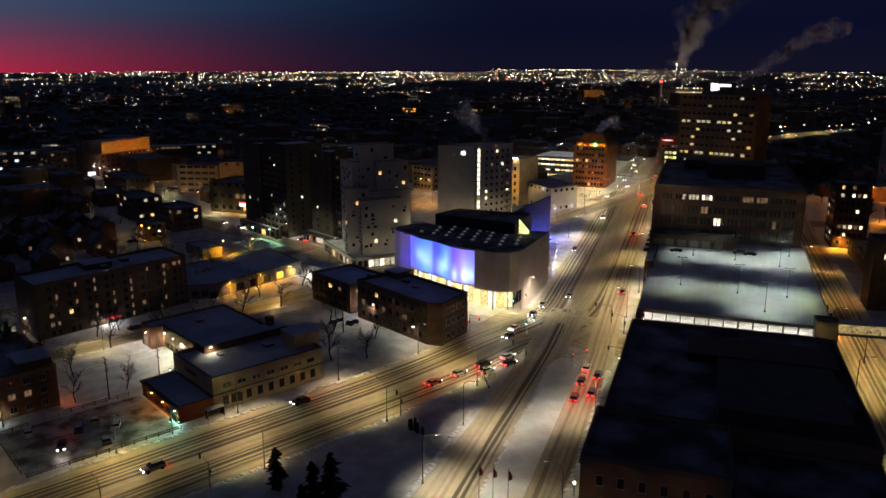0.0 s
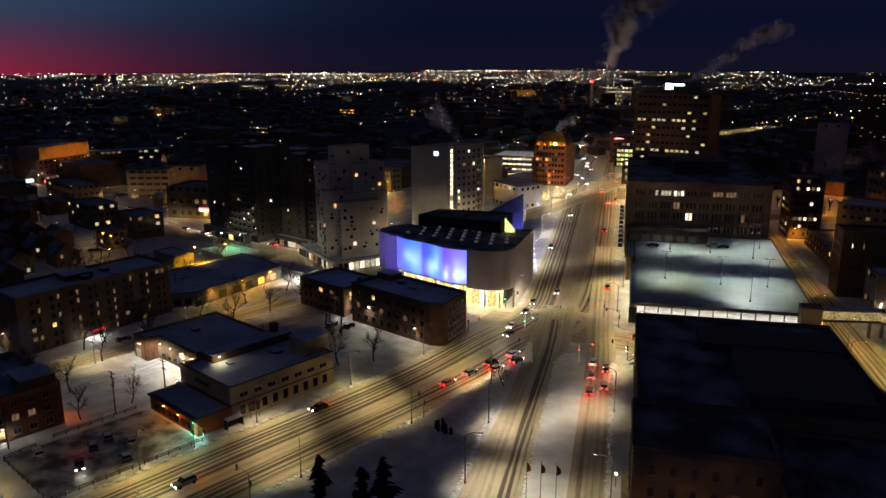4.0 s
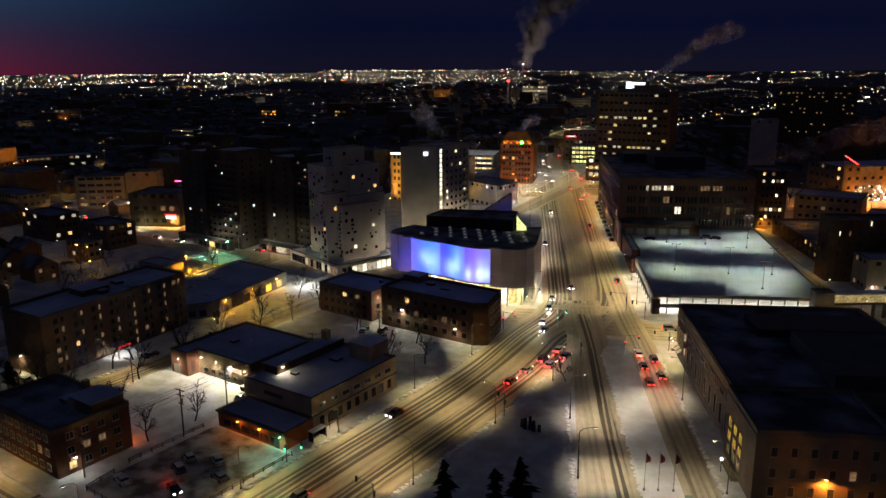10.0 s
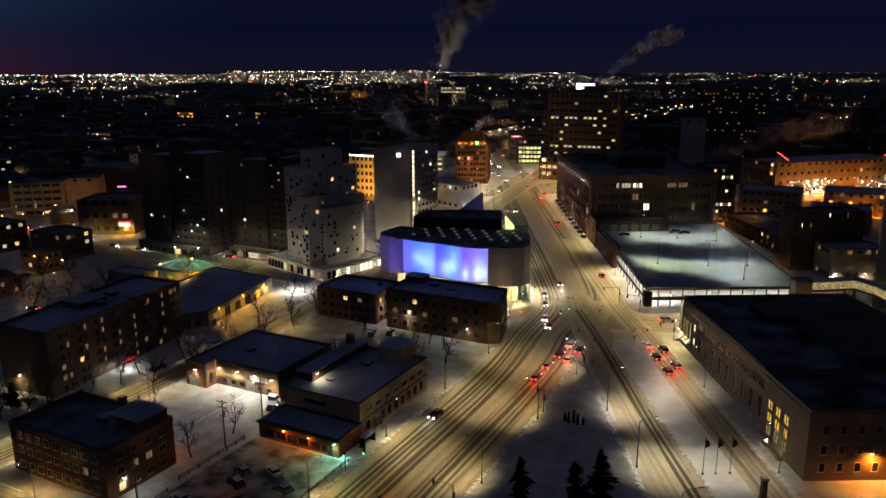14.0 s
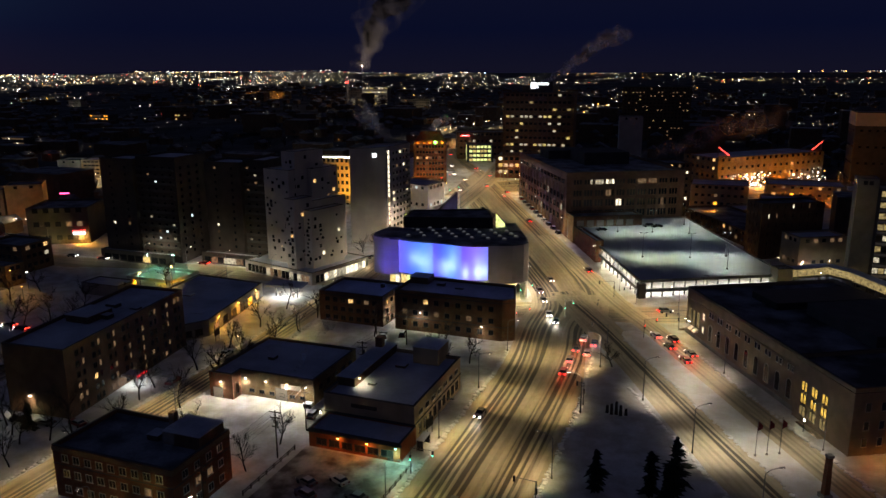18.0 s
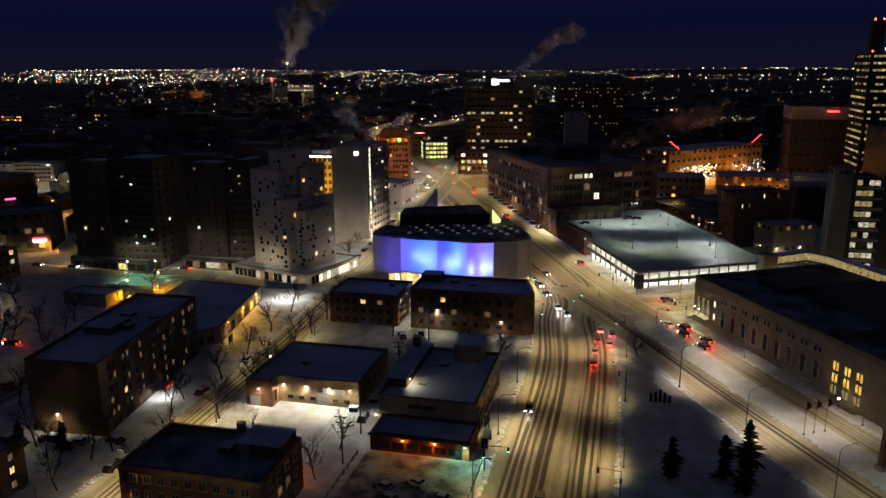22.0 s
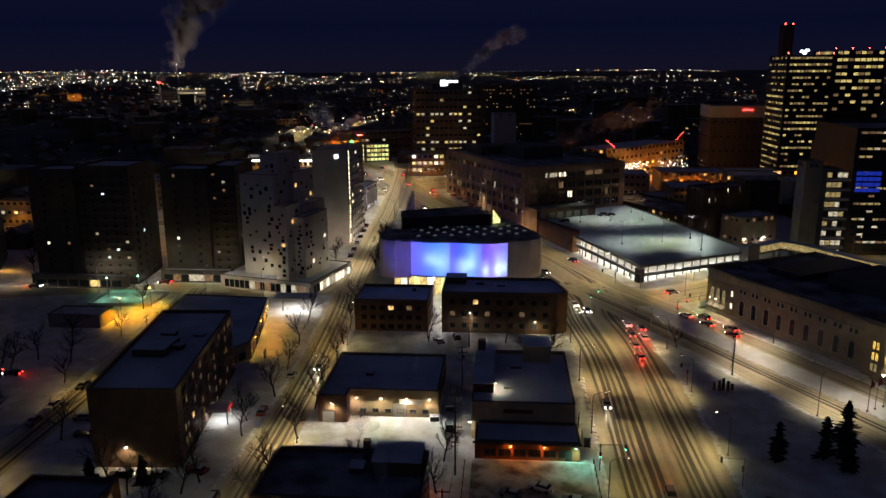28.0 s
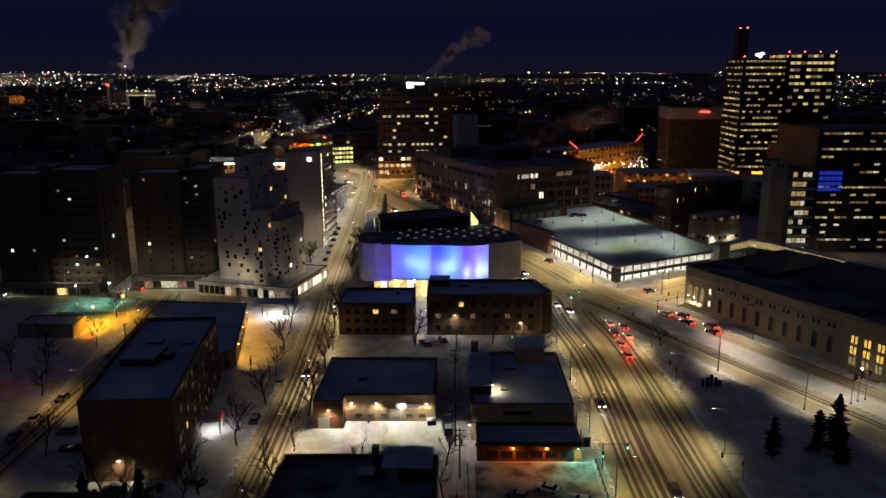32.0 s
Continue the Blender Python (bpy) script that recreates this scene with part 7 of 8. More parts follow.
def tree(seed, h):
    """A bare elm: a leaning trunk, limbs that bend upwards, branches and fine twigs."""
    r = random.Random(seed)
    trunk, twigs = Shape(), Shape()

    def stray(k):
        return Vector((r.uniform(-k, k), r.uniform(-k, k), r.uniform(-k, k)))

    def limb(shape, p, d, length, r0, r1, bits, lift, n):
        """A bent limb; gives back the places along it, with the way there."""
        out = []
        for k in range(bits):
            d = (d + stray(.22) + Vector((0, 0, lift))).normalized()
            q = p + d * length / bits
            shape.rod(p, q, r0 + (r1 - r0) * k / bits, r0 + (r1 - r0) * (k + 1) / bits, n)
            out.append((p.lerp(q, r.uniform(.2, 1)), d))
            p = q
        return out + [(p, d)]

    way = (Vector((0, 0, 1)) + Vector((r.uniform(-.16, .16), r.uniform(-.16, .16), 0))).normalized()
    stem = limb(trunk, Vector((0, 0, 0)), way, h * .62, h * .021, h * .011, 5, .05, 7)
    for k in range(9):
        p, d = stem[min(len(stem) - 1, 2 + k % 4)]
        a = k * 2.4 + r.uniform(-.5, .5)
        out = (d * .7 + Vector((math.cos(a), math.sin(a), .25)) * r.uniform(.6, 1.0)).normalized()
        for p1, d1 in limb(trunk, p, out, h * r.uniform(.26, .42), h * .0085, h * .004, 4, .12, 5)[1:]:
            for _ in range(2):
                for p2, d2 in limb(twigs, p1, (d1 + stray(.8)).normalized(), h * r.uniform(.09, .17), .034, .02, 2, .10, 3):
                    for _ in range(2):
                        limb(twigs, p2, (d2 + stray(.9)).normalized(), h * r.uniform(.05, .1), .02, .012, 1, .05, 3)
    ob = thing("bare_tree", "bare dark elm with a spreading crown of twigs in snow", "tree", group="bare street trees")
    part("trunk", trunk, bark, ob)
    part("crown", twigs, bark, ob)
    return ob


KINDS = [tree(30 + k, 9.5) for k in range(4)]
SPOTS = [(-207.0, 64), (-208.2, 92), (-209.8, 132), (-211.0, 152), (-219.0, 64.3), (-220.2, 71), (-217.9, 84), (-206.6, 47), (-185.5, 122.2), (-220.6, 46), (-221, 31), (-206.2, 34), (-206.8, 78), (-207.5, 104), (-209, 119),
         (-219.5, 100), (-221.5, 118), (-223.5, 136), (-232, 41), (-227, 38.5), (-237, 44), (-222.5, 42), (-164, 123), (-153, 112), (-158, 104), (-213.5, 196), (-214.2, 206), (-215, 217), (-215.6, 230), (-216.5, 243), (-230.8, 206), (-231.5, 222),
         (-243, 320), (-247, 333), (-240, 344), (-233, 316), (-256, 60), (-257.5, 96), (-259.5, 120), (-270.5, 60), (-272, 88), (-274, 120), (-283, 60), (-290, 90), (-300, 70), (-310, 100), (-284, 112), (-318, 60), (-306, 42), (-294, 34),
         (-176.0, 57), (-193, 50), (-176.4, 45.5), (-280, 146), (-319, 176)]
for k, (x, y) in enumerate(SPOTS):
    g = RNG.uniform(.75, 1.15)
    m = pose(x, y, .1, 0, 0, 77 * k)
    if k < 4:
        KINDS[k].matrix_basis = m
    else:
        c = copy_thing(KINDS[k % 4], m)
        c.scale = (g, g, g)
small = copy_thing(KINDS[1], pose(-117.4, 122.2, .1, 0, 0, 40))
small.scale = (.85, .85, .66)
rt = random.Random(77)
for k in range(44):
    x, y = rt.uniform(-440, -275), rt.uniform(18, 130)
    if not (-304 < x < -270 and y > 118):
        c = copy_thing(KINDS[k % 4], pose(x, y, .1, 0, 0, 61 * k))
        c.scale = (1.05, 1.05, 1.0)


def spruce(x, y, h, seed):
    r = random.Random(seed)
    s = Shape()
    for k in range(430):
        t = (k / 430) ** .85
        z = h * (.06 + .92 * t)
        a = k * 2.399 + r.uniform(-.5, .5)
        lump = noise.noise(Vector((math.cos(a) * 1.3, math.sin(a) * 1.3, z * .55 + seed)))
        reach = h * .18 * (1 - t) ** .5 * r.uniform(.25, 1.25) * (1 + 1.6 * lump) + .2
        w = Vector((math.cos(a), math.sin(a), .12 - .6 * r.random()))
        side = Vector((-w.y, w.x, 0)) * reach * .20
        p = Vector((0, 0, z))
        q = p + w * reach
        mid = p + w * reach * .55
        i = len(s.v)
        s.v += [tuple(p), tuple(mid + side + Vector((0, 0, .12))), tuple(q), tuple(mid - side + Vector((0, 0, .12))), tuple(mid + Vector((0, 0, -.22)))]
        s.f += [(i, i + 1, i + 4), (i + 1, i + 2, i + 4), (i + 2, i + 3, i + 4), (i + 3, i, i + 4), (i, i + 3, i + 2, i + 1)]
    ob = thing("spruce", "dark spruce standing in a snowy park", "tree", (x, y, .1), group="park spruces")
    part("trunk", Shape().rod((0, 0, 0), (0, 0, h * .9), h * .018, .03, 7), bark, ob)
    part("crown", s, needles, ob)


for k, (x, y, h) in enumerate(((-102.4, 62.5, 9.5), (-98.3, 63.6, 12.5), (-111.9, 60.8, 9.0), (-99.5, 58.5, 8.0), (-230.5, 44, 6.5), (-234, 35.5, 7.5), (-240, 43, 6.0))):
    spruce(x, y, h, 60 + k)

# the stone circle, flagpoles and pillar in the park
mo = thing("standing_stones", "group of dark upright memorial stones in snow", "monument", (-112.7, 94.6, .12))
for k, (dx, dy, h) in enumerate(((-1.9, .2, 1.9), (-.9, -.3, 2.6), (.1, .1, 3.1), (1.1, -.2, 2.5), (2.2, .3, 1.6))):
    part("stone", Shape().prism([(dx - .38, dy - .3), (dx + .38, dy - .26), (dx + .34, dy + .28), (dx - .36, dy + .25)], 0, h, [(dx - .28, dy - .2), (dx + .26, dy - .2), (dx + .25, dy + .2), (dx - .28, dy + .18)]), bronze, mo)
for k, (x, y) in enumerate(((-84.0, 85.2), (-81.8, 86.5), (-79.4, 87.8))):
    fp = thing("flagpole", "slim flagpole with a limp dark flag", "flagpole", (x, y, .12), group="flagpoles")
    part("pole", Shape().rod((0, 0, 0), (0, 0, 7.8), .07, .04, 8), steel, fp)
    part("base", Shape().rod((0, 0, 0), (0, 0, .4), .25, .2, 8), concrete, fp)
    fl = Shape()
    for j in range(5):
        fl.box(.08 + .16 * j, -.03 + .06 * (j % 2), 5.6 + .12 * j, .25 + .16 * j, .03 + .06 * (j % 2), 7.5 - .14 * j)
    part("flag", fl, cloth, fp)
    part("finial", Shape().blob((0, 0, 7.9), .1, .1, .1), steel, fp)


pi = thing("stone_pillar", "tall reddish stone memorial pillar in a snowy median", "monument", (-72.7, 73.4, .15), 28)
part("plinth", Shape().box(-.9, -.9, 0, .9, .9, .8), concrete, pi)
part("shaft", Shape().prism([(-.55, -.55), (.55, -.55), (.55, .55), (-.55, .55)], .8, 8.0, [(-.42, -.42), (.42, -.42), (.42, .42), (-.42, .42)]), brick_red, pi)
part("cap", Shape().box(-.55, -.55, 8.003, .55, .55, 8.5), concrete, pi)


# ---------------------------------------------------------------- vehicles


def car(paint, lit, tall=False):
    """A car with its nose along +y."""
    ob = thing("car", "", "car", group="cars")
    w, h = .9, (1.75 if tall else 1.42)
    sill, belt = .35, .92 if not tall else 1.05
    body = Shape().prism([(-w, -2.25), (w, -2.25), (w, 2.0), (w * .75, 2.3), (-w * .75, 2.3), (-w, 2.0)], sill, belt, [(-w * .95, -2.2), (w * .95, -2.2), (w * .94, 1.9), (w * .66, 2.15), (-w * .66, 2.15), (-w * .94, 1.9)])
    part("body", body, paint, ob)
    y0, y1 = (-2.1, 1.1) if tall else (-1.7, .95)
    part("cabin_glass", Shape().prism([(-w * .92, y0), (w * .92, y0), (w * .92, y1), (-w * .92, y1)], belt, h - .08, [(-w * .72, y0 + .45), (w * .72, y0 + .45), (w * .72, y1 - .7), (-w * .72, y1 - .7)]), glass, ob)
    part("roof_panel", Shape().prism([(-w * .74, y0 + .42), (w * .74, y0 + .42), (w * .74, y1 - .68), (-w * .74, y1 - .68)], h - .078, h), paint if lit else roof_snow, ob)
    for x in (-w + .06, w - .06):
        for y in (-1.4, 1.4):
            part("wheel", Shape().rod((x - .11, y, .34), (x + .11, y, .34), .34, .34, 12), rubber, ob)
    for x in (-.62, .62):
        part("headlight", Shape().box(x - .2, 2.12, .58, x + .2, 2.3, .78), head_glow if lit else head_off, ob)
        part("tail_light", Shape().box(x - .2, -2.32, .62, x + .2, -2.2, .85), tail_glow if lit else tail_off, ob)
    if lit:
        for x, y, aim, e, c in ((0, 2.5, 82, 420, (1, .93, .8)), (0, -2.5, -65, 260, (1, .05, .02))):
            key = ("car", e)
            if key not in LIGHT_DATA:
                li = bpy.data.lights.new("car_light", "SPOT")
                li.energy, li.color, li.spot_size, li.spot_blend, li.shadow_soft_size = e, c, radians(80), .8, .2
                LIGHT_DATA[key] = li
            lo = new("car_light", LIGHT_DATA[key])
            lo.parent = ob
            lo.matrix_basis = pose(x, y, .75, aim, 0, 0)
    return ob


CARS = {}
COLOUR = ("black", "white", "grey", "dark red", "dark blue")


def put_car(x, y, rz, kind, lit, tall=False, z=.05):
    key = (kind, lit, tall)
    m = pose(x, y, z + (rise(x, y) if z < 5 else 0), 0, 0, rz)
    if key not in CARS:
        CARS[key] = car(PAINTS[kind], lit, tall)
        tagged(CARS[key], "%s %s %s" % (COLOUR[kind], "sport utility car" if tall else "saloon car", "with its lights on in the road" if lit else "parked under a dusting of snow"))
        CARS[key].matrix_basis = m
        return CARS[key]
    return copy_thing(CARS[key], m)


AV = math.degrees(math.atan2(-AY.x, AY.y))      # heading up the boulevard
for x, y, rz, k, lit, tall in (
        (-266.2, 139.3, 184, 0, 0, 0), (-266.6, 127, 184, 2, 0, 1), (-217.2, 95.6, 2, 1, 0, 0), (-218.0, 75, 2, 3, 0, 0), (-211.5, 100.9, 182, 0, 1, 0), (-266.6, 74.5, 181, 1, 0, 0), (-266.4, 66.8, 181, 2, 0, 0), (-265.9, 85.5, 181, 0, 0, 0),
        (-256.3, 69, 95, 2, 0, 1), (-252, 62, 92, 0, 0, 0), (-215.9, 40, 2, 0, 0, 1), (-207.5, 36.5, 182, 3, 0, 0), (-182.6, 121.8, 30, 2, 0, 0), (-177.8, 125.0, 15, 0, 0, 1), (-236, 46.5, 100, 0, 0, 1), (-229.5, 47, 98, 2, 0, 0), (-222.5, 49.3, 80, 3, 0, 0),
        (-163, 45.5, 70, 2, 0, 0), (-161, 41.5, 72, 4, 0, 1), (-157.5, 48, 65, 1, 0, 0), (-166.5, 33, 80, 1, 0, 0), (-155.5, 36.5, 250, 0, 1, 0), (-152, 44, 80, 2, 0, 0), (-175.8, 70.5, 5, 0, 0, 1), (-213.0, 157, 190, 2, 1, 0)):
    put_car(x, y, rz, k, bool(lit), bool(tall), .2)
for n, s, k, tall in ((-24.4, 183, 1, 0), (-21.0, 179, 0, 1), (-24.4, 174, 0, 0), (-21.0, 168, 2, 0), (-24.4, 164, 3, 0)):
    put_car(*ns(n, s), AV, k, True, bool(tall))
for x, y, k in ((-127.9, 140, 1), (-128.3, 131.2, 0), (-128.5, 122.6, 2), (-128.5, 114, 3), (-124.4, 136.8, 4), (-125.0, 129, 1)):
    put_car(x, y, 3, k, True, k == 0)
for x, y, rz, k in ((-142.0, 158, 196, 1), (-147, 172, 205, 0), (-150.5, 181, 208, 2), (-138.5, 152, 190, 4), (-141.2, 84, 180, 0), (-134.6, 47, 180, 2)):
    put_car(x, y, rz, k, True, k == 2)
rc = random.Random(5)
for k in range(22):
    s = 240 + 18 * k + rc.uniform(-6, 6)
    if s > 400 or k % 3 == 0:
        put_car(*ns(rc.choice((-46.5, -42.5, -39)), s), AV + 180, rc.randrange(5), True, rc.random() < .4)
    if k % 4 == 0 or 370 < s < 440:
        put_car(*ns(rc.choice((-30, -26, -22.5)), s + 7), AV, rc.randrange(5), True, rc.random() < .4)
for k in range(10):
    put_car(*ns(-18.9, 300 + 7.5 * k), AV, rc.randrange(5), False, rc.random() < .4, .2)
    put_car(*ns(40.5, 250 + 9 * k), AV, rc.randrange(5), False, rc.random() < .4, .2)
for x, y, d in ((-108, 173.5, -62), (-300, 175, 90), (-330, 167.5, 270), (-286, 175, 90), (-262, 176, 90), (-346, 167, 270), (-420, 175, 90)):
    put_car(x, y, d, rc.randrange(5), True, rc.random() < .4)
for n, s, k in ((-7, 279, 0), (14.5, 282, 2), (18, 281, 0)):
    put_car(*ns(n, s), AV + 90, k, False, k == 2, 6.52 + RISE * (s - 218))
for k in range(7):
    put_car(*ns(50.5, 140 + 6.5 * k), AV, rc.randrange(5), False, rc.random() < .4, .05)
for k, (x, y) in enumerate(YARD_CARS):
    put_car(x, y, 0, k % 5, False, k % 3 == 0, .14)
for x, y, d in ((-412, 172, 80), (-405, 169.5, 80), (-398, 171, 82), (-288, 92, 90), (-294, 93, 90)):
    put_car(x, y, d, rc.randrange(5), True)
for k in range(8):
    put_car(-219.5 - .045 * k * 8 - 5.2, 192 + 9 * k, 3, rc.randrange(5), False, False, .05)

# bus shelter, sign boards, bins, snow banks
bs = thing("bus_shelter", "small glass bus shelter with a snowy roof", "bus shelter", (-147.6, 66, .15), 90)
part("roof", Shape().box(-2, -.8, 2.35, 2, .8, 2.5), roof_snow, bs)
part("back_pane", Shape().box(-1.9, .66, .15, 1.9, .7, 2.3), glass, bs)
for x in (-1.92, 1.88):
    part("end_pane", Shape().box(x, -.6, .15, x + .04, .64, 2.3), glass, bs)
for x in (-1.95, 1.95):
    for y in (-.7, .72):
        part("post", Shape().box(x - .05, y - .05, 0, x + .05, y + .05, 2.36), steel, bs)
part("bench", Shape().box(-1.4, .2, .42, 1.4, .6, .5), steel, bs)
for x, y, rz in ((-148.6, 72, 80), (-226.5, 104, 98)):
    bb = thing("sign_board", "dark roadside sign board on two posts", "sign", (x, y, .15), rz)
    part("board", Shape().box(-1.3, -.1, 1.6, 1.3, .1, 3.6), black_metal, bb)
    for k in (-1, 1):
        part("post", Shape().box(k - .06, -.06, 0, k + .06, .06, 1.6), steel, bb)
for x, y in ((-179.4, 74.2), (-176.5, 79.5), (-183.5, 124)):
    bn = thing("waste_bin", "dark steel waste bin in a snowy lane", "bin", (x, y, .1), 8, group="waste bins")
    part("tub", Shape().prism([(-.9, -.6), (.9, -.6), (.9, .6), (-.9, .6)], 0, 1.2, [(-1, -.75), (1, -.75), (1, .7), (-1, .7)]), dark_clad, bn)
    part("lid", Shape().box(-1.04, -.8, 1.203, 1.04, .74, 1.3), roof_snow, bn)


def bank(pts, seed, w=.55, h=.24):
    """A ploughed bank of lumpy snow along a kerb."""
    r = random.Random(seed)
    line = smooth_line(pts, .8)
    s = Shape()
    for p in line:
        k = r.uniform(.6, 1.2)
        s.blob((p.x + r.uniform(-.35, .35), p.y + r.uniform(-.35, .35), .08), w * k * 1.25, w * k * 1.35, h * k * r.uniform(.35, .85), 7, 4)
    solid("snow_bank", s, snow_clean, "lumpy ploughed snow bank along a kerb", "snow", "stuff", smooth=True)


bank([(-145.6, 24), (-145.6, 60), (-145.3, 110), (-147, 128)], 1)
bank([(-121.3, -20), (-121.3, 50), (-121.2, 95), (-123.5, 128)], 2)
bank([ns(-46.0, 40), ns(-46.2, 100), ns(-45.5, 150)], 3)
bank([ns(-18.9, 30), ns(-18.9, 100), ns(-18.9, 184)], 4)
bank([ns(-33.7, 30), ns(-33.7, 184)], 5, .5, .2)
bank([(-206.8, 24), (-207.0, 90), (-208.8, 135)], 6)
bank([(-217.2, 24), (-217.6, 90), (-220.5, 140)], 7)

# ---------------------------------------------------------------- the far city
EYE_AT = Vector((-100, -40))
rr = random.Random(11)


def clear_of_core(x, y, reach=8.0):
    """True off the roads, the near blocks and every building that stands by itself."""
    if -330 < x < 60 and -120 < y < 300:
        return False
    n, s = Vector((x, y)).dot(AX), Vector((x, y)).dot(AY)
    if (-62 < n < -8 and s < 560) or (382 < s < 420 and n < 420) or (30 < n < 62 and s < 720) or (158 < y < 186 and x < -200):
        return False
    if y > 540 and abs(x + 365) < 45 and y < 1000:
        return False
    return all(abs(x - a) > c + reach or abs(y - b) > c + reach for a, b, c in BUILT)


def far_houses():
    walls, roofs = Shape(), Shape()
    for _ in range(3300):
        a = radians(rr.uniform(-52, 92))
        d = 230 + 2600 * rr.random() ** 1.5
        x, y = EYE_AT.x - math.sin(a) * d, EYE_AT.y + math.cos(a) * d
        if not clear_of_core(x, y):
            continue
        big = rr.random() < .12
        w, l, h = (rr.uniform(16, 40), rr.uniform(14, 30), rr.uniform(8, 20)) if big else (rr.uniform(7, 12), rr.uniform(8, 14), rr.uniform(5, 8))
        z = land(x, y)
        if a < radians(12) and d < 1200 and rr.random() < .3:
            h *= 1.8
        walls.box(x - w / 2, y - l / 2, z - 1, x + w / 2, y + l / 2, z + h)
        if big:
            roofs.box(x - w / 2 - .1, y - l / 2 - .1, z + h + .01, x + w / 2 + .1, y + l / 2 + .1, z + h + .4)
        else:
            i = len(roofs.v)
            x0, x1, y0, y1 = x - w / 2 - .4, x + w / 2 + .4, y - l / 2 - .4, y + l / 2 + .4
            zz = z + h + .01
            roofs.v += [(x0, y0, zz), (x1, y0, zz), (x1, y1, zz), (x0, y1, zz), (x, y0, zz + 2.6), (x, y1, zz + 2.6)]
            roofs.f += [(i, i + 1, i + 4), (i + 1, i + 2, i + 5, i + 4), (i + 2, i + 3, i + 5), (i + 3, i, i + 4, i + 5), (i + 3, i + 2, i + 1, i)]
    solid("far_houses", walls, brick_dark, "dark houses and low blocks of the far town", "houses", "stuff")
    solid("far_roofs", roofs, roof_dark, "snow-dusted roofs of the far town", "roofs", "stuff")


def far_trees():
    s = Shape()
    for _ in range(3600):
        a = radians(rr.uniform(-50, 92))
        d = 230 + 2400 * rr.random() ** 1.5
        x, y = EYE_AT.x - math.sin(a) * d, EYE_AT.y + math.cos(a) * d
        if not clear_of_core(x, y):
            continue
        z, h = land(x, y), rr.uniform(6, 12)
        s.rod((x, y, z), (x, y, z + h * .5), .25, .15, 3)
        for _ in range(9):
            b, e = rr.uniform(0, 6.28), rr.uniform(.2, 1.2)
            t = z + h * rr.uniform(.3, .55)
            q = (x + math.cos(b) * h * .4 * math.cos(e), y + math.sin(b) * h * .4 * math.cos(e), t + h * .45 * math.sin(e) + .6)
            s.rod((x, y, t), q, .35, .04, 3)
    solid("far_woods", s, bark, "bare winter trees over the far town", "trees", "stuff")


def far_lights():
    s = Shape()

    def dot(x, y, z, d, k=1.0):
        q = d * .00046 * k
        s.blob((x, y, z), q, q, q, 5, 3)

    for _ in range(1500):                        # scattered over the town
        a = radians(rr.uniform(-54, 94))
        d = 330 + 3600 * rr.random() ** 1.5
        x, y = EYE_AT.x - math.sin(a) * d, EYE_AT.y + math.cos(a) * d
        if not clear_of_core(x, y, 1):
            continue
        dot(x, y, land(x, y) + rr.uniform(8, 17), d, rr.choice((.24, .28, .33, .4, .6)) if d > 500 else .35)
    for _ in range(120):                         # lit yards, shops and junctions
        a = radians(rr.uniform(-50, 92))
        d = 420 + 3600 * rr.random() ** .9
        c = Vector((EYE_AT.x - math.sin(a) * d, EYE_AT.y + math.cos(a) * d))
        for k in range(rr.randrange(5, 15)):
            q = c + Vector((rr.gauss(0, d * .016), rr.gauss(0, d * .02)))
            if clear_of_core(q.x, q.y, 1):
                dot(q.x, q.y, land(q.x, q.y) + rr.uniform(3, 9), d, rr.choice((.45, .55, .75, 1.1)))
    for _ in range(85):                        # lamps in strings along far streets
        a = radians(rr.uniform(-50, 92))
        d = rr.uniform(900, 4300)
        b = rr.choice((0, 28.5, 118.5, 90)) + rr.uniform(-3, 3)
        w = Vector((-math.sin(radians(b)), math.cos(radians(b))))
        p = Vector((EYE_AT.x - math.sin(a) * d, EYE_AT.y + math.cos(a) * d))
        for k in range(rr.randrange(4, 14)):
            q = p + w * k * 42
            e = (q - EYE_AT).length
            if e < 4600 and clear_of_core(q.x, q.y, 1):
                dot(q.x, q.y, land(q.x, q.y) + 9, e, rr.uniform(.45, .9))
    for _ in range(185):                         # the thick band of strings below the horizon
        a0 = rr.choice((rr.uniform(-54, 94), rr.gauss(45, 18), rr.gauss(34, 10), rr.gauss(60, 14)))
        d = rr.uniform(2900, 4620)
        z = rr.uniform(3, 12)
        for k in range(rr.randrange(5, 22)):
            a = radians(a0 + k * rr.uniform(.12, .45))
            e = d + rr.gauss(0, 25)
            x, y = EYE_AT.x - math.sin(a) * e, EYE_AT.y + math.cos(a) * e
            dot(x, y, land(x, y) + z + rr.uniform(-2, 2), e, rr.choice((.5, .6, .7, .85, 1.25)))
    for k, p in enumerate(smooth_line([(-327, 560), (-364, 640), (-376, 760), (-368, 960), (-322, 1350), (-240, 1900)], 14)):
        e = (p - EYE_AT).length                 # lamps and cars of the long avenue
        for side in (-15, -6, 5, 14):
            if rr.random() < .45:
                dot(p.x + side, p.y + rr.uniform(-6, 6), land(p.x, p.y) + (9 if abs(side) > 9 else 1.0), e, rr.choice((.9, 1.2, 1.6)))
    solid("far_town_lights", s, city_glow, "white and amber lights of the far town", "lights", "stuff")


far_houses()
far_trees()
far_lights()

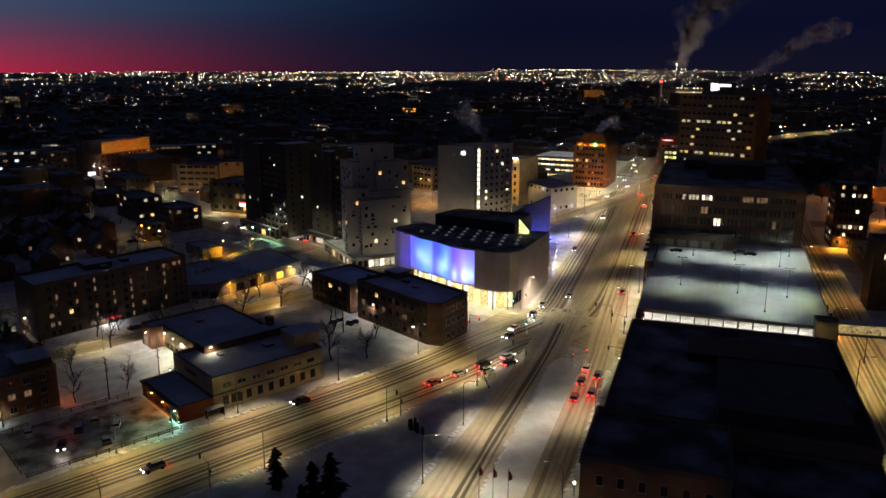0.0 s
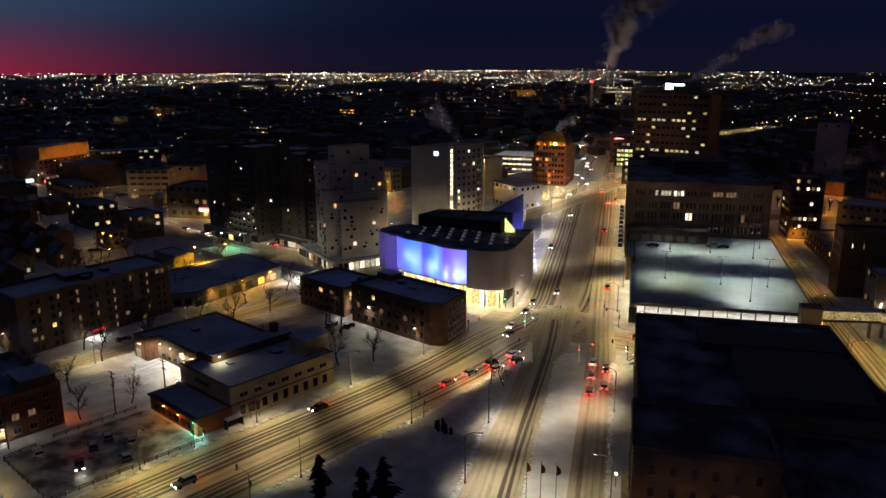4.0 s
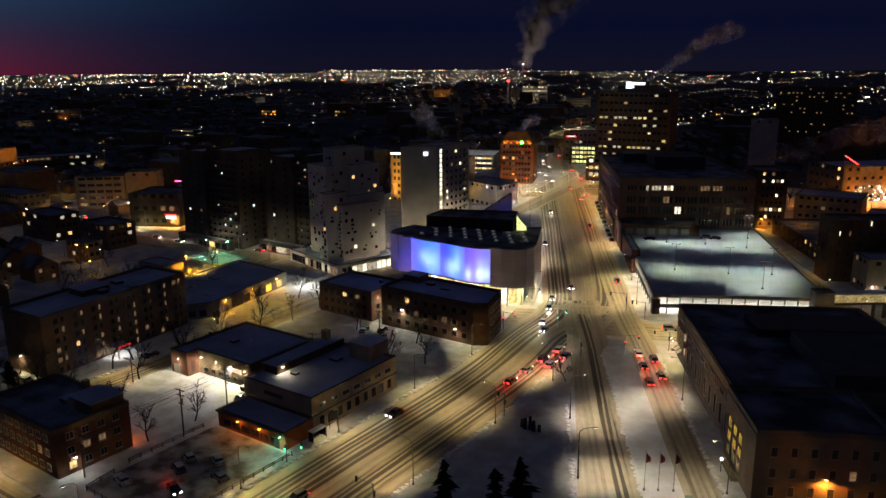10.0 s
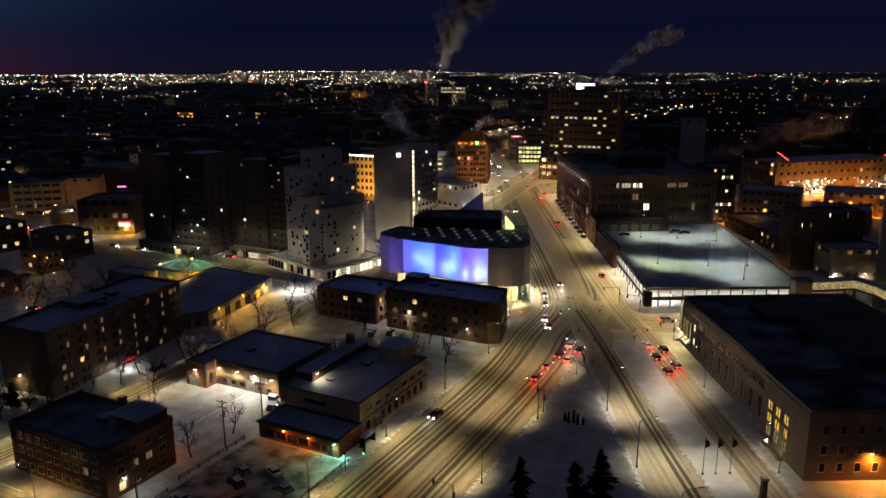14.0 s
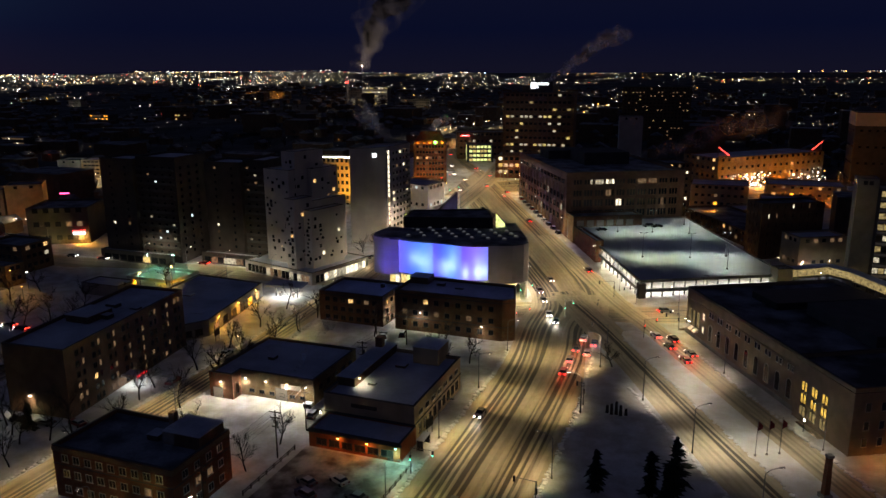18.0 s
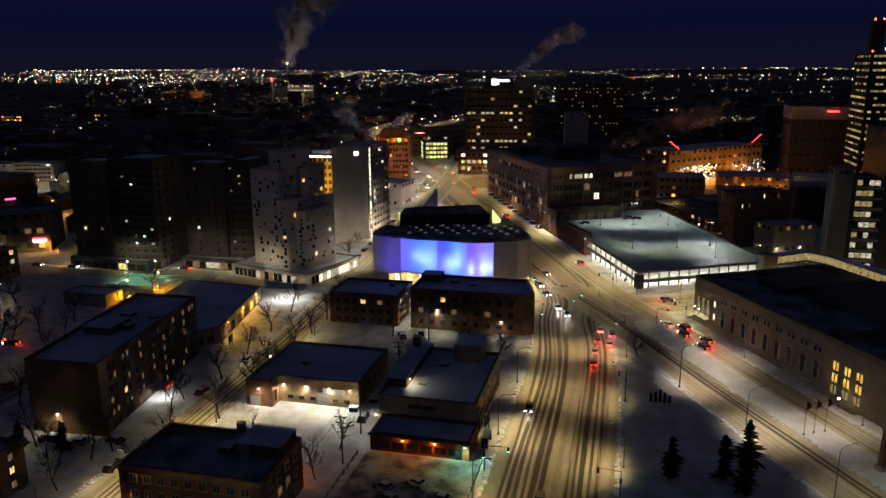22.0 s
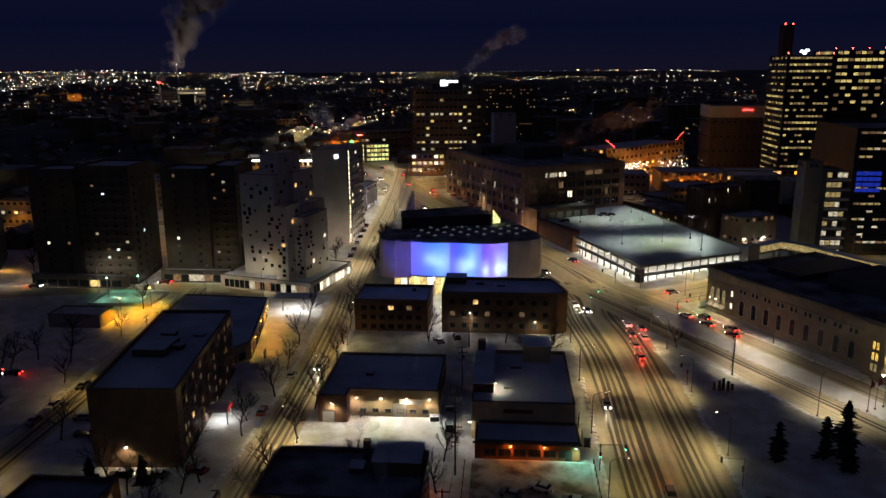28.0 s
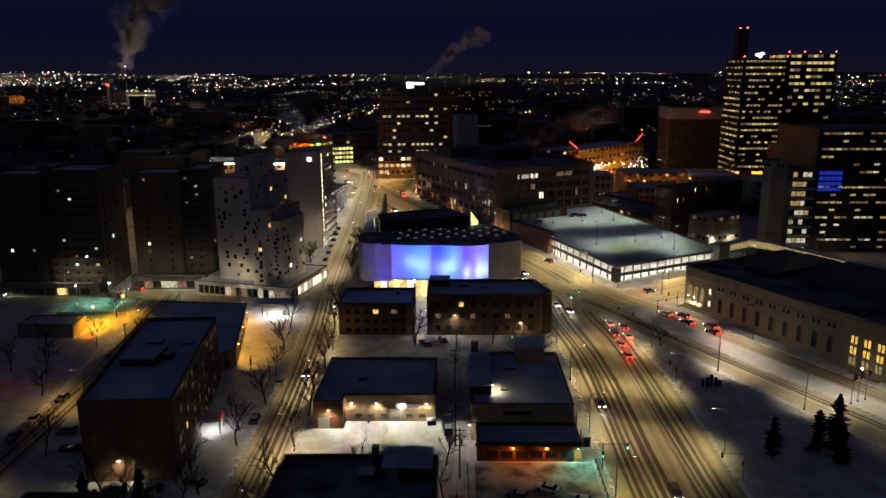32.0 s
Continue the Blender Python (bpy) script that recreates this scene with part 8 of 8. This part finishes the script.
# a few low orange and white lit halls in the middle distance
for a, d, w, h, m, lab in ((63, 640, 60, 7, neon_orange, "low hall with an orange-lit front"), (52, 900, 40, 9, WHITE, "low shed with a white-lit front"), (57, 520, 34, 8, GREENW, "small shop with yellow-green lit windows"), (68, 470, 42, 8, WHITE, "row of white-lit shops"), (74, 420, 44, 7, WARM, "row of warm-lit shops"), (46, 1150, 34, 16, neon_orange, "far block with an orange-lit side"), (-14, 760, 40, 12, YELLOW, "low office with lit windows"), (-22, 640, 50, 10, WARM, "low block with warm-lit windows"), (-8, 900, 60, 14, YELLOW, "far hall with lit windows"), (-30, 420, 40, 18, WARM, "dark office block with lit windows")):
    x, y = EYE_AT.x - math.sin(radians(a)) * d, EYE_AT.y + math.cos(radians(a)) * d
    block("far_hall", lab + " under a snowy roof", rect(x, y, x + w, y + 18), h, concrete_dark, max(1, int(h / 4)), int(w / 4), .36, (m, DIM, DIM), roof=roof_snow, w=2.4, hh=1.5, edges=(0,), fuse=True)

# Random filler halls, each with a lamp added to brighten its wall.
rb = random.Random(31)
for k in range(15):
    a, d = radians(rb.uniform(22, 78)), rb.uniform(750, 1700)
    x, y = EYE_AT.x - math.sin(a) * d, EYE_AT.y + math.cos(a) * d
    if not clear_of_core(x, y, 26):
        continue
    w, h, g = rb.uniform(26, 60), rb.uniform(9, 24), radians(rb.choice((0, 28, 28, 60)))
    e1, e2 = Vector((math.cos(g), math.sin(g))), Vector((-math.sin(g), math.cos(g)))
    o = Vector((x, y))
    bd = block("far_hall", "far low block with a few lit windows under a snowy roof", [tuple(o), tuple(o + e1 * w), tuple(o + e1 * w + e2 * 16), tuple(o + e2 * 16)], h, rb.choice((brick_red, concrete, stucco, brick_brown)), max(2, int(h / 4)), int(w / 4), .13, (CREAM, OFFICE, DIM, WARM), roof=roof_snow, w=2.2, hh=1.6, edges=(0,), fuse=True)
    p = o + e1 * w * rb.uniform(.2, .8) - e2 * 14
    q = p + e2 * 14
    flood((p.x, p.y, 5), (q.x, q.y, h * .5), rb.uniform(400, 1300), rb.choice(((1, .34, .03), (1, .75, .4), (1, .9, .7), (1, .45, .08))), lens_warm, "added lamp on a mast brightening a far block", 150)

# ---------------------------------------------------------------- steam


def steam_material(name, thick, grain=.14):
    m = bpy.data.materials.new(name)
    m.use_nodes = True
    nt = m.node_tree
    nt.nodes.clear()
    L = nt.links.new
    out = nt.nodes.new("ShaderNodeOutputMaterial")
    mix, tr = nt.nodes.new("ShaderNodeMixShader"), nt.nodes.new("ShaderNodeBsdfTransparent")
    both, di, tl = nt.nodes.new("ShaderNodeMixShader"), nt.nodes.new("ShaderNodeBsdfDiffuse"), nt.nodes.new("ShaderNodeBsdfTranslucent")
    di.inputs[0].default_value = tl.inputs[0].default_value = (.8, .8, .8, 1)
    L(di.outputs[0], both.inputs[1])
    L(tl.outputs[0], both.inputs[2])
    tc, no, rg = nt.nodes.new("ShaderNodeTexCoord"), nt.nodes.new("ShaderNodeTexNoise"), nt.nodes.new("ShaderNodeMapRange")
    no.inputs["Scale"].default_value, no.inputs["Detail"].default_value = grain, 5.0
    L(tc.outputs["Object"], no.inputs["Vector"])
    rg.inputs["From Min"].default_value, rg.inputs["From Max"].default_value = .42, .72
    rg.inputs["To Min"].default_value, rg.inputs["To Max"].default_value = 0.0, thick
    L(no.outputs["Fac"], rg.inputs["Value"])
    L(rg.outputs[0], mix.inputs[0])
    L(tr.outputs[0], mix.inputs[1])
    L(both.outputs[0], mix.inputs[2])
    L(mix.outputs[0], out.inputs[0])
    return m


steam, dense_steam, soft_steam = steam_material("thin_steam", .20), steam_material("dense_steam", .5), steam_material("soft_steam", .09)
far_steam = steam_material("far_steam", .17, .03)


def plume(base, top, r0, r1, n, seed, label, sway=.12, mat=None):
    """A drifting column of steam: overlapping lumpy puffs."""
    r = random.Random(seed)
    b, t = Vector(base), Vector(top)
    s = Shape()
    for k in range(n):
        u = k / (n - 1)
        rad = r0 + (r1 - r0) * u
        p = b.lerp(t, u) + Vector((r.uniform(-1, 1), r.uniform(-1, 1), r.uniform(-.5, .5))) * rad * .7
        p.x += math.sin(u * 7) * sway * (t - b).length * .25
        i = len(s.v)
        s.blob(p, rad * r.uniform(.7, 1.1), rad * r.uniform(.7, 1.1), rad * r.uniform(.6, 1.0), 10, 7)
        for j in range(i, len(s.v)):
            q = Vector(s.v[j])
            s.v[j] = tuple(q + (q - p) * .5 * noise.noise(q * (1.4 / rad)))
    ob = solid("steam_plume", s, mat or steam, label, "steam", "stuff", smooth=True)
    ob.visible_shadow = False
    return ob


# Lamp and mast added so the far plume shows; none is known there.
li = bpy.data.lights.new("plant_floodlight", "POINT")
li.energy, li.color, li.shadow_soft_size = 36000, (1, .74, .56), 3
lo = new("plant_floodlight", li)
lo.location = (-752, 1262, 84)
pf = thing("flood_mast", "added tall mast for the lamp that lights the steam plume", "lamp post", (-752, 1262, 0))
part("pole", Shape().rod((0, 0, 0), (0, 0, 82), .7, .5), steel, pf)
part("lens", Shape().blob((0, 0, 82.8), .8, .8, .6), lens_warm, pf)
plume((-800, 1290, 54), (-697, 1334, 232), 6, 42, 40, 1, "tall drifting plume of grey steam over a chimney", mat=far_steam)
plume(ns(8, 436) + (66,), (ns(58, 441) + (96,)), 1.6, 5.4, 50, 2, "slanting plume of pinkish steam over a tower roof", mat=dense_steam)
plume((-262, 352, 38), (-250, 356, 47), 1.0, 3.2, 14, 3, "orange-lit steam over a hotel roof", mat=dense_steam)
plume((-231, 238, 44), (-243, 232, 60), 1.0, 4.6, 20, 4, "grey steam drifting over a tower roof", mat=dense_steam)
plume((-150, 425, 20), (-70, 462, 44), 3, 9, 44, 5, "low drifting bank of steam over lit roofs", mat=soft_steam)
plume((-184, 33, 9.5), (-190, 42, 19.5), 1.0, 2.6, 11, 6, "grey steam over an apartment house roof", mat=steam)
plume((-186, 80, 6.0), (-181, 85, 16.5), .35, 1.8, 12, 7, "grey steam over a garage roof")
